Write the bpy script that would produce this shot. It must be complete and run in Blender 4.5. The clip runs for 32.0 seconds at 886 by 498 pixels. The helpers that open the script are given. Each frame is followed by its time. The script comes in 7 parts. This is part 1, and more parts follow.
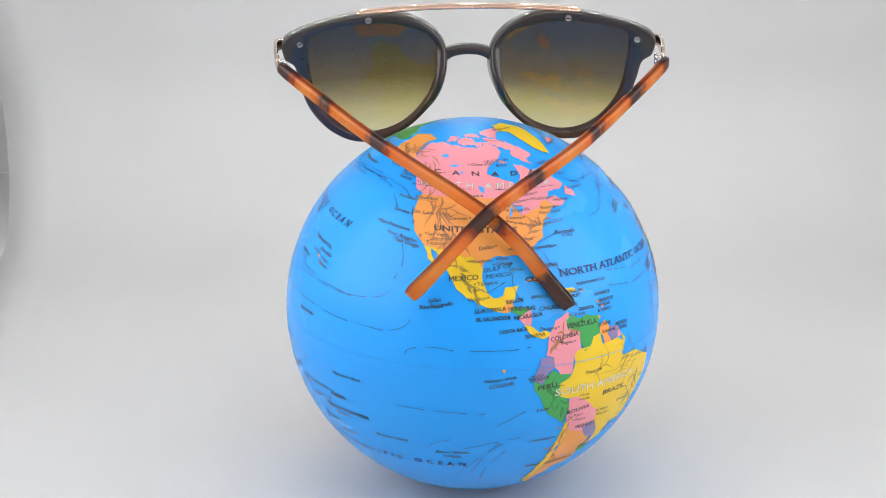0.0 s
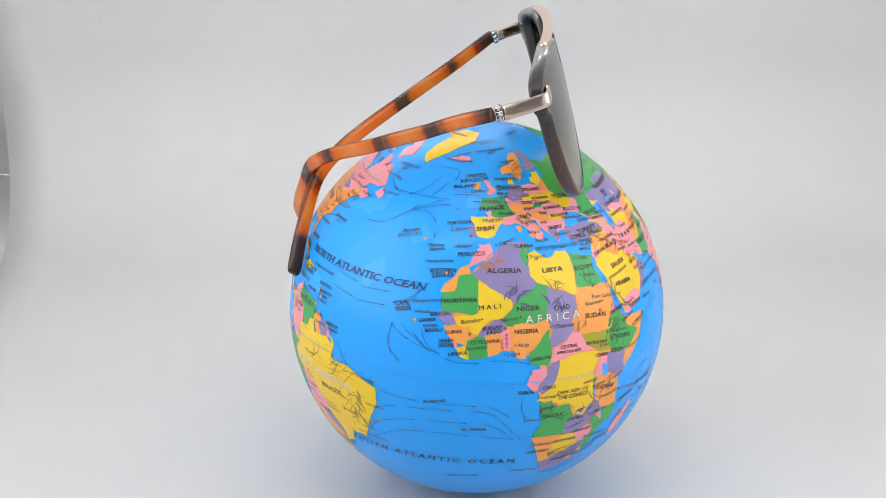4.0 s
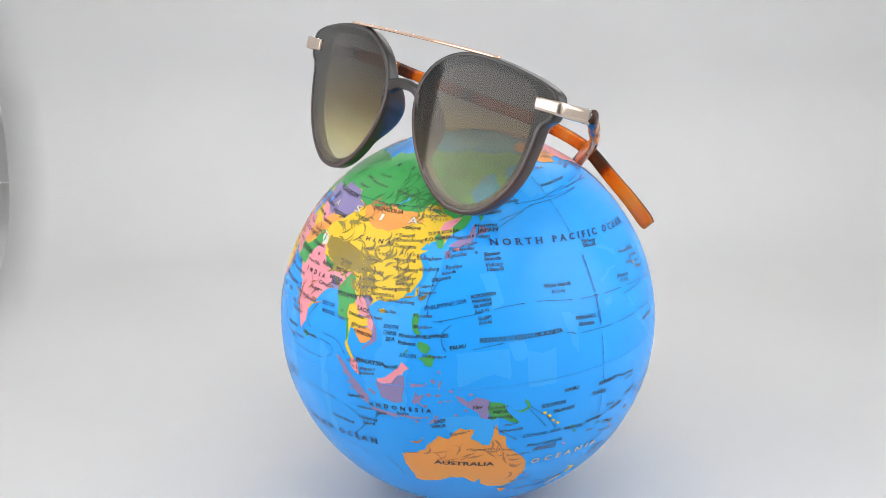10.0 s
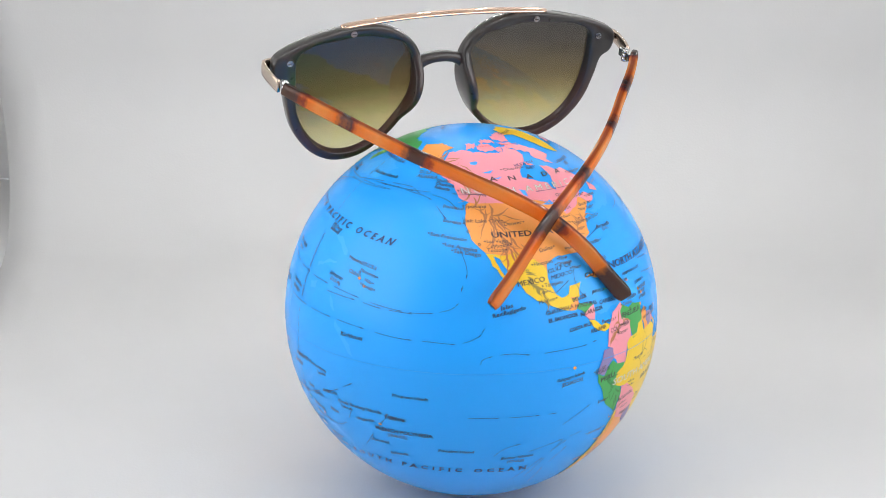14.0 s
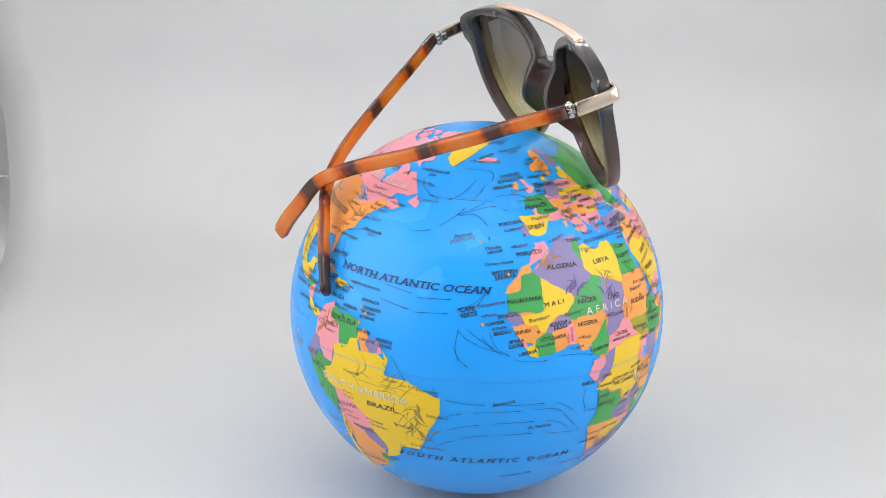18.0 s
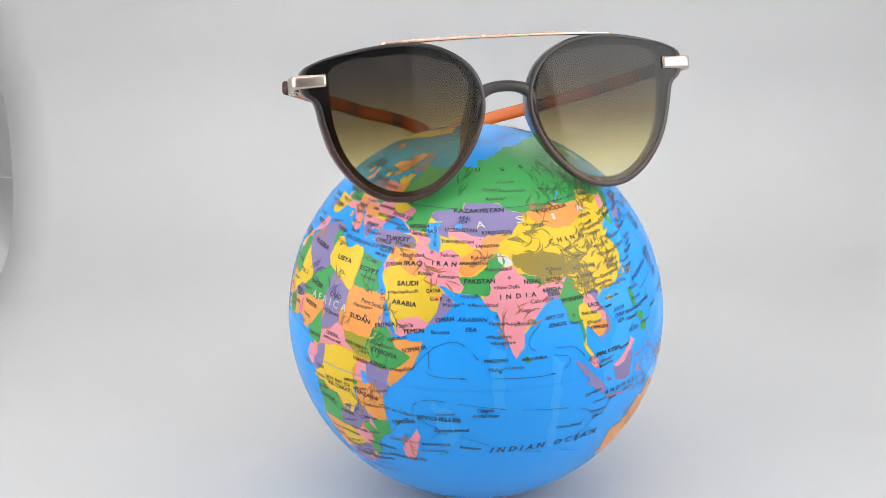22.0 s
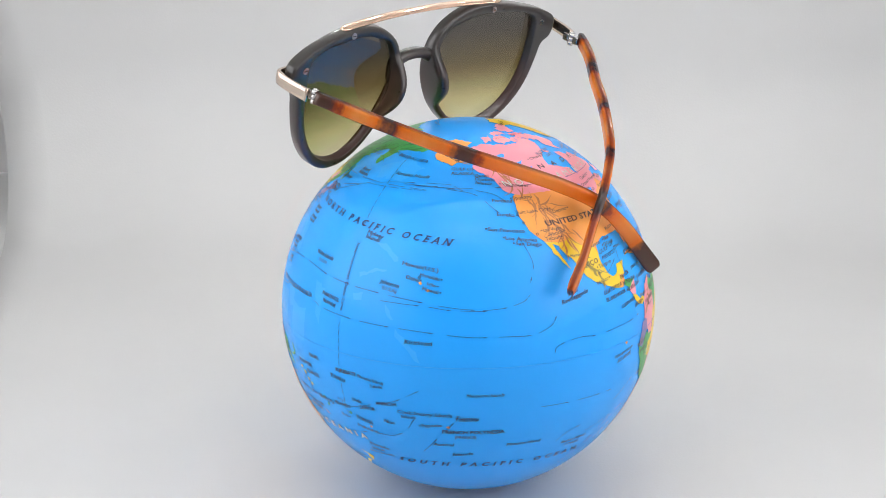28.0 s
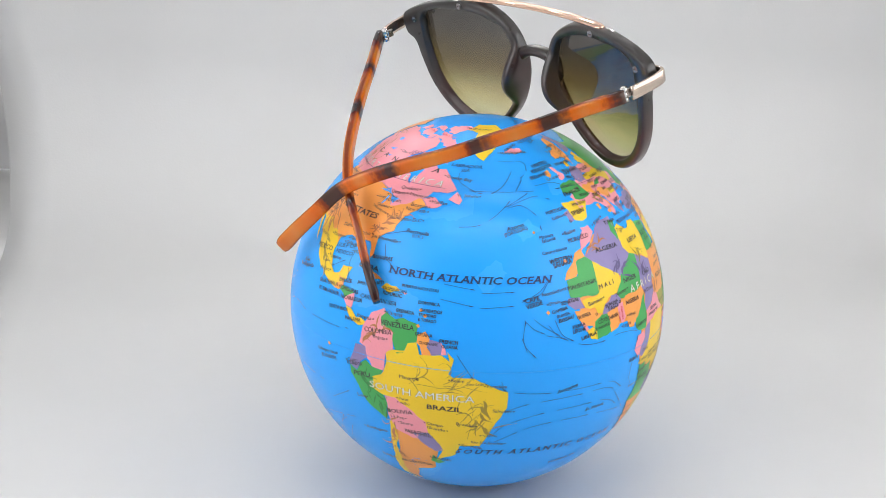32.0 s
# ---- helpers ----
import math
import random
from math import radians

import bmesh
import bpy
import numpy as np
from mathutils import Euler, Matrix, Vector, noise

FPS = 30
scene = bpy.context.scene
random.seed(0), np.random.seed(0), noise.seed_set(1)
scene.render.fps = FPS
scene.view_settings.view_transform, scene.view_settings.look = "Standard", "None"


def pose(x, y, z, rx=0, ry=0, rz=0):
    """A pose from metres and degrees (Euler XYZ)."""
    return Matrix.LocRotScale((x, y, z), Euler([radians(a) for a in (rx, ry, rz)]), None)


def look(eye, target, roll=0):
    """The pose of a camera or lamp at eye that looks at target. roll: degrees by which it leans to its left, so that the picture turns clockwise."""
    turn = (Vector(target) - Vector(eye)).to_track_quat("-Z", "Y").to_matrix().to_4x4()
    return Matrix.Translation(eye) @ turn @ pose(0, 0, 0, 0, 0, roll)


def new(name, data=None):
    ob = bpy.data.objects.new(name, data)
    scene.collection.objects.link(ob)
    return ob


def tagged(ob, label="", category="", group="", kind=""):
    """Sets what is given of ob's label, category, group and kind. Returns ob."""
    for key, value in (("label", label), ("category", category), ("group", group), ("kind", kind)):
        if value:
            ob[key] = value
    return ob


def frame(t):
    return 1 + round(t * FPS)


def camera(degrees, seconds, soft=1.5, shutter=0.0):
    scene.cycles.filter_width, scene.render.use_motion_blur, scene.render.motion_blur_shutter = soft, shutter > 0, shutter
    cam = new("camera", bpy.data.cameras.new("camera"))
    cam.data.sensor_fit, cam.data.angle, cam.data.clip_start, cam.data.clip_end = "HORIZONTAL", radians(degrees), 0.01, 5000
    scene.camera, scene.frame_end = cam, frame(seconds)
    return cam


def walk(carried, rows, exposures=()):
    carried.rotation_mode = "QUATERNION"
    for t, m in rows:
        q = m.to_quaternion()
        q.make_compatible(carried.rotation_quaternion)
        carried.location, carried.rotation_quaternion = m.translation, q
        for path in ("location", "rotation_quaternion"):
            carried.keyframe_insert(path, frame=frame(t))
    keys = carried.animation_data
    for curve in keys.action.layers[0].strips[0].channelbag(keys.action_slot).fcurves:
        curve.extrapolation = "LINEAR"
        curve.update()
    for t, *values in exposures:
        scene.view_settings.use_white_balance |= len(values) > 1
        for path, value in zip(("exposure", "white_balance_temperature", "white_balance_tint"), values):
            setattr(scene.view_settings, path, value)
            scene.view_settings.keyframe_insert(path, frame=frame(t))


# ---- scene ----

# ---- camera: hand-held before the light tent, all but still ----
EYE = (0.0, -0.5328, 0.2697)


def aim(turn, dip):
    """Camera pose at EYE, turned left and dipped by degrees."""
    return Matrix.Translation(EYE) @ pose(0, 0, 0, 90 - dip, 0, turn) @ pose(0, 0, 0, 0, 0, 0.089)


cam = camera(32.83, 32.0, soft=0.8)
walk(cam, [
    (0, aim(1.172, 18.47)), (0.5, aim(1.130, 18.43)), (1, aim(1.111, 18.38)), (1.5, aim(1.106, 18.40)), (2, aim(1.134, 18.40)), (2.5, aim(1.158, 18.49)),
    (4.5, aim(1.207, 18.39)), (5, aim(1.231, 18.41)), (5.5, aim(1.259, 18.41)), (6, aim(1.279, 18.40)), (6.5, aim(1.312, 18.34)), (7, aim(1.355, 18.39)),
    (7.5, aim(1.379, 18.28)), (8, aim(1.370, 18.24)), (8.5, aim(1.320, 18.15)), (9, aim(1.267, 17.96)), (9.5, aim(1.210, 18.07)), (10, aim(1.160, 18.10)),
    (10.5, aim(1.114, 18.17)), (11, aim(1.092, 18.21)), (11.5, aim(1.104, 18.19)), (12, aim(1.121, 18.15)), (12.5, aim(1.143, 18.30)), (13, aim(1.163, 18.25)),
    (13.5, aim(1.169, 18.30)), (14, aim(1.184, 18.24)), (14.5, aim(1.209, 18.30)), (16.5, aim(1.172, 18.42)), (17, aim(1.182, 18.46)), (17.5, aim(1.177, 18.34)),
    (18, aim(1.186, 18.35)), (18.5, aim(1.200, 18.36)), (19, aim(1.219, 18.34)), (19.5, aim(1.221, 18.36)), (20, aim(1.216, 18.40)), (20.5, aim(1.215, 18.30)),
    (21, aim(1.235, 18.34)), (21.5, aim(1.268, 18.31)), (22, aim(1.301, 18.28)), (22.5, aim(1.304, 18.32)), (23, aim(1.296, 18.35)), (23.5, aim(1.276, 18.37)),
    (24, aim(1.232, 18.52)), (24.5, aim(1.184, 18.37)), (25, aim(1.152, 18.37)), (25.5, aim(1.144, 18.37)), (26, aim(1.150, 18.34)), (26.5, aim(1.150, 18.40)),
    (28.5, aim(1.113, 18.52)), (29, aim(1.136, 18.57)), (29.5, aim(1.161, 18.55)), (30, aim(1.178, 18.60)), (30.5, aim(1.198, 18.62)), (31, aim(1.201, 18.64)),
    (31.5, aim(1.208, 18.56)), (32, aim(1.210, 18.61))],
    exposures=[(0, 0.0), (32, 0.0)])

# ---- light: LED strips under the tent's roof, added side fills, added world-light opening ----
world = bpy.data.worlds.new("room_world")
scene.world = world
world.use_nodes = True
world.node_tree.nodes["Background"].inputs[0].default_value = (0.8, 0.86, 1.0, 1)
# strong, since it enters only by the opening added in the north wall
world.node_tree.nodes["Background"].inputs[1].default_value = 3.8


def fill_lamp(name, x, y, z, sx, sy, watts, target):
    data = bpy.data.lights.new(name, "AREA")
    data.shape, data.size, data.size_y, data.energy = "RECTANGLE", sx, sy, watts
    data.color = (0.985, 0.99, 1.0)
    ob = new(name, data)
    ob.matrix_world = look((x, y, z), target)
    return tagged(ob, "unseen fill lamp added inside the side wall of the tent", "light", kind="structure")


# added fill panels, no known source: they brighten the globe's sides and underside
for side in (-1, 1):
    fill_lamp("side_fill_lamp", side * 0.362, -0.19, 0.25, 0.40, 0.47, 1.26, (0, -0.19, 0.20))

# ---- materials ----
def shader(name):
    m = bpy.data.materials.new(name)
    m.use_nodes = True
    nt = m.node_tree
    return m, nt, nt.nodes["Principled BSDF"]


def add(nt, kind, **values):
    n = nt.nodes.new(kind)
    for key, v in values.items():
        n.inputs[key.replace("_", " ")].default_value = v
    return n


def ramp(nt, source, stops):
    r = nt.nodes.new("ShaderNodeValToRGB")
    while len(r.color_ramp.elements) < len(stops):
        r.color_ramp.elements.new(0.5)
    for e, (p, c) in zip(r.color_ramp.elements, stops):
        e.position, e.color = p, (*c, 1)
    nt.links.new(source, r.inputs[0])
    return r.outputs[0]


def coat(nt, b, source, strength, distance):
    bump = add(nt, "ShaderNodeBump", Strength=strength, Distance=distance)
    nt.links.new(source, bump.inputs["Height"])
    nt.links.new(bump.outputs[0], b.inputs["Normal"])


def printed(name, c, rough=0.30, vary=0.06):
    """Printed vinyl: a colour with faint ink mottling and a glossy film."""
    m, nt, b = shader(name)
    tc = nt.nodes.new("ShaderNodeTexCoord")
    n1 = add(nt, "ShaderNodeTexNoise", Scale=60.0, Detail=3.0)
    n2 = add(nt, "ShaderNodeTexNoise", Scale=1400.0, Detail=2.0)
    mix = add(nt, "ShaderNodeMath")
    mix.operation = "ADD"
    for k, n in enumerate((n1, n2)):
        nt.links.new(tc.outputs["Object"], n.inputs["Vector"])
        nt.links.new(n.outputs[0], mix.inputs[k])
    lo, hi = [tuple(min(1, v * f) for v in c) for f in (1 - vary, 1 + vary)]
    nt.links.new(ramp(nt, mix.outputs[0], [(0.0, lo), (1.0, hi)]), b.inputs["Base Color"])
    b.inputs["Roughness"].default_value = rough
    b.inputs["Specular IOR Level"].default_value = 0.3
    n3 = add(nt, "ShaderNodeTexNoise", Scale=45.0, Detail=1.0)
    nt.links.new(tc.outputs["Object"], n3.inputs["Vector"])
    coat(nt, b, n3.outputs[0], 0.12, 0.002)
    return m


OCEAN = printed("ocean_print", (0.019, 0.355, 0.96), 0.27, 0.04)
INK = {
    "yellow": printed("yellow_print", (0.80, 0.55, 0.030)),
    "orange": printed("orange_print", (0.83, 0.34, 0.080)),
    "pink": printed("pink_print", (0.81, 0.30, 0.36)),
    "green": printed("green_print", (0.062, 0.36, 0.098)),
    "purple": printed("purple_print", (0.25, 0.21, 0.42)),
    "brown": printed("brown_print", (0.34, 0.24, 0.04)),
    "olive": printed("olive_print", (0.36, 0.34, 0.03)),
    "lake": printed("lake_print", (0.06, 0.36, 0.93)),
    "white": printed("white_print", (0.80, 0.80, 0.80)),
    "chalk": printed("chalk_print", (0.66, 0.66, 0.67)),
    "black": printed("black_print", (0.042, 0.038, 0.045)),
    "grey": printed("grey_print", (0.085, 0.070, 0.070)),
    "navy": printed("navy_print", (0.020, 0.05, 0.15)),
    "shade": printed("shade_print", (0.31, 0.235, 0.05)),
    "shoal": printed("shoal_print", (0.036, 0.385, 0.95), 0.27),
    "red": printed("red_print", (0.62, 0.05, 0.06)),
    # paler than the ocean: the seam's glint is put into its colour
    "seam": printed("seam_glint_tint", (0.05, 0.39, 0.95), 0.2),
    "dark_green": printed("dark_green_print", (0.04, 0.225, 0.06)),
    "dark_purple": printed("dark_purple_print", (0.13, 0.105, 0.24)),
    "rust": printed("rust_print", (0.47, 0.19, 0.075)),
}


def fabric(name, c, rough=0.9, weave=900.0, gloss=0.2):
    m, nt, b = shader(name)
    tc = nt.nodes.new("ShaderNodeTexCoord")
    n1 = add(nt, "ShaderNodeTexNoise", Scale=6.0, Detail=4.0)
    n2 = add(nt, "ShaderNodeTexNoise", Scale=weave, Detail=2.0)
    for n in (n1, n2):
        nt.links.new(tc.outputs["Object"], n.inputs["Vector"])
    lo, hi = [tuple(v * f for v in c) for f in (0.965, 1.03)]
    nt.links.new(ramp(nt, n1.outputs[0], [(0.3, lo), (0.7, hi)]), b.inputs["Base Color"])
    b.inputs["Roughness"].default_value = rough
    b.inputs["Specular IOR Level"].default_value = gloss
    coat(nt, b, n2.outputs[0], 0.15, 0.0004)
    return m


PAPER = fabric("backdrop_paper", (0.63, 0.63, 0.63), 0.42, gloss=0.5)
TENT = fabric("tent_fabric", (0.80, 0.80, 0.80), 0.95, 500.0)
ROOM = fabric("room_paint", (0.76, 0.75, 0.74))


def plastic(name, c, c2, rough):
    m, nt, b = shader(name)
    tc = nt.nodes.new("ShaderNodeTexCoord")
    n = add(nt, "ShaderNodeTexNoise", Scale=55.0, Detail=4.0)
    nt.links.new(tc.outputs["Object"], n.inputs["Vector"])
    sep = nt.nodes.new("ShaderNodeSeparateXYZ")
    nt.links.new(tc.outputs["Object"], sep.inputs[0])
    low = add(nt, "ShaderNodeMapRange")
    for key, v in (("From Min", -0.004), ("From Max", -0.034), ("To Min", -0.25), ("To Max", 0.30)):
        low.inputs[key].default_value = v
    nt.links.new(sep.outputs["Z"], low.inputs["Value"])
    mix = nt.nodes.new("ShaderNodeMath")
    mix.operation = "ADD"
    nt.links.new(n.outputs[0], mix.inputs[0])
    nt.links.new(low.outputs[0], mix.inputs[1])
    nt.links.new(ramp(nt, mix.outputs[0], [(0.40, c), (0.85, c2)]), b.inputs["Base Color"])
    n2 = add(nt, "ShaderNodeTexNoise", Scale=300.0, Detail=3.0)
    nt.links.new(tc.outputs["Object"], n2.inputs["Vector"])
    nt.links.new(ramp(nt, n2.outputs[0], [(0.2, (rough * 0.97,) * 3), (0.8, (rough * 1.03,) * 3)]), b.inputs["Roughness"])
    b.inputs["Specular IOR Level"].default_value = 0.22
    b.inputs["Coat Weight"].default_value = 0.7
    b.inputs["Coat Roughness"].default_value = 0.015
    return m


FRAME = plastic("dark_brown_acetate", (0.033, 0.029, 0.028), (0.062, 0.028, 0.026), 0.28)


def metal(name, c, rough):
    m, nt, b = shader(name)
    tc = nt.nodes.new("ShaderNodeTexCoord")
    n = add(nt, "ShaderNodeTexNoise", Scale=220.0, Detail=4.0)
    nt.links.new(tc.outputs["Object"], n.inputs["Vector"])
    nt.links.new(ramp(nt, n.outputs[0], [(0.3, (rough * 0.6,) * 3), (0.75, (rough * 1.6,) * 3)]), b.inputs["Roughness"])
    b.inputs["Base Color"].default_value = (*c, 1)
    b.inputs["Metallic"].default_value = 1.0
    return m


GOLD = metal("rose_gold", (0.88, 0.61, 0.46), 0.05)
PALEGOLD = metal("pale_gold", (0.63, 0.52, 0.43), 0.16)
STEEL = metal("steel", (0.62, 0.61, 0.60), 0.22)
SCREW = metal("dull_steel", (0.33, 0.33, 0.34), 0.3)


def tortoise(name, bands):
    """Amber acetate: bands of (start, end) millimetres along the arm are amber, the rest is dark."""
    m, nt, b = shader(name)
    uv = nt.nodes.new("ShaderNodeUVMap")
    uv.uv_map = "run"
    n = add(nt, "ShaderNodeTexNoise", Scale=150.0, Detail=3.0, Roughness=0.55)
    fine = add(nt, "ShaderNodeTexNoise", Scale=1100.0, Detail=3.0)
    for q in (n, fine):
        nt.links.new(uv.outputs[0], q.inputs["Vector"])
    sep = nt.nodes.new("ShaderNodeSeparateXYZ")
    nt.links.new(uv.outputs[0], sep.inputs[0])
    run = nt.nodes.new("ShaderNodeMath")
    run.operation = "MULTIPLY_ADD"
    run.inputs[1].default_value = 1 / 0.15
    nt.links.new(sep.outputs["X"], run.inputs[0])
    for source, weight in ((n, 0.085), (fine, 0.010)):
        wave = nt.nodes.new("ShaderNodeMath")
        wave.operation = "MULTIPLY_ADD"
        wave.inputs[1].default_value, wave.inputs[2].default_value = weight, -weight / 2
        nt.links.new(source.outputs[0], wave.inputs[0])
        if source is fine:
            nt.links.new(last.outputs[0], wave.inputs[2])
        last = wave
    nt.links.new(last.outputs[0], run.inputs[2])
    dark, rust, amber, pale = (0.135, 0.088, 0.068), (0.50, 0.12, 0.025), (1.0, 0.405, 0.035), (1.0, 0.59, 0.12)
    stops = [(0.0, dark)]
    for p, q in bands:
        half = (p + q) / 2
        stops += [((p - 2.4) / 150, dark), ((p - 0.6) / 150, rust), ((p + 1.6) / 150, amber), (half / 150, pale), ((q - 1.2) / 150, amber)]
        stops += [((q + 2.6) / 150, dark)]
    colour = ramp(nt, run.outputs[0], stops[:32])
    deep = nt.nodes.new("ShaderNodeVectorMath")
    deep.operation = "MULTIPLY"
    deep.inputs[1].default_value = (0.92, 0.54, 0.42)
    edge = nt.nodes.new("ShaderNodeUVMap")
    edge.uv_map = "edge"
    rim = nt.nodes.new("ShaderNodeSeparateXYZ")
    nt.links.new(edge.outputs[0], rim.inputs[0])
    # top and bottom faces painted darker, where less light passes through the arm
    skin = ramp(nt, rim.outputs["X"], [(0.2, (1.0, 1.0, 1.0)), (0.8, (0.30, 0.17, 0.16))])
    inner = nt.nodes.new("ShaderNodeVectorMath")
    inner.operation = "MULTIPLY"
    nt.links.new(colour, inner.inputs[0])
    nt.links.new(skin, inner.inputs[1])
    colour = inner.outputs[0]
    nt.links.new(colour, deep.inputs[0])
    nt.links.new(deep.outputs[0], b.inputs["Base Color"])
    b.inputs["Roughness"].default_value = 0.12
    b.inputs["Coat Weight"].default_value = 0.9
    b.inputs["Coat Roughness"].default_value = 0.05
    glow = nt.nodes.new("ShaderNodeBsdfTranslucent")
    nt.links.new(colour, glow.inputs["Color"])
    mix = add(nt, "ShaderNodeMixShader", Fac=0.55)
    out = nt.nodes["Material Output"]
    nt.links.new(b.outputs[0], mix.inputs[1])
    nt.links.new(glow.outputs[0], mix.inputs[2])
    nt.links.new(mix.outputs[0], out.inputs["Surface"])
    return m


TORTOISE = {1: tortoise("tortoiseshell_acetate", [(6.0, 20.0), (29.5, 47.5), (55.0, 80.0), (87.5, 101.0), (115.0, 146.0)]),
            -1: tortoise("tortoiseshell_acetate", [(9.5, 23.5), (29.5, 49.0), (59.0, 104.5), (110.5, 130.0)])}


def tinted_lens(name, rough, base, edge):
    """Gradient sun lens: smoke at the top edge, pale yellow-green at the bottom."""
    m = bpy.data.materials.new(name)
    m.use_nodes = True
    nt = m.node_tree
    nt.nodes.remove(nt.nodes["Principled BSDF"])
    tc = nt.nodes.new("ShaderNodeTexCoord")
    sep = nt.nodes.new("ShaderNodeSeparateXYZ")
    nt.links.new(tc.outputs["Object"], sep.inputs[0])
    rng = add(nt, "ShaderNodeMapRange")
    rng.inputs["From Min"].default_value, rng.inputs["From Max"].default_value = -0.046, 0.005
    nt.links.new(sep.outputs["Z"], rng.inputs["Value"])
    tint = ramp(nt, rng.outputs[0], [(0.0, (0.93, 0.91, 0.74)), (0.22, (0.80, 0.75, 0.51)), (0.50, (0.435, 0.37, 0.23)), (0.78, (0.29, 0.265, 0.235)), (1.0, (0.25, 0.24, 0.237))])
    clear = nt.nodes.new("ShaderNodeBsdfTransparent")
    nt.links.new(tint, clear.inputs[0])
    gloss = nt.nodes.new("ShaderNodeBsdfGlossy")
    gloss.inputs["Roughness"].default_value = rough
    face = add(nt, "ShaderNodeLayerWeight", Blend=0.5)
    power = nt.nodes.new("ShaderNodeMath")
    power.operation = "POWER"
    power.inputs[1].default_value = 3.0
    nt.links.new(face.outputs["Facing"], power.inputs[0])
    sheen = nt.nodes.new("ShaderNodeMath")
    sheen.operation = "MULTIPLY_ADD"
    sheen.inputs[1].default_value, sheen.inputs[2].default_value = edge, base
    nt.links.new(power.outputs[0], sheen.inputs[0])
    mix = nt.nodes.new("ShaderNodeMixShader")
    nt.links.new(sheen.outputs[0], mix.inputs[0])
    nt.links.new(clear.outputs[0], mix.inputs[1])
    nt.links.new(gloss.outputs[0], mix.inputs[2])
    nt.links.new(mix.outputs[0], nt.nodes["Material Output"].inputs["Surface"])
    return m


LENS = tinted_lens("gradient_lens", 0.06, 0.035, 0.85)
LENS_BACK = tinted_lens("gradient_lens_inner", 0.035, 0.042, 0.9)


def glowing(name, c, strength):
    m, nt, b = shader(name)
    b.inputs["Emission Color"].default_value = (*c, 1)
    b.inputs["Emission Strength"].default_value = strength
    return m


CHIP = glowing("led_chip", (1, 0.985, 0.965), 110.0)


# ---- building helpers ----
def mesh_of(bm, name, material, smooth=True):
    me = bpy.data.meshes.new(name)
    bm.to_mesh(me)
    bm.free()
    me.materials.append(material)
    if smooth:
        me.polygons.foreach_set("use_smooth", [True] * len(me.polygons))
    return me


def part(name, bm, material, parent, label="", smooth=True):
    ob = new(name, mesh_of(bm, name, material, smooth))
    ob.parent = parent
    if label:
        tagged(ob, label)
    return ob


def thing(name, label, category, m=None):
    ob = new(name)
    if m is not None:
        ob.matrix_world = m
    return tagged(ob, label, category)


def box(x0, y0, z0, x1, y1, z1, bevel=0.0, bm=None):
    own = bm is None
    bm = bm or bmesh.new()
    m = Matrix.Translation(((x0 + x1) / 2, (y0 + y1) / 2, (z0 + z1) / 2)) @ Matrix.Diagonal((x1 - x0, y1 - y0, z1 - z0, 1))
    r = bmesh.ops.create_cube(bm, size=1, matrix=m)
    if bevel and own:
        bmesh.ops.bevel(bm, geom=bm.edges[:], offset=bevel, segments=2, profile=0.6, affect="EDGES")
    return bm


def loft(rings, closed_ends=True):
    """A skin over equal rings of points; the first and the last ring are filled."""
    bm = bmesh.new()
    vs = [[bm.verts.new(p) for p in ring] for ring in rings]
    n = len(rings[0])
    for a, b in zip(vs, vs[1:]):
        for i in range(n):
            bm.faces.new((a[i], a[(i + 1) % n], b[(i + 1) % n], b[i]))
    if closed_ends:
        bm.faces.new(vs[0][::-1])
        bm.faces.new(vs[-1])
    bmesh.ops.recalc_face_normals(bm, faces=bm.faces[:])
    return bm


def spline(points, n):
    """n points along a smooth open curve through the given ones."""
    p = [Vector(q) for q in points]
    p = [2 * p[0] - p[1]] + p + [2 * p[-1] - p[-2]]
    out = []
    for k in range(n):
        s = k / (n - 1) * (len(p) - 3)
        i = min(int(s), len(p) - 4)
        f = s - i
        a, b, c, d = p[i:i + 4]
        out.append(0.5 * ((2 * b) + (c - a) * f + (2 * a - 5 * b + 4 * c - d) * f * f + (3 * b - a - 3 * c + d) * f ** 3))
    return out


# ---- the light tent and the room ----
def sheet_profile(y_wall, radius, top, front):
    pts = [(front, 0.0), (front + 0.2, 0.0), (0.1, 0.0), (0.15, 0.0), (0.19, 0.0), (0.22, 0.0), (0.24, 0.0)]
    for k in range(13):
        a = k / 12 * math.pi / 2
        pts.append((y_wall - radius + radius * math.sin(a), radius - radius * math.cos(a)))
    pts += [(y_wall + 0.004, 0.3), (y_wall + 0.01, top)]
    return pts


def build_backdrop():
    prof = sheet_profile(0.352, 0.10, 0.48, -0.46)
    bm = bmesh.new()
    rows = []
    nx = 24
    for y, z in prof:
        row = []
        left = -0.2612 + min(0.03, 0.172 * max(0.0, 0.252 - y)) - 0.0232 * min(1.0, math.acos(max(0.0, 1 - z / 0.1)) / 1.3) - 0.014 * min(1.0, max(0.0, z - 0.075) / 0.04)
        for k in range(nx + 1):
            x = left + k / nx * (0.32 - left)
            ripple = 0.0012 * math.sin(9 * x + 14 * z) * min(1.0, z * 8)
            row.append(bm.verts.new((x, y + ripple, z)))
        rows.append(row)
    for a, b in zip(rows, rows[1:]):
        for i in range(nx):
            bm.faces.new((a[i], a[i + 1], b[i + 1], b[i]))
    ob = new("backdrop", mesh_of(bm, "backdrop", PAPER))
    mod = ob.modifiers.new("thick", "SOLIDIFY")
    mod.thickness, mod.offset = 0.0012, -1
    return tagged(ob, "white paper sweep curving up behind the globe", "backdrop", kind="structure")


build_backdrop()


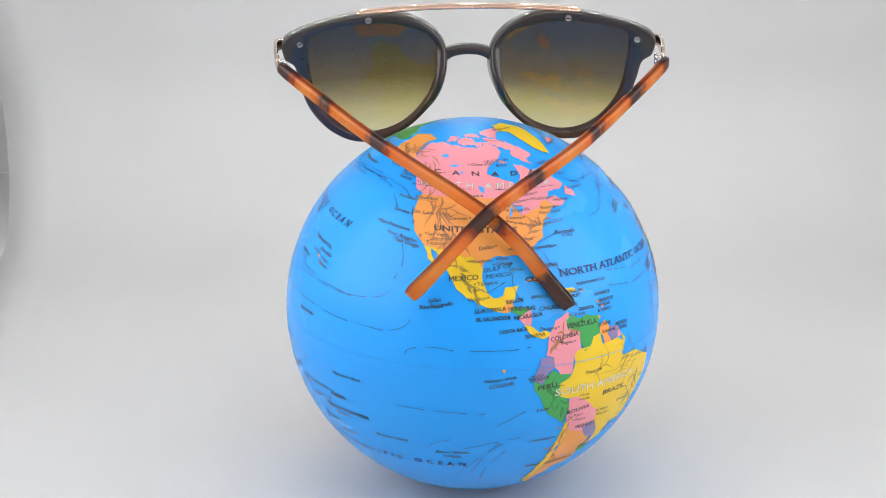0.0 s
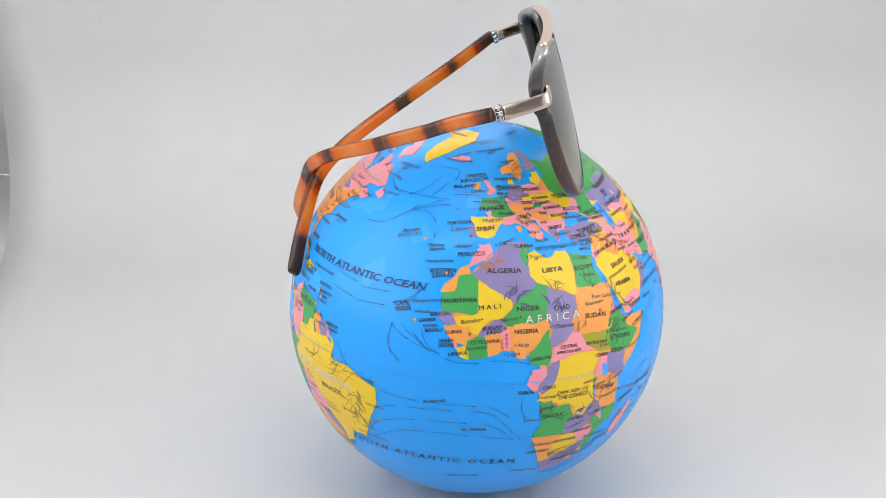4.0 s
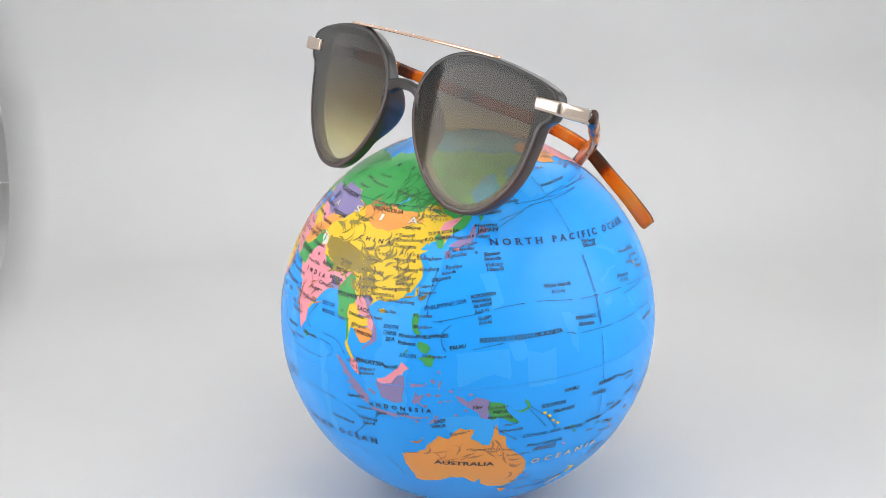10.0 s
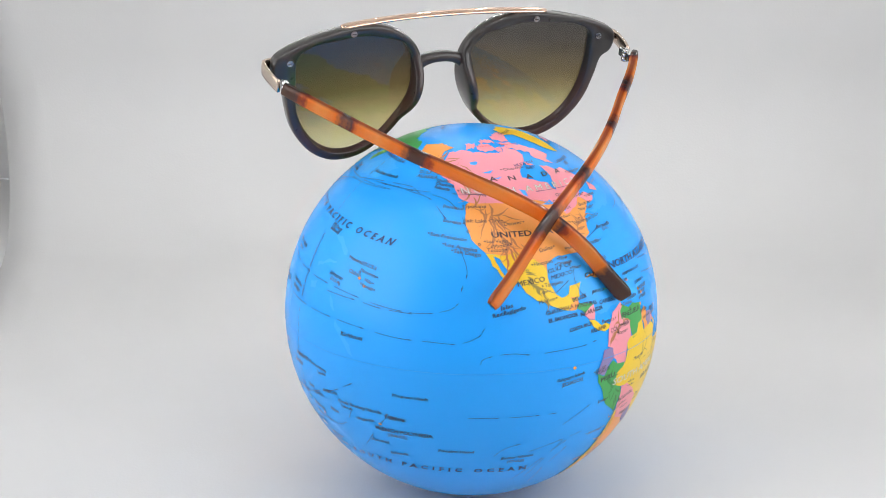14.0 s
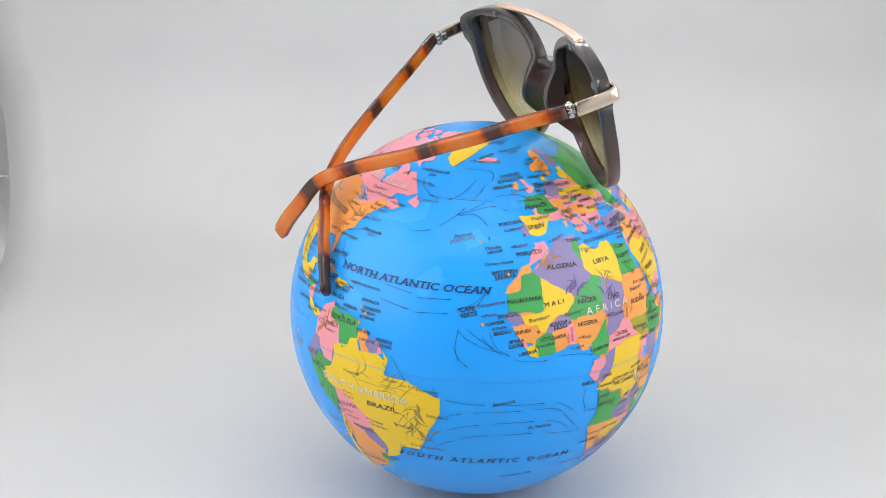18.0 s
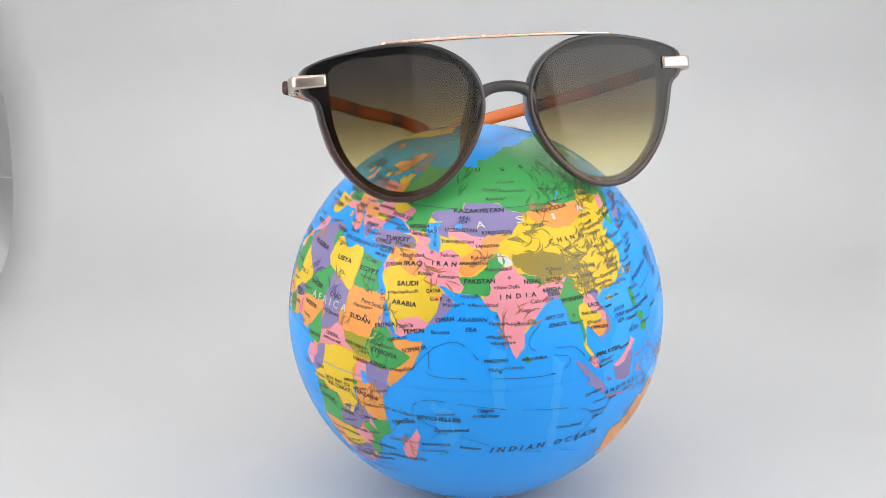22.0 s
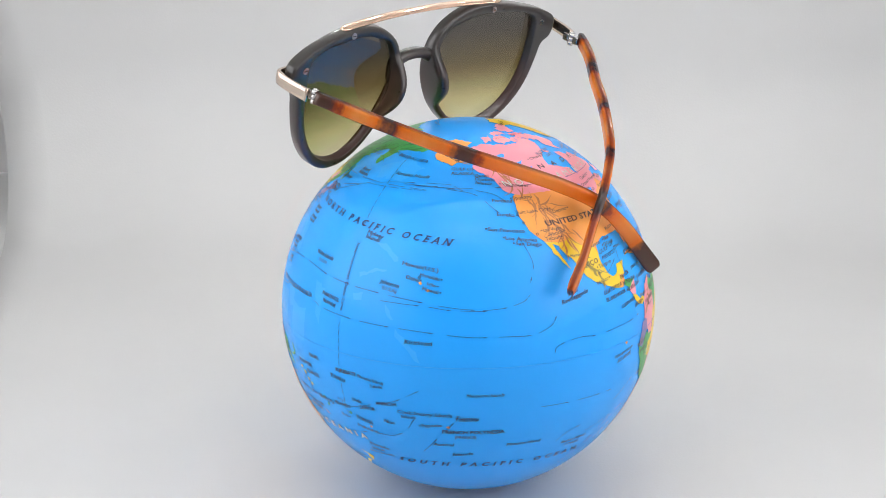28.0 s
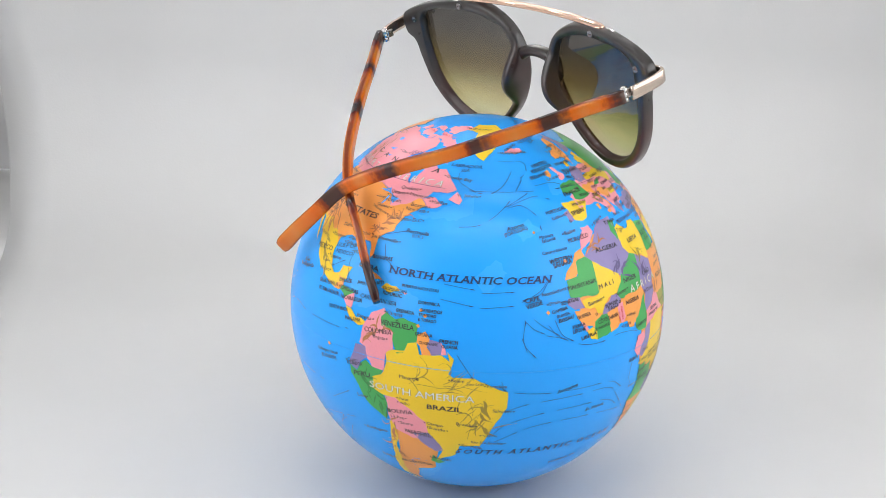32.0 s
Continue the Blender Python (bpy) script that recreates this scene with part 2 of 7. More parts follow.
def shell(name, spans, material, label, category):
    bm = bmesh.new()
    for s in spans:
        box(*s, bm=bm)
    ob = new(name, mesh_of(bm, name, material, False))
    return tagged(ob, label, category, kind="structure")


shell("floor", [(-2.2, -3.0, -0.78, 2.2, 1.6, -0.74)], ROOM, "plain dim room floor", "floor")
shell("table", [(-0.75, -0.62, -0.034, 0.75, 0.6, -0.004)] + [(x - 0.025, y - 0.025, -0.74, x + 0.025, y + 0.025, -0.034) for x in (-0.7, 0.7) for y in (-0.57, 0.55)], ROOM, "plain pale table under the tent", "table")
shell("floor_tent", [(-0.379, -0.40, -0.0038, 0.379, 0.434, -0.0022)], TENT, "white fabric floor of a light tent", "tent floor")
shell("wall_tent_west", [(-0.385, -0.40, -0.002, -0.38, 0.44, 0.75)], TENT, "white fabric side wall of a light tent", "tent wall")
shell("wall_tent_east", [(0.38, -0.40, -0.002, 0.385, 0.44, 0.75)], TENT, "white fabric side wall of a light tent", "tent wall")
shell("wall_tent_north", [(-0.38, 0.435, -0.002, 0.38, 0.44, 0.75)], TENT, "white fabric back wall of a light tent", "tent wall")
shell("wall_tent_south", [(-0.38, -0.405, 0.47, 0.38, -0.40, 0.75), (-0.38, -0.405, 0.0, -0.215, -0.40, 0.47), (0.125, -0.405, 0.0, 0.38, -0.40, 0.47)], TENT, "white fabric front flap of a light tent", "tent wall")
shell("ceiling", [(-0.385, -0.405, 0.75, 0.385, 0.44, 0.755)], TENT, "white fabric roof of a light tent", "ceiling")
# made-up opening: world light comes in here to lift the dark room
shell("wall_north", [(-2.2, 1.6, -0.78, 2.2, 1.66, 0.1), (-2.2, 1.6, 1.5, 2.2, 1.66, 1.8), (-2.2, 1.6, 0.1, -1.5, 1.66, 1.5), (1.5, 1.6, 0.1, 2.2, 1.66, 1.5)], ROOM, "unseen room wall with a wide opening added to let world light in", "wall")
shell("wall_south", [(-2.2, -3.06, -0.78, 2.2, -3.0, 1.8)], ROOM, "plain dim room wall", "wall")
shell("wall_west", [(-2.26, -3.0, -0.78, -2.2, 1.6, 1.8)], ROOM, "plain dim room wall", "wall")
shell("wall_east", [(2.2, -3.0, -0.78, 2.26, 1.6, 1.8)], ROOM, "plain dim room wall", "wall")
shell("ceiling_room", [(-2.2, -3.0, 1.8, 2.2, 1.6, 1.86)], ROOM, "plain room ceiling", "ceiling")


def build_led_strip(y, z, count, wide, half):
    strip = thing("led_strip", "white LED strip with a row of small chips", "light strip", pose(0, y, z))
    part("strip_bar", box(-0.29, -0.012, 0, 0.29, 0.012, 0.006, 0.001), TENT, strip, smooth=False)
    for k in range(count):
        x = -0.27 + 0.54 * k / (count - 1)
        part("led_chip", box(x - wide, -half, -0.003, x + wide, half, -0.0002), CHIP, strip, smooth=False)
    strip["kind"] = "structure"
    return strip


build_led_strip(-0.36, 0.74, 17, 0.0030, 0.0060)
build_led_strip(-0.12, 0.74, 17, 0.0030, 0.0060)
build_led_strip(0.315, 0.395, 15, 0.0037, 0.0037)


# ---- sunglasses: built in their own space, x across, y forward, z up, in metres ----
MM = 0.001
GLASSES_SEAT = Matrix(((0.99691, -0.07745, 0.01311, -0.00191), (0.07833, 0.96770, -0.23963, 0.02039), (0.00588, 0.23992, 0.97078, 0.16966), (0, 0, 0, 1)))
glasses = thing("sunglasses", "dark brown sunglasses with gold brow bar, perched on the globe", "sunglasses", GLASSES_SEAT)
CX = 0.2  # mid line
DEPTH = 4.8  # thickness of the front


def wrap(x):
    """Back face of the curved front at x millimetres."""
    return 4.6 - 0.00173 * (x - CX) ** 2


RIM_OUT = [(68.8, -1.6), (62.4, 2.0), (52.7, 4.4), (43.0, 5.9), (33.3, 6.4), (23.2, 4.7), (15.0, 0.4), (9.9, -5.2), (7.5, -12.4), (7.9, -20.2), (11.3, -28.6),
           (16.6, -35.9), (22.8, -41.7), (29.5, -45.6), (36.6, -47.0), (44.4, -45.9), (51.5, -41.7), (57.2, -35.4), (61.1, -28.2), (63.5, -19.6), (65.1, -12.3), (68.6, -8.6)]
RIM_IN = [(59.3, -1.0), (56.0, 1.3), (50.0, 3.0), (43.0, 3.9), (33.5, 4.2), (24.2, 2.6), (17.2, -1.2), (12.9, -6.6), (11.4, -13.2), (12.0, -20.2), (14.8, -28.0),
          (19.4, -34.8), (24.6, -39.6), (30.6, -42.4), (36.9, -43.4), (43.4, -42.1), (49.3, -38.4), (53.8, -33.2), (57.0, -27.0), (58.9, -19.5), (59.7, -11.8), (59.8, -6.5)]
LIP = 1.9  # width of the raised outer lip that holds the lens


def loop(points, n):
    """n points on a smooth closed curve through the given ones."""
    k = len(points)
    out = []
    for i in range(n):
        s = i / n * k
        j, f = int(s), s - int(s)
        a, b, c, d = [Vector(points[(j + q) % k]) for q in (-1, 0, 1, 2)]
        out.append(0.5 * ((2 * b) + (c - a) * f + (2 * a - 5 * b + 4 * c - d) * f * f + (3 * b - a - 3 * c + d) * f ** 3))
    return out


def build_rim(side):
    outer, inner = loop(RIM_OUT, 132), loop(RIM_IN, 132)
    bm = bmesh.new()
    rings = []
    for o, q in zip(outer, inner):
        w = (q - o).length
        fb = min(0.34, 1.15 / w)
        e = -0.02 - 0.12 * max(0.0, min(1.0, (-10 - o.y) / 12)) + 1.7 / w * max(0.0, min(1.0, (o.y + 5) / 6)) * min(1.0, max(0.0, o.x - 14) / 6)
        fl = min(0.62, LIP / w)
        ring = []
        for f, s in ((0, 0.27), (0, 0.86), (fb * 0.14, 0.94), (fb * 0.42, 0.987), (fb, 1.0), (fl - 0.04, 1.0), (fl - 0.01, 0.985), (fl, 0.95), (fl + 0.005, 0.68), (1, 0.66), (1 + e, 0.60), (1 + e, 0.08), (1 + e - 0.08, 0.0), (fb, 0.0), (fb * 0.55, 0.035), (fb * 0.2, 0.12)):
            p = o.lerp(q, f)
            nose = max(0.0, 1 - ((o - Vector((9.5, -21.0))).length / 14.0) ** 2) ** 1.5
            y = wrap(p.x + CX) + DEPTH * s - 7.0 * nose * (1 - s)
            px = p.x + 1.6 * nose * (1 - s)
            ring.append(bm.verts.new(((side * px + CX) * MM, y * MM, p.y * MM)))
        rings.append(ring)
    n = len(rings[0])
    for i, a in enumerate(rings):
        b = rings[(i + 1) % len(rings)]
        for j in range(n):
            bm.faces.new((a[j], a[(j + 1) % n], b[(j + 1) % n], b[j]))
    bmesh.ops.recalc_face_normals(bm, faces=bm.faces[:])
    return part("rim", bm, FRAME, glasses, "dark brown glossy acetate rim")


def build_lens(side):
    edge = [o.lerp(q, min(0.62, LIP / (q - o).length) + 0.015) for o, q in zip(loop(RIM_OUT, 132), loop(RIM_IN, 132))]
    centre = Vector((35.5, -20.0))
    bm = bmesh.new()
    faces = []
    for back in (0, 1):
        rings = []
        for k in range(1, 8):
            f = k / 7
            ring = []
            for e in edge:
                p = centre.lerp(e, f)
                y = wrap(p.x + CX) + 4.62 + 0.75 * (1 - f * f) - 0.9 * back
                ring.append(bm.verts.new(((side * p.x + CX) * MM, y * MM, p.y * MM)))
            rings.append(ring)
        y = wrap(centre.x + CX) + 5.37 - 0.9 * back
        mid = bm.verts.new(((side * centre.x + CX) * MM, y * MM, centre.y * MM))
        n = len(edge)
        for i in range(n):
            bm.faces.new((mid, rings[0][i], rings[0][(i + 1) % n])).material_index = back
            for a, b in zip(rings, rings[1:]):
                bm.faces.new((a[i], a[(i + 1) % n], b[(i + 1) % n], b[i])).material_index = back
        faces.append(rings[-1])
    a, b = [[bm.verts.new(v.co) for v in ring] for ring in faces]
    for i in range(len(a)):
        bm.faces.new((a[i], a[(i + 1) % len(a)], b[(i + 1) % len(a)], b[i]))
    bmesh.ops.recalc_face_normals(bm, faces=bm.faces[:])
    ob = part("lens", bm, LENS, glasses, "smoke to pale yellow gradient lens")
    ob.data.materials.append(LENS_BACK)
    return ob


def section(c, u, v, hu, hv, n=16, power=3.2):
    """A rounded rectangle round c, half sizes hu along u and hv along v."""
    ring = []
    for k in range(n):
        a = 2 * math.pi * k / n
        cs, sn = math.cos(a), math.sin(a)
        r = (abs(cs) ** power + abs(sn) ** power) ** (-1 / power)
        ring.append(c + u * (hu * cs * r) + v * (hv * sn * r))
    return ring


def build_bridge():
    rings = []
    for k in range(25):
        x = -10.6 + 21.2 * k / 24
        s = x / 10.0
        z = -9.9 - 1.9 * s * s - 1.2 * s ** 6 - 1.2 * s ** 4
        h = 1.95 + 0.9 * s ** 6 + 1.2 * s ** 4
        c = Vector(((x + CX) * MM, (wrap(x + CX) + DEPTH / 2) * MM, z * MM))
        rings.append(section(c, Vector((0, 1, 0)), Vector((0, 0, 1)), DEPTH / 2 * 0.96 * MM, h * MM))
    return part("bridge", loft(rings), FRAME, glasses, "dark keyhole nose bridge")


def build_brow_bar():
    rings = []
    for k in range(61):
        x = -41.5 + 83 * k / 60
        s = x / 41.5
        z = 5.95 + 0.95 * (1 - s * s)
        y = wrap(x + CX) + 2.7 + 0.5 * (1 - s * s)
        end = max(0.25, min(1.0, (1 - abs(s)) * 18)) ** 0.5
        c = Vector(((x + CX) * MM, y * MM, (z + 0.3 * abs(s)) * MM))
        rings.append(section(c, Vector((0, 1, 0.06)).normalized(), Vector((0, -0.06, 1)).normalized(), 1.85 * end * MM, 0.62 * MM, 16, 4.0))
    return part("brow_bar", loft(rings), GOLD, glasses, "thin rose-gold metal brow bar")


def build_end_plate(side):
    path = [(60.9, 2.9, -4.7), (66.0, 2.7, -4.8), (70.2, 2.2, -4.9), (71.5, 0.7, -5.1), (71.6, -3.0, -5.5), (71.1, -8.0, -5.9), (70.2, -12.2, -6.4)]
    pts = spline(path, 34)
    rings = []
    for k, p in enumerate(pts):
        t = (pts[min(k + 1, 33)] - pts[max(k - 1, 0)]).normalized()
        up = Vector((0, 0, 1))
        across = t.cross(up).normalized()
        c = Vector(((side * p.x + CX) * MM, p.y * MM, p.z * MM))
        u = Vector((side * across.x, across.y, across.z))
        half = 2.15 + 0.25 * min(1, k / 20)
        rings.append(section(c, u, up, 0.75 * MM, half * MM, 16, 6.0))
    return part("end_plate", loft(rings), PALEGOLD, glasses, "polished pale gold corner plate")


def build_hinge(side):
    at = Vector((side * 68.3 + CX, -13.7, -6.5))
    ob = None
    bm = bmesh.new()
    for z0, z1, r in ((-2.4, -0.9, 1.25), (-0.75, 0.75, 1.3), (0.9, 2.4, 1.25)):
        m = Matrix.Translation((at + Vector((0, 0, (z0 + z1) / 2))) * MM)
        bmesh.ops.create_cone(bm, cap_ends=True, segments=20, radius1=r * MM, radius2=r * MM, depth=(z1 - z0) * MM, matrix=m)
    ob = part("hinge", bm, STEEL, glasses, "small steel barrel hinge")
    for dy, name in ((2.4, "hinge_leaf"), (-2.2, "hinge_leaf")):
        bm = box(*((at + Vector((-0.7, dy - 1.3, -1.5))) * MM), *((at + Vector((0.5, dy + 1.3, 1.5))) * MM), 0.0003)
        part(name, bm, STEEL, ob, smooth=False)
    bm = bmesh.new()
    bmesh.ops.create_cone(bm, cap_ends=True, segments=16, radius1=0.8 * MM, radius2=0.65 * MM, depth=0.5 * MM, matrix=Matrix.Translation((at + Vector((0, 0, 2.6))) * MM))
    part("hinge_screw", bm, STEEL, ob)
    return ob


def build_temple(points, side):
    pts = spline(points, 72)
    bm = bmesh.new()
    uv = bm.loops.layers.uv.new("run")
    edge = bm.loops.layers.uv.new("edge")
    rings, runs, run = [], [], 0.0
    for k, p in enumerate(pts):
        if k:
            run += (p - pts[k - 1]).length
        t = (pts[min(k + 1, 71)] - pts[max(k - 1, 0)]).normalized()
        across = t.cross(Vector((0, 0, 1))).normalized()
        high = across.cross(t)
        f = k / 71
        hv = 2.3 + 0.3 * f + 1.5 * max(0, f - 0.7)
        hu = 1.65 - 0.2 * f
        if k < 2 or k > 69:
            cut = (0.78, 0.94)[min(k, 71 - k)]
            hv, hu = hv * (cut if k > 69 else 0.9 + 0.1 * cut), hu * cut
        rings.append([bm.verts.new(q) for q in section(p * MM, across, high, hu * MM, hv * MM, 18, 5.0)])
        runs.append(run * MM)
    n = 18
    for k in range(71):
        for j in range(n):
            f = bm.faces.new((rings[k][j], rings[k][(j + 1) % n], rings[k + 1][(j + 1) % n], rings[k + 1][j]))
            around = [abs((j + d) - n / 2) / n * 0.012 for d in (0, 1, 1, 0)]
            for lp, r, a in zip(f.loops, (runs[k], runs[k], runs[k + 1], runs[k + 1]), around):
                lp[uv].uv = (r, a + (0.31 if side > 0 else 0.05))
            # 1 on the top and bottom faces, for the painted darkening
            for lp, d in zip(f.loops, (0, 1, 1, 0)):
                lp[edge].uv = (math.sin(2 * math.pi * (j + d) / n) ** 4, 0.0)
    for ring, d in ((rings[0], 1), (rings[-1], -1)):
        bm.faces.new(ring[::-1] if d > 0 else ring)
    bmesh.ops.recalc_face_normals(bm, faces=bm.faces[:])
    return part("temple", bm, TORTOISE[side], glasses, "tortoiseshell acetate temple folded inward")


def build_screw(x, z):
    bm = bmesh.new()
    m = Matrix.Translation(Vector((x, wrap(x) - 0.1, z)) * MM) @ pose(0, 0, 0, 90)
    bmesh.ops.create_cone(bm, cap_ends=True, segments=20, radius1=1.2 * MM, radius2=1.2 * MM, depth=0.5 * MM, matrix=m)
    ob = part("screw", bm, SCREW, glasses, "tiny steel screw in the back of the rim", smooth=False)
    a = Vector((x, wrap(x) - 0.36, z))
    part("screw_slot", box(*((a + Vector((-0.8, -0.06, -0.14))) * MM), *((a + Vector((0.8, 0.06, 0.14))) * MM)), FRAME, ob, smooth=False)
    return ob


for s in (1, -1):
    build_rim(s)
    build_lens(s)
    build_end_plate(s)
    build_hinge(s)
build_bridge()
build_brow_bar()
build_temple([(71.2, -16.0, -5.8), (62.6, -28.1, -7.6), (52.1, -40.4, -10.7), (43.0, -51.6, -12.9), (33.7, -61.8, -15.3), (21.2, -73.9, -17.8), (10.2, -82.4, -21.0), (1.0, -88.5, -25.3), (-9.0, -94.0, -33.6), (-17.7, -99.0, -41.1), (-25.6, -102.4, -48.2)], 1)
build_temple([(-69.2, -15.2, -6.0), (-56.5, -29.6, -10.4), (-39.3, -49.0, -15.6), (-21.0, -67.3, -20.2), (-8.5, -78.2, -23.9), (2.4, -86.2, -29.0), (12.7, -91.7, -37.7), (20.6, -96.4, -47.0), (28.0, -100.0, -55.4)], -1)
for x, z in ((-62.5, -4.0), (-37.1, 4.0), (37.0, 3.9), (62.6, -4.0)):
    build_screw(x, z * 0.9 + 0.5)


# ---- globe: a printed vinyl ball, pole axis leaning a little ----
RADIUS = 0.07
GLOBE_SEAT = pose(0.00015, 0.00163, 0)
LEAN = Matrix.Translation((0, 0, RADIUS)) @ Matrix.Rotation(math.hypot(-0.03049, 0.01889), 4, Vector((-0.03049, 0.01889, 0))) @ Matrix.Rotation(0.17017, 4, "Z")
globe = thing("globe", "glossy blue printed vinyl globe ball with coloured countries", "globe", GLOBE_SEAT)


def on_globe(lon, lat, h=0.0):
    """The place on the ball, h metres above its skin, of a longitude and latitude of the printed map."""
    lo, la = radians(lon), radians(lat)
    r = RADIUS + h
    return LEAN @ Vector((r * math.cos(la) * math.cos(lo), r * math.cos(la) * math.sin(lo), r * math.sin(la)))


def shift(lon, lat):
    """The print's own stretch of true longitude and latitude."""
    return lon + 0.6, lat + 1.8 * math.sin(radians(3.6 * lat))


def build_ball():
    bm = bmesh.new()
    bmesh.ops.create_uvsphere(bm, u_segments=160, v_segments=96, radius=RADIUS, matrix=LEAN)
    part("ball_skin", bm, OCEAN, globe, "glossy bright blue vinyl skin")
    rings = []
    for k in range(321):
        lon = 360 * k / 320
        rings.append([on_globe(lon, lat, h) for lat, h in ((-0.075, 0.000250), (-0.03, 0.000256), (0.03, 0.000256), (0.075, 0.000250))])
    part("seam", loft(rings, False), INK["seam"], globe, "thin moulded seam round the equator, its glint put into a paler blue")


build_ball()
LEVEL = [0.00003]


def dense(flat, step=1.4, rough=0.38):
    """The closed outline through flat (lon, lat, lon, lat ...), with a coast's small bends."""
    pts = [Vector((flat[i], flat[i + 1], 0)) for i in range(0, len(flat), 2)]
    out = []
    for a, b in zip(pts, pts[1:] + pts[:1]):
        n = max(1, int((b - a).length / step))
        for k in range(n):
            p = a.lerp(b, k / n)
            w = noise.noise_vector(p * 0.31) * rough + noise.noise_vector(p * 0.9 + Vector((7, 3, 1))) * rough * 0.7
            out.append((p.x + w.x * 1.5, p.y + w.y * 1.5))
    return out


def patch(outline, h, grid=1.6):
    """A skin over the ball inside an outline of longitudes and latitudes."""
    bm = bmesh.new()
    f = bm.faces.new([bm.verts.new((x, y, 0)) for x, y in outline])
    for axis in (0, 1):
        lo, hi = min(p[axis] for p in outline), max(p[axis] for p in outline)
        no = Vector((1, 0, 0)) if axis == 0 else Vector((0, 1, 0))
        k = math.ceil(lo / grid)
        while k * grid < hi:
            bmesh.ops.bisect_plane(bm, geom=bm.verts[:] + bm.edges[:] + bm.faces[:], plane_co=no * (k * grid + 0.013), plane_no=no)
            k += 1
    bmesh.ops.triangulate(bm, faces=bm.faces[:])
    for v in bm.verts:
        v.co = on_globe(*shift(v.co.x, v.co.y), h)
    bm.normal_update()
    for f in bm.faces:
        c = f.calc_center_median() - LEAN.translation
        if f.normal.dot(c) < 0:
            f.normal_flip()
    return bm


def land(place, ink, *flat, rough=0.42, name="country"):
    LEVEL[0] += 0.0000009
    part(name, patch(dense(flat, 1.4, rough), LEVEL[0]), INK[ink], globe, f"{ink} printed shape of {place}")


# paler shallows and ridges printed on the sea bed
def shoal(*flat, rough=0.5):
    LEVEL[0] += 0.0000005
    part("shallow", patch(dense(flat, 1.2, rough), LEVEL[0]), INK["shoal"], globe, "pale blue printed shallow sea")


shoal(152, 8.4, 156.4, 7.2, 160.6, 8.2, 160.4, -1, 156, -1.4, 151.8, -1, rough=0.15)
shoal(132, 9, 147, 9.6, 147, 1.6, 142, 3.4, 132.4, 0, rough=0.3)
shoal(140, 30, 145, 30, 147, 21, 142.6, 20)
shoal(164, 16.6, 169, 15, 168, 5.4, 165.4, 9.8, rough=0.6)
shoal(147, 11, 151, 12.6, 152.4, 7, 148.6, 6)
shoal(184, 31.6, 188.4, 31.4, 191.4, 29.8, 194.4, 26.8, 193, 26.6, 190.4, 28.6, 187, 30)
shoal(181, 22, 185.4, 23.6, 190, 24.4, 190, 23.4, 185, 22.6, 181.4, 20.8)
shoal(191.6, 15.2, 193.6, 13.6, 194.8, 11, 193.8, 11, 192, 13.6)
shoal(195.6, 9.2, 198.4, 7, 201.4, 3.4, 203, 0.6, 201.6, 0.8, 199, 4, 195.8, 7.4)
shoal(180.8, 16.4, 183.6, 17.2, 183.6, 14.8, 181.4, 14.4)
shoal(117, 39, 122, 41, 124, 38, 121, 36, 124, 31, 121, 25, 114, 20, 108, 20, 110, 10, 106, 4, 118, 6, 122, 20, 128, 32, 128, 38, rough=0.8)
shoal(104, 6, 118, 5, 118, -4, 114, -8, 106, -5, 104, 1, rough=0.8)
shoal(128, -8, 142, -8, 145, -16, 140, -18, 128, -12, rough=0.8)
shoal(-98, 28, -82, 30, -78, 24, -72, 20, -62, 18, -60, 12, -72, 13, -84, 12, -88, 22, -96, 20, rough=0.8)
shoal(-14, 62, 4, 61, 9, 56, 4, 52, -2, 48, -12, 50, rough=0.8)
shoal(-60, 45, -48, 50, -48, 44, -54, 41, -70, 41, rough=0.8)
shoal(-32, 40, -26, 42, -22, 38, -30, 35, rough=0.9)
shoal(-46, 24, -40, 30, -36, 26, -42, 20, rough=0.9)
shoal(-66, -34, -54, -36, -60, -46, -66, -50, rough=0.8)
shoal(54, -4, 60, -6, 62, -14, 58, -20, 55, -12, rough=0.9)
shoal(70, 12, 74, 10, 74, -6, 71, -6, rough=0.7)
shoal(88, 8, 91, 6, 90, -20, 88, -20, rough=0.7)
shoal(164, 58, 180, 64, 192, 60, 184, 54, 168, 53, rough=0.8)

# continents beneath the countries
land("Africa", "orange", -14, 16, -13, 21, -11, 26, -7, 30, -2, 34.5, 3, 35, 9, 35, 11, 32, 19, 29.5, 22, 31, 30, 30, 33, 27, 36, 21, 38, 15.5, 42, 12, 49, 11.5, 45.5, 4, 40, -2, 38, -7, 39, -14.5, 34, -19.5, 34, -23.5, 31, -27.5, 26, -32.5, 19.5, -33, 16, -26.5, 13, -17, 14, -9, 11, -1, 11.5, 5.5, 6, 8.5, -4, 8.5, -8, 8.8, -11, 11, -13.5, 14, name="continent")
land("Europe", "pink", -2, 44, -4.5, 48.5, 2, 51, 5, 53.5, 8.5, 54, 8.5, 57, 11, 55, 14, 54, 20, 54.6, 23, 57.5, 24, 59.5, 31, 60, 40, 60, 42, 42, 35, 46, 31, 46.5, 28, 43, 28, 41, 24, 40.5, 23, 37, 20, 40, 15, 45, 13, 45.5, 18, 40.5, 16, 38, 12, 42, 9, 44.3, 3, 44, name="continent")
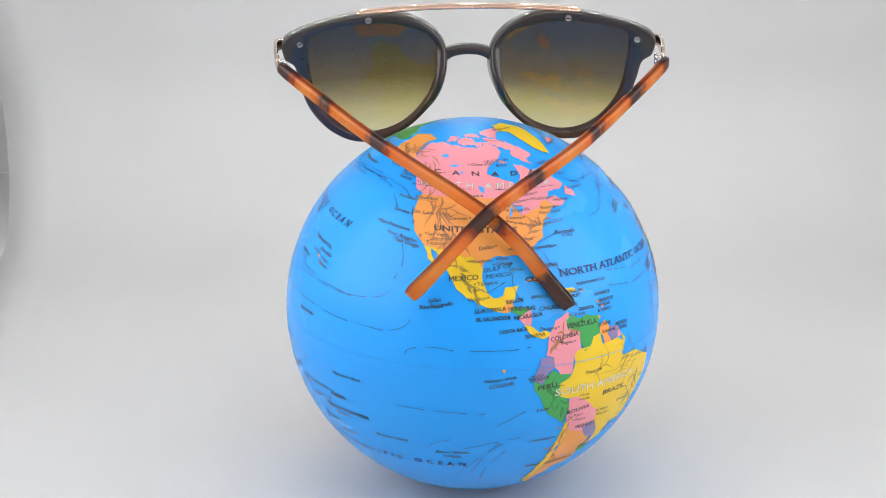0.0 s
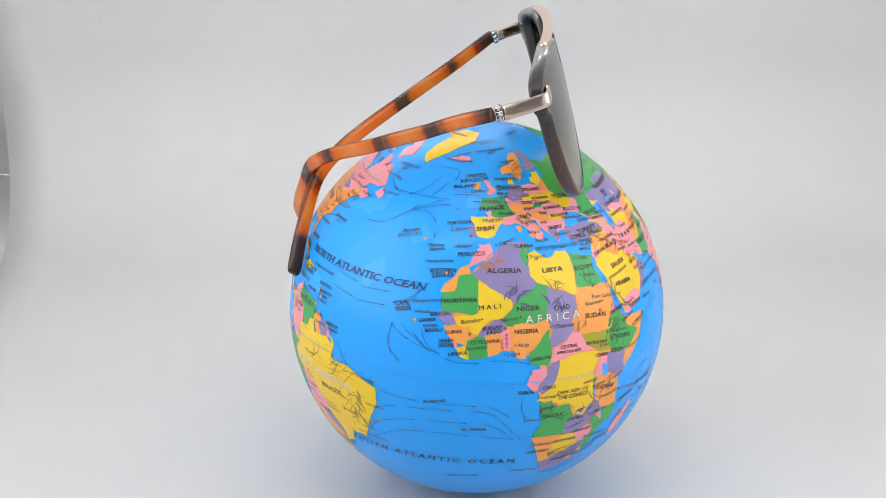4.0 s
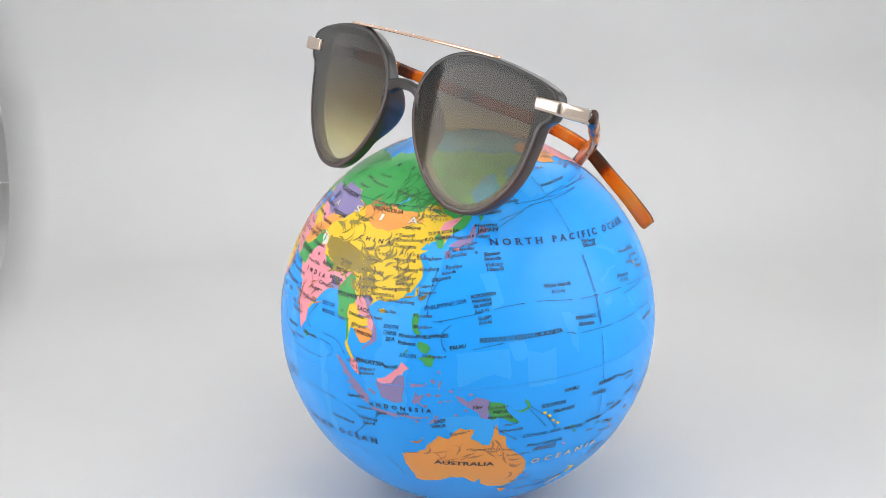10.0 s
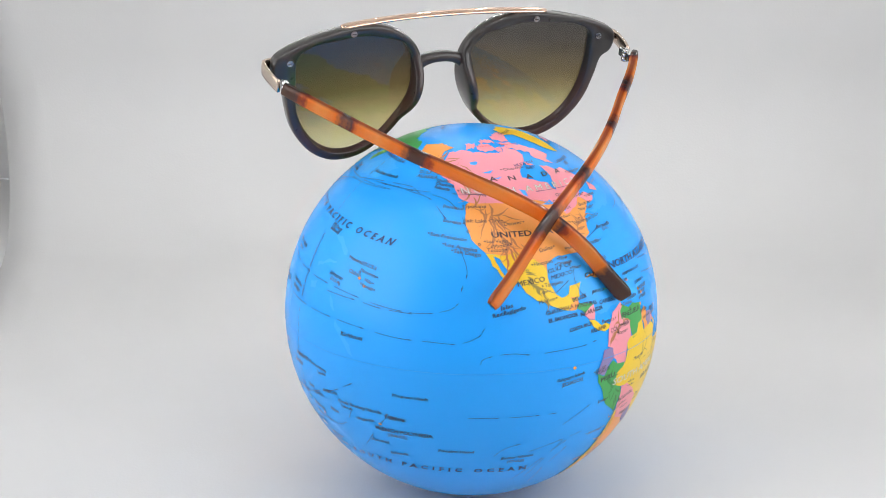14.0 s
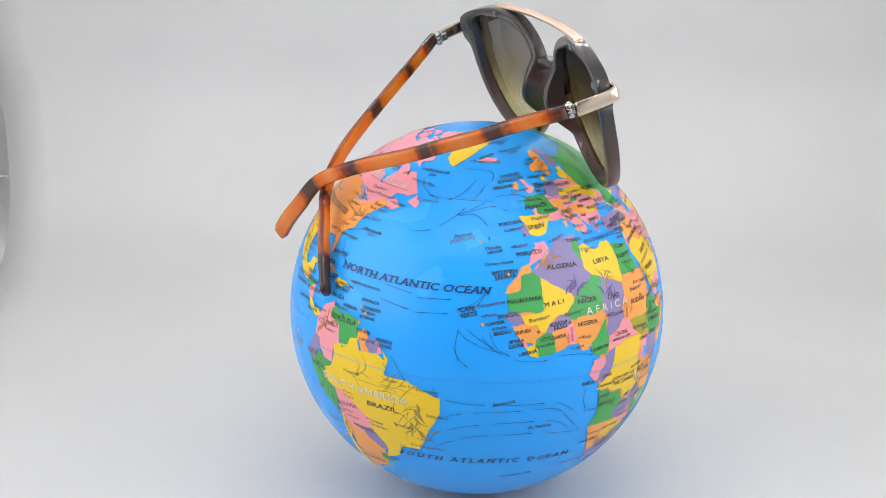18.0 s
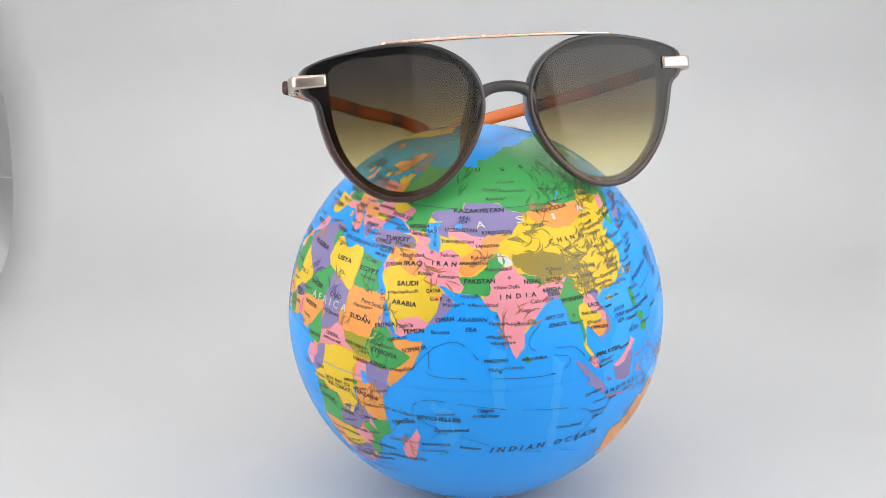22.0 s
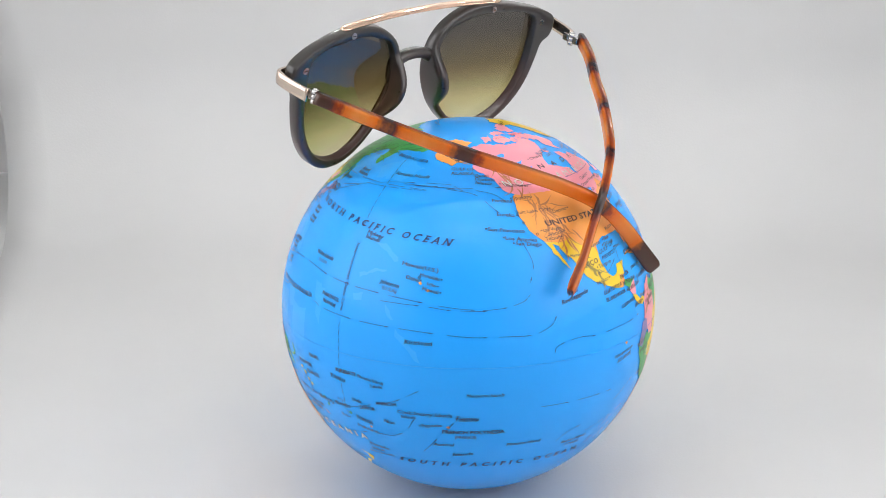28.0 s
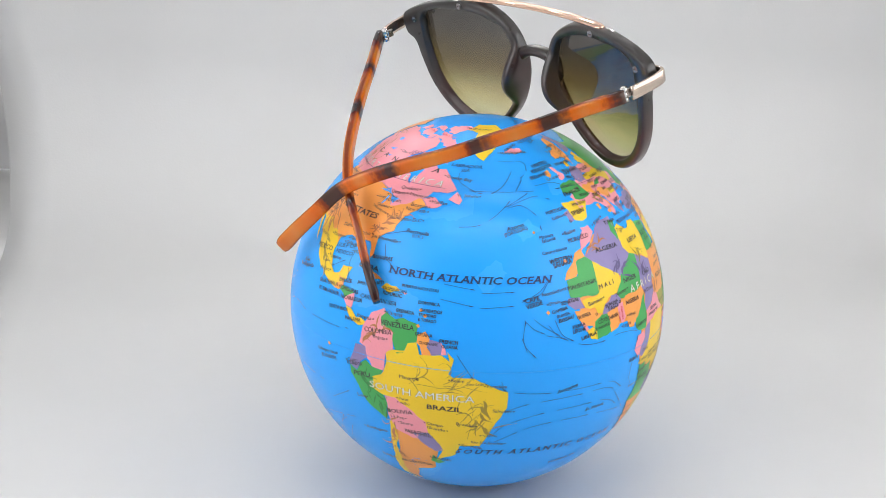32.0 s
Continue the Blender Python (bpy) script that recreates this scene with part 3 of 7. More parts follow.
land("Asia", "yellow", 27, 37, 36, 36.5, 35, 31, 35, 28, 43, 13, 52, 16, 60, 22.5, 56, 26, 49, 30, 57, 27, 61, 25, 67, 25, 70, 21, 73, 20, 77.5, 8, 80, 14, 87, 21, 91, 23, 95, 19, 98, 15, 103, 17, 105.5, 19.5, 108, 21.5, 113, 22, 120, 27, 122, 31, 119, 36, 122, 40, 128, 39, 131, 43, 140, 50, 132, 53, 125, 62, 100, 68, 60, 68, 50, 55, 42, 42, 27, 41, name="continent")
land("South America", "orange", -69, -21, -62, -22, -58, -27, -54.5, -26, -57, -34, -57.5, -38, -65, -42, -68.5, -50, -68, -54.5, -73, -50, -71, -36, -69, -28, name="continent")

# Europe
land("Spain", "yellow", -10.0, 46.6, -6.3, 46.7, -0.9, 46.5, 2.8, 45.6, 0.1, 42.1, -0.8, 40.3, -3.3, 39.3, -7.2, 40.0, -8.0, 41.4, -8.4, 43.8, -9.7, 45.5, rough=0.3)
land("Portugal", "purple", -8.8, 43.8, -7.6, 41.4, -7.9, 39.8, -10.0, 39.8, -10.3, 41.7, -11.1, 43.1, rough=0.3)
land("France", "green", -6.2, 52.9, -2.9, 53.8, 1.5, 54.5, 4.7, 53.2, 6.1, 50.0, 8.1, 47.7, 4.4, 46.5, 0.4, 46.6, -1.9, 47.2, -1.6, 49.4, -6.6, 50.2, rough=0.3)
land("Germany", "purple", 6.3, 56.1, 8.2, 58.2, 10.9, 59.2, 14.8, 58.0, 15.1, 55.4, 13.1, 54.2, 13.0, 52.6, 7.3, 52.4, 5.6, 53.9, rough=0.3)
land("Italy", "orange", 6.1, 50.3, 8.3, 51.2, 12.1, 50.6, 11.6, 48.6, 13.8, 44.9, 16.6, 42.8, 16.9, 41.4, 15.7, 41.0, 14.9, 42.8, 11.3, 45.6, 9.9, 47.9, 7.6, 48.5, rough=0.3)
land("Sicily", "orange", 12.1, 40.3, 14.9, 40.7, 14.6, 39.4, 12.9, 39.3, rough=0.3)
land("Sardinia", "orange", 7.6, 43.4, 9.4, 43.6, 9.4, 41.6, 8.0, 41.6, rough=0.3)
land("the United Kingdom", "pink", -4.0, 55.4, -3.0, 57.6, -5.1, 60.5, -2.6, 60.3, -1.4, 58.6, 0.8, 57.1, 0.1, 55.7, -2.3, 55.0, rough=0.3)
land("Ireland", "orange", -10.2, 57.7, -9.9, 59.2, -7.2, 59.8, -6.7, 57.7, -8.3, 56.4, rough=0.3)
land("Iceland", "pink", -30.1, 69.1, -24.4, 71.0, -15.4, 70.7, -15.2, 68.8, -22.4, 68.1, rough=0.3)
land("Norway and Sweden", "orange", 5.7, 63.4, 5.3, 65.3, 8.6, 66.9, 13.7, 67.9, 12.2, 69.3, 16.0, 72.4, 20.8, 72.9, 21.7, 69.8, 19.4, 65.9, 17.7, 62.8, 15.0, 60.5, 13.3, 62.7, 10.8, 63.6, rough=0.3)
land("Finland", "purple", 21.5, 65.0, 25.0, 69.0, 21.0, 72.8, 28.0, 74.0, 30.0, 71.0, 31.0, 66.5, 28.0, 64.6, 23.0, 64.0)
land("Denmark", "yellow", 8.3, 59.0, 8.3, 61.0, 10.5, 61.6, 10.5, 59.2)
land("Poland", "pink", 14.8, 58.0, 18.8, 58.7, 23.7, 58.3, 25.4, 56.5, 23.7, 54.5, 18.1, 54.6, 15.1, 55.4, rough=0.3)
land("the Baltic states", "yellow", 21.0, 59.5, 21.2, 61.0, 24.0, 61.5, 24.0, 63.3, 28.0, 63.3, 27.5, 60.0, 24.0, 58.0)
land("Belarus", "orange", 23.6, 55.5, 23.6, 57.5, 28.0, 59.5, 32.0, 57.0, 30.5, 54.9)
land("Ukraine", "yellow", 22.2, 51.5, 24.0, 54.6, 33.5, 55.2, 39.8, 52.4, 36.0, 49.6, 33.0, 48.0, 30.0, 48.5, 26.5, 51.2)
land("Czechia and Slovakia", "yellow", 13.1, 54.2, 18.1, 54.6, 23.7, 54.5, 25.9, 53.2, 22.7, 52.4, 17.8, 52.3, 13.0, 52.6, rough=0.3)
land("Austria", "orange", 9.8, 50.4, 13.0, 51.6, 17.0, 51.5, 16.0, 49.8, 12.0, 49.8)
land("Hungary", "green", 16.2, 49.9, 18.0, 51.0, 22.5, 51.1, 20.5, 49.2)
land("Romania", "pink", 20.5, 48.5, 23.0, 50.5, 26.6, 50.7, 28.2, 47.9, 28.6, 46.3, 23.0, 46.4)
land("the western Balkans", "orange", 13.7, 47.4, 16.5, 48.4, 20.3, 48.0, 22.6, 46.0, 21.0, 44.0, 19.4, 43.8, 15.4, 46.0)
land("Bulgaria", "yellow", 22.5, 46.5, 28.4, 46.1, 27.9, 44.5, 23.0, 44.1)
land("Greece", "purple", 19.5, 41.0, 21.0, 42.0, 26.0, 42.3, 23.5, 41.0, 24.0, 39.0, 22.8, 37.6, 21.4, 38.4)
land("Crete", "purple", 23.6, 35.5, 26.2, 35.3, 24.5, 34.9)
# Asia
land("Russia and the north", "green", 28, 59.8, 31, 63, 30, 68.8, 41, 66.8, 44, 68.5, 60, 69, 68, 68.8, 68, 72.6, 73, 72, 80, 73.5, 87, 75.3, 104, 77.8, 113, 77, 130, 77, 144.3, 77.6, 166, 74.1, 182.2, 73.9, 190.7, 69, 182.5, 67.2, 170.5, 66.8, 163.2, 65.8, 162.1, 62.7, 157.8, 57.5, 154.6, 59.7, 155.9, 65, 148.4, 64.5, 143, 60.7, 138, 58, 141, 55, 140, 50, 135, 44, 131, 42.8, 131, 45, 135, 48.4, 131, 47.7, 127, 50, 124, 53.3, 120, 53.2, 117, 49.8, 108, 49.6, 98, 50.4, 88, 49.2, 80, 51, 77, 53.8, 71, 54.2, 61, 54, 60, 51, 55, 51, 48, 50, 47, 47, 48, 43, 42, 43, 37, 45, 39, 47.5, 40, 50, 34, 52.2, 31, 53, 28, 56)
land("Turkey", "purple", 26.2, 39.5, 27, 41.8, 31.5, 41.3, 35, 42, 41.5, 41.5, 44.5, 39.6, 44.5, 37.2, 40, 37, 36, 36.2, 31, 36.5, 27.5, 36.8)
land("Georgia and Azerbaijan", "pink", 40, 43.4, 45, 42.6, 49.5, 40.8, 48.8, 38.6, 46, 39.2, 44, 41, 41.5, 41.5)
land("Syria", "orange", 35.8, 36.6, 42.2, 37.2, 41, 34.5, 36.8, 32.4, 35.8, 34.6)
land("Jordan and the Levant", "pink", 34.4, 31.2, 35.8, 33.5, 39, 32.2, 37.3, 30.2, 35, 29.4)
land("Cyprus", "orange", 32.4, 35, 34.4, 35.6, 33.3, 34.6)
land("Iraq", "orange", 42.2, 37.2, 45, 36.5, 46, 33, 48.5, 30, 47, 29.2, 44.5, 29.3, 39, 32.2, 41, 34.5)
land("Iran", "pink", 44.5, 39.4, 48.5, 38.4, 49.5, 37.4, 54, 37.2, 58, 38, 61, 36, 60.8, 31, 62.8, 27, 61.5, 25.2, 57, 26.8, 52, 27.8, 48.8, 30.2, 46, 33, 45, 36.5)
land("Saudi Arabia", "yellow", 35, 28, 37.3, 30.2, 39, 32, 44.5, 29.3, 48.3, 28.5, 50, 26.6, 51.2, 24.4, 55, 22.4, 54.8, 20, 49, 18.5, 44, 17.2, 42.8, 16.4, 39, 21.2)
land("Yemen", "pink", 42.8, 16.4, 44, 17.2, 49, 18.5, 52.8, 17.2, 52, 15.6, 45, 12.8, 43.4, 12.8)
land("Oman", "purple", 52.8, 17.2, 54.8, 20, 55.6, 22.6, 56.3, 24.8, 58.8, 23.6, 59.8, 22.4, 57.8, 19.4, 55, 17)
land("the Emirates", "orange", 51.4, 24.2, 54, 24.2, 56.2, 26, 56.2, 24.4, 55, 22.4)
land("Kazakhstan", "purple", 47, 48, 49, 50.6, 55, 51, 60, 51, 61.5, 54, 71, 54.3, 77, 53.5, 80.5, 50.8, 87, 49, 82.5, 45.4, 80, 42.4, 74, 43, 68, 41.4, 62, 43.6, 56, 45, 56, 41.4, 52.6, 42.4, 51, 44.6, 53, 46.8)
land("Uzbekistan", "pink", 56, 41.4, 56, 45, 62, 43.6, 66, 42.4, 71, 41.8, 68, 40.2, 68, 37.6, 62, 40.2)
land("Turkmenistan", "yellow", 52.6, 42.2, 56, 41.4, 58, 42.6, 62, 40.2, 66.4, 37.6, 62, 35.4, 58, 38, 54, 37.4)
land("Kyrgyzstan and Tajikistan", "orange", 68, 40.2, 71, 42.8, 80, 42.2, 74, 39.6, 74.5, 37.4, 68, 37.4)
land("Afghanistan", "orange", 61, 35.4, 66.4, 37.5, 74.5, 37.2, 70.5, 34, 66.5, 31, 62.5, 29.4, 60.8, 31.5)
land("Pakistan", "green", 61.8, 25.2, 62.8, 27.2, 61, 29.6, 66.4, 30, 70, 33, 71.5, 36.2, 75, 36.6, 76.5, 34.4, 74, 31, 70.6, 28, 70.6, 24.4, 67, 24.8)
land("Kashmir", "chalk", 73.8, 36.6, 77.5, 35.4, 79, 33, 76, 32.6, 74, 34.4)
land("India", "pink", 68.4, 23.6, 70.6, 25, 70.6, 28, 74, 31, 75.5, 32.6, 79, 32.4, 80.4, 30, 84, 27.5, 88, 26.6, 92, 27, 97, 28, 94.4, 24.4, 92.4, 23, 91.6, 25.2, 89, 26, 88.6, 22, 86.6, 20.4, 82.4, 16.6, 80.2, 15, 80, 11, 77.6, 8.1, 76, 11, 73.6, 16, 72.8, 20.8, 70, 21)
land("Nepal", "green", 80.4, 30, 82, 30.2, 88, 27.9, 88, 26.4, 84, 27.4)
land("Bhutan", "orange", 89, 28, 92, 27.8, 92, 26.9, 89, 26.8)
land("Bangladesh", "purple", 88.4, 26, 92.4, 25, 92.4, 21.4, 90, 22, 88.8, 22)
land("Sri Lanka", "green", 79.8, 8.6, 81.8, 7.2, 80.6, 6, 79.9, 7)
land("China", "yellow", 74, 39.6, 80, 42.4, 82.5, 45.4, 87, 49, 91, 45.4, 97, 42.8, 105, 41.8, 112, 43.8, 116, 46.6, 120, 47, 116, 48, 117, 49.8, 120, 53.2, 124, 53.3, 127, 50, 131, 47.7, 134.6, 48.3, 131, 44.8, 131, 42.8, 126, 41.4, 122, 39.2, 121.6, 40.8, 118, 39.2, 119, 37.4, 122.4, 37, 119.4, 35, 121.8, 31.4, 121.8, 29, 119.4, 25.6, 116, 22.8, 110.4, 21.2, 106.6, 22, 102, 22.4, 98, 25, 97.6, 28.2, 92, 28, 88, 28, 82, 30.4, 79, 32.6, 78, 35.4, 74.5, 37.4)
land("Tibet", "brown", 79, 32.8, 82, 30.6, 88, 28.2, 92, 28.2, 97.4, 28.6, 99.6, 30.6, 97, 33.6, 90, 36, 82, 36, 78.6, 35, rough=0.8)
land("Hainan", "yellow", 108.6, 19.0, 110.2, 19.6, 111.1, 18.7, 109.5, 18.1, rough=0.16)
land("Taiwan", "yellow", 119.8, 25.4, 120.7, 26.2, 120.6, 23.9, 119.6, 23.1, rough=0.16)
land("Mongolia", "orange", 88, 49, 98, 50.2, 102, 51.6, 108, 49.6, 115, 49.8, 116, 47.8, 119.6, 46.8, 112, 44.6, 105, 41.8, 97, 42.8, 91, 45.4)
land("northern Korea", "pink", 125.8, 43.8, 127.4, 46.2, 130.1, 47.3, 134.1, 48.4, 133.0, 46.3, 130.3, 44.4, 128.6, 43.4, rough=0.2)
land("southern Korea", "green", 124.5, 41.5, 126.1, 42.6, 128.1, 39.8, 127.6, 37.5, 125.7, 37.7, rough=0.2)
land("Honshu", "purple", 129.5, 38.0, 132.9, 40.5, 136.5, 40.9, 138.4, 44.5, 139.0, 45.5, 139.9, 45.2, 139.8, 41.9, 137.2, 38.9, 133.1, 38.1, rough=0.25)
land("Kyushu", "purple", 128.2, 36.9, 130.2, 37.2, 130.4, 34.9, 128.8, 34.5, rough=0.2)
land("Shikoku", "pink", 131.0, 37.4, 133.7, 38.1, 133.1, 36.6, rough=0.2)
land("Hokkaido", "purple", 140.2, 42, 141.6, 45.2, 145.2, 43.4, 142.6, 42.2)
land("Sakhalin", "green", 142, 46.4, 142, 53, 143.4, 54, 143.6, 49.4, 143, 46.8)
land("Myanmar", "green", 92.2, 22.4, 94.5, 25.6, 96.2, 27.6, 98.4, 25.8, 98.0, 24.0, 100.3, 21.1, 99.6, 19.4, 98.0, 18.9, 97.7, 16.7, 98.4, 14.0, 99.2, 10.8, 98.5, 8.9, 97.8, 13.5, 97.1, 14.9, 94.2, 15.5, 93.7, 18.8, 92.8, 20.2, rough=0.16)
land("Thailand", "yellow", 98.2, 18.6, 99.9, 19.4, 101.4, 18.0, 102.2, 16.5, 105.2, 16.1, 105.4, 14.1, 102.0, 13.3, 100.7, 12.8, 99.6, 13.2, 99.2, 11.3, 99.0, 8.8, 100.2, 6.9, 101.6, 5.2, 100.4, 5.1, 98.7, 7.0, 98.0, 8.7, 99.2, 10.8, 98.6, 14.0, 97.9, 16.5, rough=0.16)
land("Laos", "pink", 100.0, 21.2, 102.0, 21.8, 103.4, 20.7, 104.8, 18.0, 107.3, 15.3, 107.4, 13.2, 105.4, 13.8, 105.2, 16.1, 102.5, 16.8, 101.4, 18.3, 100.2, 19.4, rough=0.16)
land("Vietnam", "purple", 102.0, 22.1, 104.3, 22.5, 106.4, 21.5, 105.9, 20.2, 104.9, 19.1, 106.8, 16.5, 108.5, 14.1, 108.7, 11.1, 106.9, 9.7, 105.3, 8.8, 104.7, 7.7, 104.3, 8.8, 106.3, 10.2, 107.4, 12.3, 107.3, 15.3, 104.8, 18.3, 103.4, 20.7, rough=0.16)
land("Cambodia", "orange", 100.7, 12.8, 102.0, 13.3, 105.4, 13.8, 107.4, 12.9, 107.0, 11.0, 105.1, 9.8, 103.3, 9.7, 101.9, 11.4, rough=0.16)
land("Malaya", "pink", 100.0, 5.0, 101.6, 5.2, 102.6, 4.0, 103.3, 1.2, 102.4, 1.3, 101.0, 2.4, 100.1, 3.6, rough=0.16)
land("Sumatra", "purple", 94.8, 4.9, 95.8, 4.9, 98.3, 3.1, 100.6, 0.8, 103.6, -2.0, 106.0, -4.3, 105.7, -6.5, 103.3, -5.3, 101.2, -3.3, 98.6, 0.9, 96.3, 3.0, rough=0.16)
land("Java", "purple", 106.3, -6.8, 109.1, -7.5, 114.5, -8.0, 114.8, -9.3, 111.0, -8.8, 106.7, -8.0, rough=0.16)
land("Bali and its neighbours", "purple", 115, -8.3, 119, -8.4, 122.8, -8.4, 119, -9.1, rough=0.6)
land("Borneo", "purple", 108.7, 0.6, 110.8, -0.1, 113.3, 0.5, 114.6, 2.1, 115.9, 2.7, 117.2, 2.8, 117.4, -0.1, 116.5, -2.9, 116.6, -4.4, 114.0, -4.9, 110.2, -3.8, 109.6, -1.8, 108.5, -0.4, rough=0.16)
land("northern Borneo", "pink", 109.0, 1.2, 111.4, 1.7, 113.7, 3.3, 115.6, 4.8, 116.7, 6.3, 118.7, 4.8, 117.2, 4.0, 116.5, 2.9, 115.5, 2.8, 114.6, 2.1, 113.3, 0.5, 110.5, -0.2, 109.0, 0.4, rough=0.16)
land("Sulawesi", "purple", 120.4, -1.3, 121.0, -2.4, 122.8, -1.8, 121.9, -3.1, 121.3, -4.0, 122.8, -5.4, 121.9, -5.2, 120.7, -4.2, 120.1, -4.8, 119.2, -4.0, 119.7, -3.0, rough=0.16)
land("northern Sulawesi", "purple", 119.0, 0.9, 122.9, 0.8, 124.1, 1.5, 123.1, 0.4, 119.3, -0.3, rough=0.16)
land("Halmahera", "purple", 127.4, 2.2, 127.9, 1.9, 127.6, 0.8, 127.1, -0.5, 126.8, 0.9, rough=0.16)
land("Ceram", "purple", 128, -3, 130.6, -3, 129.6, -3.6)
land("Timor", "purple", 123.6, -10.2, 125, -8.6, 127, -8.4, 125, -9.6)
land("Luzon", "green", 119.8, 19.0, 121.3, 19.0, 121.5, 17.0, 120.9, 15.7, 122.3, 13.8, 120.8, 13.5, 119.8, 14.8, 119.3, 16.8, rough=0.16)
land("the Visayas", "green", 121.6, 12.0, 124.0, 11.2, 124.9, 10.2, 123.7, 8.8, 122.3, 9.1, 121.1, 10.7, rough=0.16)
land("Palawan", "green", 117.2, 8.6, 118.6, 10.0, 118.4, 9.2, 117.3, 8.2, rough=0.16)
land("Mindanao", "green", 121.4, 7.6, 123.6, 8.0, 124.7, 8.9, 125.9, 7.8, 125.1, 5.5, 123.4, 5.9, 122.8, 6.8, rough=0.16)
land("West Papua", "purple", 131.5, -1.8, 133.7, -2.5, 134.7, -3.6, 137.4, -2.7, 140.9, -3.4, 140.4, -5.8, 140.7, -8.9, 138.1, -8.4, 137.6, -6.9, 134.8, -5.1, 132.5, -3.5, rough=0.16)
land("Papua New Guinea", "green", 140.9, -3.8, 145.1, -4.8, 146.1, -7.2, 149.6, -10.9, 147.0, -10.4, 143.6, -8.4, 141.5, -9.3, 140.4, -6.4, rough=0.16)
land("New Britain", "green", 147.6, -6.7, 149.8, -7.3, 151.8, -6.3, 150.7, -4.1, 152.0, -4.9, 152.7, -6.6, 150.3, -7.9, rough=0.16)
land("Australia", "orange", 114, -22, 113.4, -26, 115.6, -31.6, 115.2, -34.3, 118, -35, 123.6, -33.9, 129, -31.6, 132, -32, 136, -34.8, 138, -33, 138, -35.6, 141, -38.2, 146.4, -39, 150, -37.4, 153, -31.6, 153.4, -28, 152.4, -25, 149, -21, 146, -18.8, 145.4, -15, 143.6, -14, 142.4, -10.8, 141.6, -14, 140.8, -17.5, 139, -17.4, 135.6, -15, 136.8, -12.2, 132.6, -11.4, 130.6, -12.6, 129, -15, 126, -14, 122.6, -17.4, 121.4, -19.4, 117, -20.7)
land("Tasmania", "orange", 144.8, -40.8, 148.2, -40.8, 147.8, -43.2, 146, -43.4)
land("New Zealand north", "yellow", 173, -35, 175.6, -37, 178, -37.8, 177, -39.4, 175.2, -41.4, 174, -39.4, 175, -37.6)
land("New Zealand south", "yellow", 172.8, -40.8, 174, -41.8, 171.2, -44.2, 170, -46, 167, -46, 170, -43)
for k, (x, y) in enumerate(((98, 1.2), (99.4, -1.6), (100.4, -3), (106.4, -2.4), (107.8, -2.9), (116, -8.6), (117.6, -8.7), (120, -9.7), (121.2, -8.6), (123.2, -8.4), (126, -8), (127.2, -3.4), (126.2, -1.9), (124, -1.6), (130.4, -1), (134.2, -6.2), (131.4, -7.6), (136, -1.8), (122.8, -5.2), (125.4, 1.6), (127.2, 4.2))):
    land("a small island", "purple", x - 0.7, y, x + 0.1, y + 0.5, x + 0.8, y, x + 0.2, y - 0.5, rough=0.4, name="island")
land("New Caledonia", "pink", 164.2, -20.4, 166.8, -22.2, 165.4, -21.8, rough=0.3)
# Africa
land("Morocco", "pink", -6.8, 37.3, -2.6, 37.7, -1.7, 35.2, -4.2, 32.9, -9.5, 30.4, -8.7, 33.0, -7.7, 35.2, -6.2, 36.7, rough=0.3)
land("Western Sahara", "orange", -17.5, 22.9, -16.6, 25.0, -14.0, 27.5, -12.3, 30.2, -9.7, 31.2, -8.6, 28.6, -12.8, 27.7, -12.7, 24.4, -13.6, 23.1, rough=0.3)
land("Algeria", "purple", -8.6, 28.6, -3.0, 32.4, -1.4, 34.3, -0.5, 36.2, 2.5, 38.0, 10.0, 38.7, 10.3, 31.9, 10.0, 27.8, 12.3, 25.6, 4.4, 20.9, 3.4, 21.2, -6.6, 26.9, rough=0.3)
land("Tunisia", "green", 8.4, 37, 11, 37, 10.4, 34.4, 11.4, 33.2, 9.4, 30.4, 7.6, 34)
land("Libya", "yellow", 10.2, 34.3, 12.5, 35.2, 16.4, 32.7, 18.8, 33.3, 20.5, 34.4, 24.5, 34.2, 25.5, 32.4, 25.0, 21.2, 18.4, 24.0, 14.8, 24.7, 12.3, 25.6, 10.0, 27.8, rough=0.3)
land("Egypt", "green", 25.2, 33.1, 33.9, 31.4, 32.8, 28.4, 35.2, 24.2, 34.6, 23.0, 25.5, 23.1, 25.7, 31.0, rough=0.3)
land("Mauritania", "green", -16.4, 18.3, -17.1, 22.6, -12.6, 23.7, -12.8, 27.7, -8.6, 28.6, -6.5, 26.9, -5.5, 18.1, -13.5, 17.6, rough=0.3)
land("Mali", "yellow", -6.5, 26.9, 3.7, 21.7, 4.0, 19.3, 1.0, 16.9, -2.7, 16.3, -4.6, 14.3, -5.8, 12.6, -7.3, 13.0, -8.5, 14.4, -11.9, 15.0, -12.4, 16.8, -5.8, 18.1, rough=0.3)
land("Niger", "green", 4.0, 19.3, 4.4, 20.9, 12.3, 25.6, 15.2, 24.7, 15.1, 20.3, 13.8, 16.1, 10.2, 15.0, 6.2, 15.5, 4.2, 14.8, 2.2, 14.9, 1.0, 16.6, rough=0.3)
land("Chad", "purple", 15.2, 24.7, 24.3, 21.3, 24.0, 17.0, 22.2, 14.7, 22.8, 12.2, 18.2, 9.5, 15.6, 8.8, 14.3, 10.0, 15.9, 13.1, 13.8, 16.1, 15.1, 20.3, rough=0.3)
land("Sudan", "orange", 24.3, 21.3, 25.9, 23.1, 38.0, 22.6, 38.2, 15.7, 36.4, 10.4, 29.0, 10.7, 22.8, 11.0, 22.8, 12.2, 24.4, 17.0, rough=0.3)
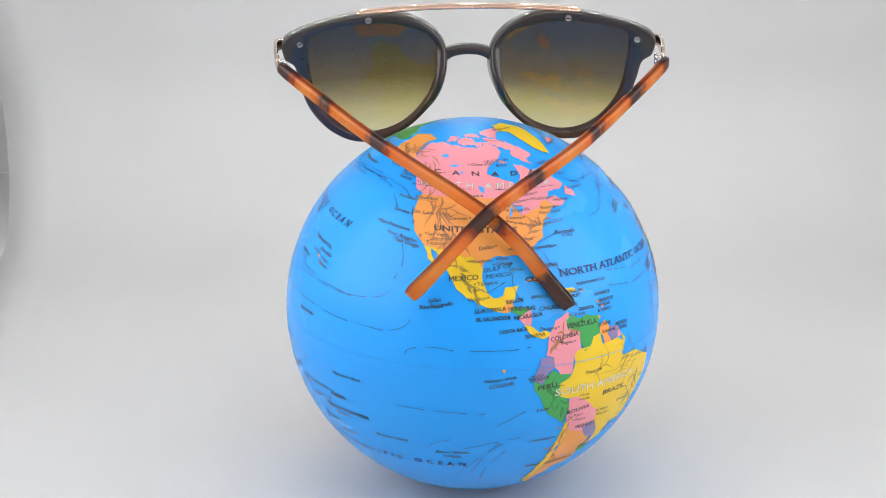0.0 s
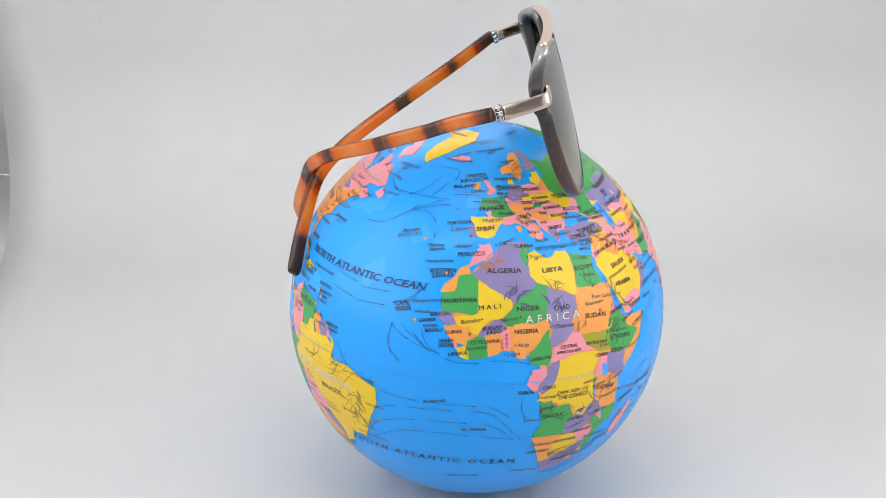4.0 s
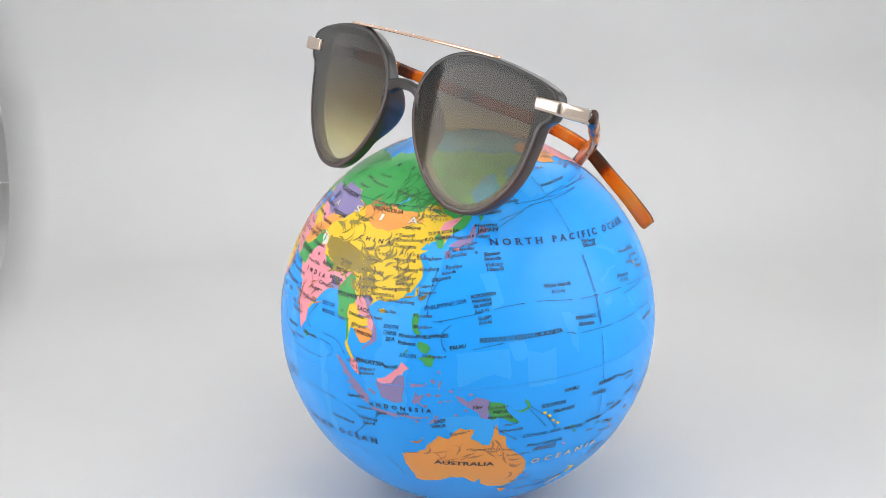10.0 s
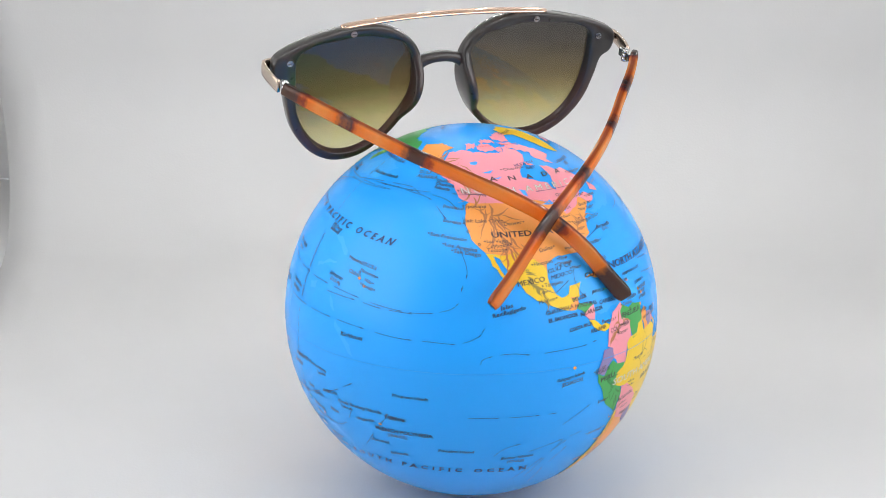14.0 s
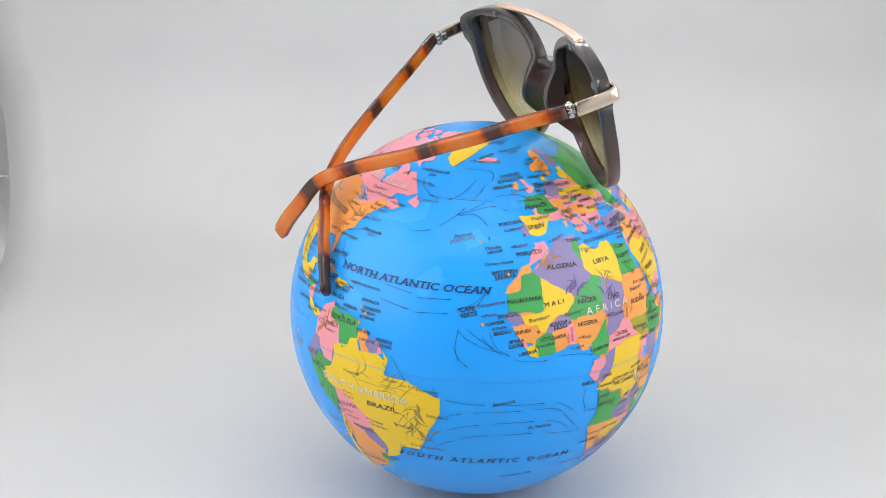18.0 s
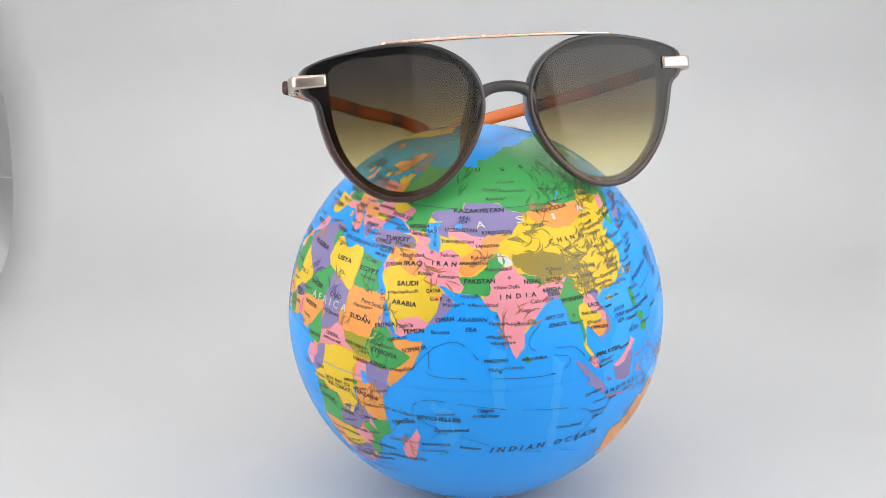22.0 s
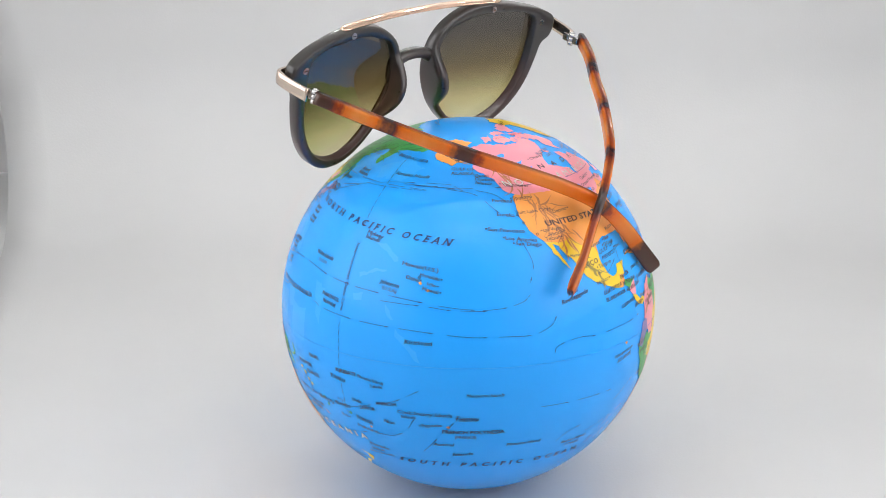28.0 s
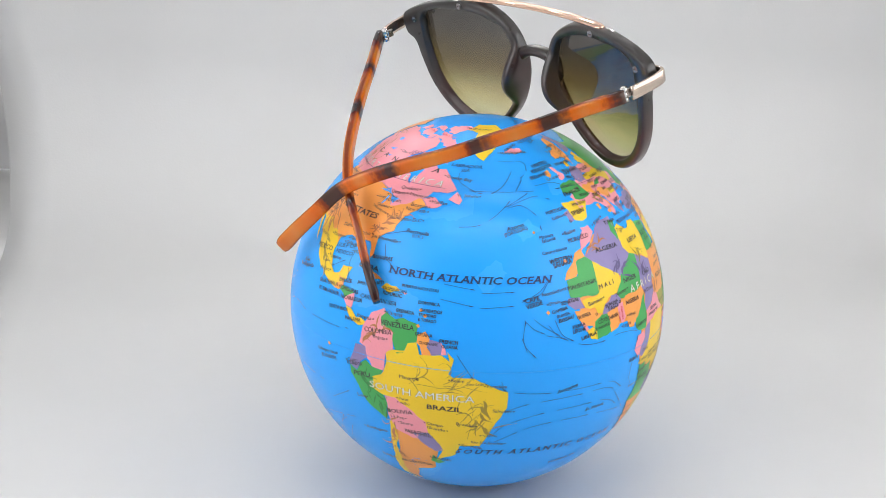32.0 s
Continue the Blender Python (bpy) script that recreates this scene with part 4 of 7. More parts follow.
land("South Sudan", "olive", 24.2, 10.7, 29.0, 10.7, 35.0, 10.6, 34.6, 8.2, 36.2, 4.9, 30.6, 5.4, 26.8, 7.8, 25.2, 11.0, rough=0.3)
land("Eritrea", "purple", 36.8, 16.4, 38.6, 18, 39.6, 15.4, 43, 12.6, 42.2, 12.4, 40, 14.4, 37, 14.4)
land("Ethiopia", "green", 36.6, 14.2, 40, 14.4, 42, 12.4, 43, 9.6, 47.8, 8, 45, 5, 41.8, 4, 39, 3.6, 35.8, 5, 33.2, 8.2, 35, 11.6)
land("Somalia", "orange", 42.8, 10.8, 43.4, 11.4, 51.2, 11.9, 50.8, 9.6, 47.8, 4.2, 42, -1.2, 41.2, 0, 41.8, 4, 45, 5, 47.8, 8, 43, 9.6)
land("Kenya", "purple", 34, 4.2, 36, 4.6, 39, 3.5, 41.8, 4, 41, -0.4, 41.4, -1.8, 39.2, -4.6, 34, -1, 34, 0.4)
land("Uganda", "pink", 30.8, 3.4, 34, 4.2, 34, 0.2, 33.8, -1, 29.8, -1.2, 31, 2)
land("Tanzania", "orange", 29.8, -3.2, 31.6, -1.6, 34.6, -1.2, 39.3, -3.4, 39.4, -7, 40.3, -11.4, 34.4, -12.0, 32.9, -9.3, 30.5, -6.7, rough=0.3)
land("Rwanda and Burundi", "green", 29, -1.4, 30.8, -1.4, 30.6, -3.4, 29.4, -4.4)
land("Congo Kinshasa", "yellow", 17.9, 5.2, 25.2, 6.4, 30.6, 5.4, 31.0, 3.5, 29.0, 0.9, 29.5, -1.8, 30.1, -6.3, 30.0, -9.6, 27.6, -12.1, 24.6, -10.9, 23.5, -8.4, 20.1, -7.0, 18.8, -7.4, 16.1, -5.6, 11.5, -5.3, 14.6, -2.2, 16.8, 0.3, rough=0.3)
land("the Central African Republic", "pink", 15.0, 5.9, 15.9, 8.8, 18.2, 9.1, 22.8, 12.0, 24.8, 11.0, 26.8, 7.8, 29.9, 5.8, 24.8, 6.5, 18.3, 5.2, 15.7, 4.7, rough=0.3)
land("Cameroon", "green", 8.6, 6.0, 9.1, 7.8, 12.3, 10.7, 13.2, 12.7, 14.9, 13.4, 14.6, 11.2, 15.3, 8.8, 15.0, 5.9, 14.4, 4.3, 9.6, 4.6, rough=0.3)
land("Nigeria", "orange", 3.6, 14.1, 4.8, 15.4, 10.2, 15.0, 13.8, 15.8, 14.5, 13.9, 11.7, 10.0, 8.5, 8.8, 7.6, 6.3, 5.3, 6.5, 3.9, 9.7, rough=0.3)
land("Benin and Togo", "pink", 0.3, 13.0, 1.2, 13.9, 3.4, 14.1, 3.9, 9.7, 2.9, 8.7, 1.6, 8.6, rough=0.3)
land("Ghana", "orange", -3.7, 12.2, 0.3, 13.3, 0.9, 8.8, 0.0, 7.8, -2.9, 6.9, -3.2, 10.2, rough=0.3)
land("Burkina Faso", "purple", -5.8, 12.6, -4.3, 14.6, -1.4, 16.5, 1.0, 16.6, 2.5, 14.9, 1.0, 13.4, -3.0, 12.3, -4.7, 11.8, rough=0.3)
land("Ivory Coast", "green", -8.4, 11.0, -6.1, 12.2, -3.7, 12.0, -2.9, 9.6, -2.9, 7.2, -8.0, 6.2, -9.2, 8.2, rough=0.3)
land("Liberia", "yellow", -11.8, 8.7, -9.4, 9.9, -8.2, 8.3, -8.0, 6.2, -10.2, 6.8, rough=0.3)
land("Sierra Leone", "pink", -13.5, 11.1, -12.0, 10.5, -11.1, 9.1, -12.1, 8.6, rough=0.3)
land("Guinea", "orange", -15.6, 14.4, -12.5, 14.3, -8.9, 14.3, -7.3, 13.0, -6.1, 12.2, -8.4, 11.0, -9.0, 10.0, -12.3, 10.1, -14.1, 12.2, rough=0.3)
land("Senegal", "purple", -17.3, 18.2, -13.6, 17.9, -11.9, 15.0, -15.3, 14.8, -17.5, 16.3, rough=0.3)
land("Gabon", "pink", 8.2, -0.4, 9.6, 3.1, 13.5, 4.0, 14.2, 1.6, 12.0, -0.4, 11.4, -2.3, 10.2, -2.7, rough=0.3)
land("Congo Brazzaville", "purple", 14.1, 4.0, 17.9, 5.2, 17.4, 1.5, 16.2, -1.0, 13.4, -3.6, 11.4, -2.6, 12.0, -0.4, 14.2, 1.3, rough=0.3)
land("Angola", "green", 12.2, -6, 16.4, -6, 17.4, -8, 21.8, -7.4, 24, -11, 24, -13, 22, -13, 22, -16.4, 23.4, -17.6, 14, -17.4, 11.8, -17.2, 13.6, -12)
land("Zambia", "purple", 22, -13, 24, -13, 24.8, -11, 27.6, -12.1, 29.2, -9.2, 30.5, -8.2, 32.9, -9.3, 34.4, -12, 31.9, -13.8, 29.2, -16.5, 27, -17.8, 23.4, -17.6, 21.6, -17, rough=0.3)
land("Malawi", "pink", 33.6, -12.6, 34.6, -12.2, 35.8, -15.8, 34.6, -15.2, 33.4, -14, rough=0.3)
land("Zimbabwe", "pink", 25.4, -17.8, 27.3, -17.6, 29.7, -16.2, 32.5, -16.8, 32.8, -20.9, 30.6, -23, 28.2, -22, 26.6, -20.4, rough=0.3)
land("Mozambique", "green", 40.4, -11.5, 40.2, -15.7, 37, -18, 34.9, -20.6, 35.0, -24.3, 32.4, -26.8, 31.7, -26.2, 31.2, -22.4, 33.2, -19.8, 32.8, -16.8, 30.9, -16.2, 31.6, -13.6, 33.4, -14, 34.6, -15.2, 35.8, -15.8, 34.6, -12.2, rough=0.3)
land("Namibia", "orange", 11.8, -17.3, 14, -17.4, 23.6, -17.8, 21, -18.4, 20, -22, 20, -28.4, 16.6, -28.6, 14.6, -23)
land("Botswana", "yellow", 21, -18.4, 25.3, -17.8, 27.4, -20.4, 29.2, -22.2, 26, -24.8, 23, -25.6, 20, -26.6, 20, -22)
land("South Africa", "purple", 16.6, -28.6, 20, -28.4, 20, -26.6, 23, -25.6, 26, -24.8, 29.4, -22.2, 31.2, -22.4, 32, -26.2, 32.8, -26.9, 31, -30, 27, -33.6, 22, -34.2, 19.6, -34.8, 18.2, -33)
land("Madagascar", "pink", 49.1, -12.6, 50.1, -14.9, 48.8, -17.9, 47.2, -23.8, 45.2, -25.6, 43.4, -24.5, 43.7, -20.6, 44.2, -17.3, 46.9, -16.1, rough=0.3)
land("Lesotho", "orange", 27, -29.4, 28.6, -28.2, 29.8, -29.4, 28.4, -31)
land("Swaziland", "yellow", 30.8, -26, 32, -25.8, 31.8, -27.4, 30.8, -27.2)
land("Lake Victoria", "lake", 32.1, 1.8, 33.9, 1.6, 34.4, -0.4, 34.2, -2, 32.9, -1.8, 32.2, -0.2, rough=0.25, name="lake")
land("Lake Tanganyika", "lake", 29.2, -3.4, 30, -4.4, 31, -8.4, 30, -7, name="lake")
land("Lake Malawi", "lake", 34, -9.6, 34.8, -11.4, 35, -14, 34.2, -11.8, name="lake")
land("the Caspian Sea", "lake", 47, 45.4, 51.4, 46.8, 53, 46, 51, 44.6, 52.8, 42, 53.8, 39.6, 53.8, 37, 50, 37.4, 49, 38.6, 49.6, 40.6, 47.6, 43, name="lake")
land("the Aral Sea", "lake", 58.4, 45.8, 61, 46.6, 60.8, 44.4, 58.6, 43.8, name="lake")
land("Lake Baikal", "lake", 104, 51.6, 106, 52.8, 109.6, 55.6, 108.6, 53.2, name="lake")
# Americas
land("Greenland", "yellow", -59.2, 85.1, -16.2, 84.8, -16.3, 79.4, -29.4, 74.7, -41.1, 67.7, -45.0, 65.0, -48.0, 65.9, -52.7, 69.0, -54.0, 74.0, -53.4, 79.4, -68.9, 80.6, rough=0.3)
land("Canada", "pink", -141, 60.4, -141, 71.2, -134, 72, -128, 72.6, -121, 71.4, -115, 71.2, -108, 70.8, -101, 71, -96, 71.4, -94, 74, -88, 72.4, -84, 71.4, -82, 68.4, -87, 65.4, -94, 61, -94.6, 58.6, -88, 56.6, -82.4, 55.2, -82, 52.8, -80, 51.4, -78.6, 54.4, -77, 57.4, -78, 62.4, -73, 62, -69.6, 59, -65, 60, -62, 57.4, -56, 52.4, -60, 50.2, -66.4, 50.2, -70, 47.2, -65, 48.6, -61, 45.6, -66, 43.8, -67.4, 45.2, -69.4, 47.2, -75, 45, -79, 43, -82.6, 42.2, -84, 46.4, -89, 48.2, -95, 49, -123, 49, -128, 51, -131, 55.6, -137, 58.8)
land("Baffin Island", "pink", -61, 66.4, -65, 70.4, -74, 74.2, -88, 75.6, -92, 73.4, -86, 72.4, -80, 70.6, -74, 69.4, -76, 67.4, -74, 64.6, -66, 61.8, -67, 64.6, rough=0.8)
land("Victoria Island", "pink", -119, 75.2, -112, 76.2, -105, 75.8, -100, 72.4, -108, 71.8, -117, 72, rough=0.8)
land("Banks Island", "pink", -130, 76, -121, 76.8, -121, 73.4, -128, 73.4, rough=0.8)
land("Prince of Wales Island", "pink", -103, 73.6, -96, 74, -96, 71.4, -101, 71.6)
land("Somerset Island", "pink", -95.4, 74, -90.6, 74, -92, 72.4, -95, 72.4)
land("Devon Island", "pink", -96, 76.6, -80, 76, -80, 74.6, -92, 74.8)
land("Ellesmere Island", "pink", -90, 77, -79, 76.6, -76, 78.6, -64, 82, -72, 83, -90, 81.8)
land("Axel Heiberg Island", "pink", -97, 80.6, -90, 80.8, -90, 78.4, -96, 78.4)
land("Melville Island", "pink", -116, 78.2, -106, 79.2, -98, 78.2, -98, 76.6, -113, 76.6, rough=0.8)
land("Southampton Island", "pink", -87, 65.4, -81.6, 64, -84, 63, -87, 63.8)
land("Great Bear Lake", "lake", -124, 66.6, -118.6, 66.4, -120, 65, -123, 65.2, name="lake")
land("Great Slave Lake", "lake", -117, 61.4, -110, 62.6, -112, 61.2, name="lake")
land("Lake Winnipeg", "lake", -99, 53.6, -97, 53, -96.6, 50.6, -98.4, 51.6, name="lake")
land("Lake Athabasca", "lake", -111, 59, -106, 59.4, -108, 58.6, name="lake")
land("Newfoundland", "pink", -59, 47.8, -56, 51.4, -53, 48.6, -54, 46.8)
land("the United States", "orange", -124.6, 48.2, -123, 49, -95, 49, -89, 48, -84.4, 46.2, -82.6, 42.2, -79, 43, -75, 45, -70, 47.2, -67.2, 45, -70.6, 42.8, -74, 40.4, -76, 36.8, -76, 35, -81, 31.6, -80.2, 26.6, -81.2, 25.4, -82.8, 28.4, -84, 30, -89.4, 29.6, -94, 29.6, -97.2, 27.6, -97.4, 26, -101, 29.6, -103, 29, -106.4, 31.8, -111, 31.4, -117, 32.6, -120.6, 34.6, -122.6, 37.6, -124.2, 41)
land("Alaska", "orange", -163.2, 63.9, -165.9, 66.3, -165.2, 69.7, -169.4, 73.0, -155.1, 75.2, -140.0, 73.3, -145.8, 70.8, -143.5, 65.1, -137.6, 62.4, -148.3, 63.6, -152.2, 62.1, rough=0.3)
land("the Great Lakes", "lake", -92, 46.8, -86.8, 48.4, -84.6, 46.6, -87.6, 46.6, name="lake")
land("Lake Michigan", "lake", -87.6, 42, -86, 45.6, -84.8, 45.6, -86.4, 42, name="lake")
land("Lake Huron", "lake", -84, 45.8, -80.4, 45.2, -82.2, 43.2, -83.6, 44, name="lake")
land("Mexico", "yellow", -117, 32.5, -111, 31.4, -106.4, 31.8, -103, 29, -101, 29.6, -97.4, 26, -97.6, 22.4, -96, 19.2, -94.4, 18.2, -91.4, 18.6, -90.4, 21, -87, 21.5, -88, 18.2, -91, 16.2, -92.4, 14.6, -96, 15.8, -102, 18, -105.4, 20.4, -109.2, 25.8, -112.8, 30, -114.6, 31.6, -114, 29.4, -110, 23, -112.4, 25.4, -115, 28.4)
land("Guatemala", "orange", -92.2, 14.6, -91, 16.4, -91, 17.8, -89, 17.8, -88.6, 15.8, -89.6, 14.2)
land("Honduras", "green", -89.2, 14.6, -88.4, 15.8, -83.4, 15, -86.6, 13)
land("Nicaragua", "pink", -87.4, 12.8, -86.6, 13.4, -83.3, 14.9, -83.7, 11, -85.8, 11.2)
land("Costa Rica and Panama", "yellow", -85.8, 11, -83.6, 10.9, -81.4, 8.9, -79.4, 9.6, -77.4, 8.6, -78, 7.6, -80, 7.4, -83, 8.2)
land("Cuba", "orange", -84.8, 22, -81, 23.2, -77, 21.4, -74.4, 20.2, -77.4, 19.9, -78.4, 21, -82, 22.4)
land("Hispaniola", "yellow", -74.2, 18.4, -73, 19.9, -69.4, 19.4, -68.6, 18.4, -71.4, 17.8)
land("Jamaica", "green", -78.2, 18.3, -76.4, 18.2, -77.4, 17.8, rough=0.15)
land("Puerto Rico", "pink", -67.2, 18.4, -65.7, 18.3, -66.4, 17.9, rough=0.1)
land("Colombia", "pink", -78.7, 5.9, -77.8, 8.8, -76.2, 11.3, -74.6, 12.1, -72.3, 13.2, -71.4, 12.3, -73.1, 11.1, -72.5, 9.4, -68.3, 7.7, -68.0, 3.3, -70.6, 2.2, -70.9, -2.9, -74.7, -2.5, -76.7, -0.1, -77.1, 2.4, -79.3, 2.9, rough=0.3)
land("Venezuela", "green", -73.1, 11.1, -72.0, 12.6, -68.4, 11.5, -65.7, 11.8, -61.5, 10.7, -61.4, 6.3, -63.9, 5.2, -64.9, 3.1, -67.0, 2.6, -68.3, 5.8, -68.6, 7.8, -72.5, 8.9, rough=0.3)
land("Guyana", "orange", -61.3, 8.2, -59.0, 9.2, -57.6, 7.7, -58.5, 5.6, -56.6, 3.3, -59.2, 2.9, -60.3, 5.3, -61.4, 6.3, rough=0.3)
land("Suriname", "purple", -57.6, 7.7, -54.5, 7.1, -54.2, 4.3, -56.6, 3.3, -58.2, 5.9, rough=0.3)
land("French Guiana", "pink", -54.5, 7.1, -52.9, 5.5, -52.5, 4.0, -54.2, 4.0, rough=0.3)
land("Ecuador", "purple", -80.8, 2.3, -77.5, 2.6, -76.4, -0.1, -78.4, -2.2, -80.1, -4.5, -82.6, -3.8, -81.8, -0.9, rough=0.3)
land("Peru", "green", -82.5, -4.0, -80.1, -4.8, -78.4, -2.5, -76.7, -1.3, -74.7, -2.5, -71.2, -2.9, -71.7, -4.2, -74.5, -5.5, -74.8, -8.5, -71.4, -10.1, -70.0, -12.3, -71.1, -15.3, -71.3, -17.9, -77.4, -13.5, -79.7, -9.0, -82.4, -6.1, rough=0.3)
land("Brazil", "yellow", -70.6, 2.2, -68.0, 3.3, -64.6, 3.7, -63.9, 5.5, -61.4, 6.3, -60.3, 3.3, -56.6, 3.3, -54.2, 4.0, -51.6, 2.2, -52.1, 4.8, -50.4, 3.0, -51.8, -1.0, -50.5, -1.6, -44.8, -1.7, -35.2, -5.4, -35.1, -9.9, -37.7, -14.5, -39.6, -19.0, -41.9, -23.9, -48.4, -24.2, -49.7, -28.5, -56.1, -32.7, -54.0, -28.0, -54.3, -25.1, -57.8, -20.2, -58.5, -16.2, -64.2, -11.9, -67.4, -9.8, -71.4, -10.1, -74.8, -8.5, -74.5, -5.5, -71.7, -4.2, -70.9, -2.9, -70.1, -0.1, rough=0.3)
land("Bolivia", "pink", -71.0, -10.2, -67.4, -9.8, -64.2, -11.9, -58.5, -16.2, -57.8, -20.2, -60.9, -20.7, -61.5, -23.5, -66.7, -21.9, -68.9, -20.7, -70.4, -15.8, -70.0, -12.3, rough=0.3)
land("Paraguay", "purple", -62.7, -21.1, -60.9, -20.7, -57.8, -20.2, -54.8, -24.0, -53.6, -27.2, -56.0, -27.9, -60.3, -24.3, rough=0.3)
land("Uruguay", "green", -57.6, -30.2, -53.6, -33.6, -56, -34.8, -58.2, -33.8)
land("Chile", "yellow", -70.4, -18.4, -69, -18, -68.2, -23, -70, -29, -70.4, -36, -71.6, -44, -73, -50, -69, -53, -72, -54, -75.4, -48, -73.6, -38, -71.6, -30)
for spot in ((-91.1, -0.5), (-155.5, 19.6), (-157.9, 21.4), (178, -17.8), (-175, -21), (167, -15.6), (168.2, -17.6), (-149.5, -17.6), (55.5, -21), (57.5, -20.2), (43.4, -11.7), (-61, 14.6), (-61.4, 10.5), (-59.6, 13.2), (-16.5, 28.3), (-24, 15), (-25.7, 37.7)):
    land("a small island", "orange" if spot[0] < 0 else "green", spot[0] - 0.6, spot[1], spot[0], spot[1] + 0.5, spot[0] + 0.6, spot[1] - 0.1, spot[0], spot[1] - 0.5, rough=0.15, name="island")


# ---- lettering printed on the globe ----
TEXT_LEVEL = 0.00024


def letters(text, width, height, weight, slant, serif=0.0, stretch=1.45):
    """A flat mesh of the words, centred, in millimetres; letters are spaced out to fill the width."""
    cu = bpy.data.curves.new("lettering", "FONT")
    offset = 0.0 if "M" in text else weight  # a bold M folds over itself, so it is printed twice, side by side
    cu.body, cu.size, cu.resolution_u, cu.offset, cu.align_x = text, 1.0, 2, offset, "CENTER"
    ob = bpy.data.objects.new("lettering", cu)
    me = ob.to_mesh()
    xs = [v.co.x for v in me.vertices]
    natural = max(xs) - min(xs)
    scale = height / 0.70
    if len(text) > 1 and width > stretch * natural * scale:
        ob.to_mesh_clear()
        cu.space_character = 1 + (width / scale - natural) / (natural * (len(text) - 1) / len(text)) * 0.93
        me = ob.to_mesh()
        xs = [v.co.x for v in me.vertices]
        natural = max(xs) - min(xs)
    sx = width / natural
    mid = (max(xs) + min(xs)) / 2
    shifts = ((0.0, 0.0),) if offset else ((-weight, 0.0), (weight, 0.000003))
    verts, faces = [], []
    for dx, lift in shifts:
        k = len(verts)
        verts += [((v.co.x + dx - mid) * sx + slant * v.co.y * scale, (v.co.y - 0.35) * scale, lift) for v in me.vertices]
        faces += [tuple(i + k for i in p.vertices) for p in me.polygons]
    if serif:
        uses = {}
        for p in me.polygons:
            for e in p.edge_keys:
                uses[e] = uses.get(e, 0) + 1
        cap = max(v.co.y for v in me.vertices)
        for (i, j), count in uses.items():
            a, b = me.vertices[i].co, me.vertices[j].co
            foot, head = max(a.y, b.y) < 0.02, min(a.y, b.y) > cap - 0.05
            if count != 1 or abs(a.y - b.y) > 0.004 or not (foot or head) or abs(a.x - b.x) < 0.03:
                continue
            x0, x1 = min(a.x, b.x), max(a.x, b.x)
            spans = [(x0 - serif, x1 + serif)] if x1 - x0 < 0.2 else [(x0 - serif, x0)]
            y0, y1 = (a.y, a.y + 0.055) if foot else (a.y - 0.055, a.y)
            for p, q in spans:
                k = len(verts)
                verts += [((x - mid) * sx + slant * y * scale, (y - 0.35) * scale, 0.000006) for x, y in ((p, y0), (q, y0), (q, y1), (p, y1))]
                faces.append((k, k + 1, k + 2, k + 3))
    ob.to_mesh_clear()
    bpy.data.objects.remove(ob)
    bpy.data.curves.remove(cu)
    return verts, faces


def word(text, lon, lat, width, height, ink, angle=0.0, weight=0.0, slant=0.0, serif=0.0, level=TEXT_LEVEL, name="printed_word", note="printed lettering"):
    verts, faces = letters(text, width, height, weight, slant, serif)
    c, s = math.cos(radians(angle)), math.sin(radians(angle))
    k = 180 / math.pi / (RADIUS * 1000)
    places = []
    for x, y, lift in verts:
        la = lat + (x * s + y * c) * k
        places.append(on_globe(lon + (x * c - y * s) * k / math.cos(radians(la)), la, level + lift))
    me = bpy.data.meshes.new(name)
    me.from_pydata(places, [], faces)
    me.materials.append(INK[ink])
    ob = new(name, me)
    ob.parent = globe
    return tagged(ob, f"{note} {text}")


def country_name(text, lon, lat, width, angle=0, height=1.6):
    word(text, lon, lat, width, max(0.95, min(height, width / len(text) * 1.25)), "black", angle, 0.021, name="printed_country_name", note="bold black country name")


TOWN_DOTS = []


def town_name(text, lon, lat, width, angle=0):
    if "(" not in text and "Island" not in text and not text.isupper():
        a = radians(angle)
        reach = (width / 2 + 0.7) * 180 / math.pi / (RADIUS * 1000) * (-1 if len(text) % 2 else 1)
        TOWN_DOTS.append((lon + reach * math.cos(a) / math.cos(radians(lat)), lat + reach * math.sin(a)))
    word(text, lon, lat, width, max(0.95, min(1.35, width / len(text) * 1.5)), "grey", angle, 0.008, name="printed_place_name", note="small dark place name")


def island_name(text, lon, lat, width, angle=0):
    word(text, lon, lat, width, max(1.0, min(1.4, width / len(text) * 1.6)), "black", angle, 0.011, 0.18, 0.05, name="printed_island_name", note="small slanted island name")


def sea_name(text, lon, lat, width, angle=0):
    word(text, lon, lat, width, 1.4, "navy", angle, 0.008, 0.25, 0.05, name="printed_sea_name", note="slanted dark sea name")


def ocean_name(text, lon, lat, width, angle=0):
    word(text, lon, lat, width, 2.4, "navy", angle, 0.018, 0.22, 0.085, name="printed_ocean_name", note="large dark ocean name")


def red_name(text, lon, lat, width, angle=0):
    word(text, lon, lat, width, 1.0, "red", angle, 0.008, name="printed_island_name", note="small red island name")


def continent_name(text, lon, lat, width, angle=0):
    word(text, lon, lat, width, 2.6, "shade", angle, 0.03, name="lettering_outline", note="dark outline of the letters")
    word(text, lon, lat, width, 2.6, "chalk", angle, 0.0, level=TEXT_LEVEL + 0.000015, name="printed_continent_name", note="large white continent name")


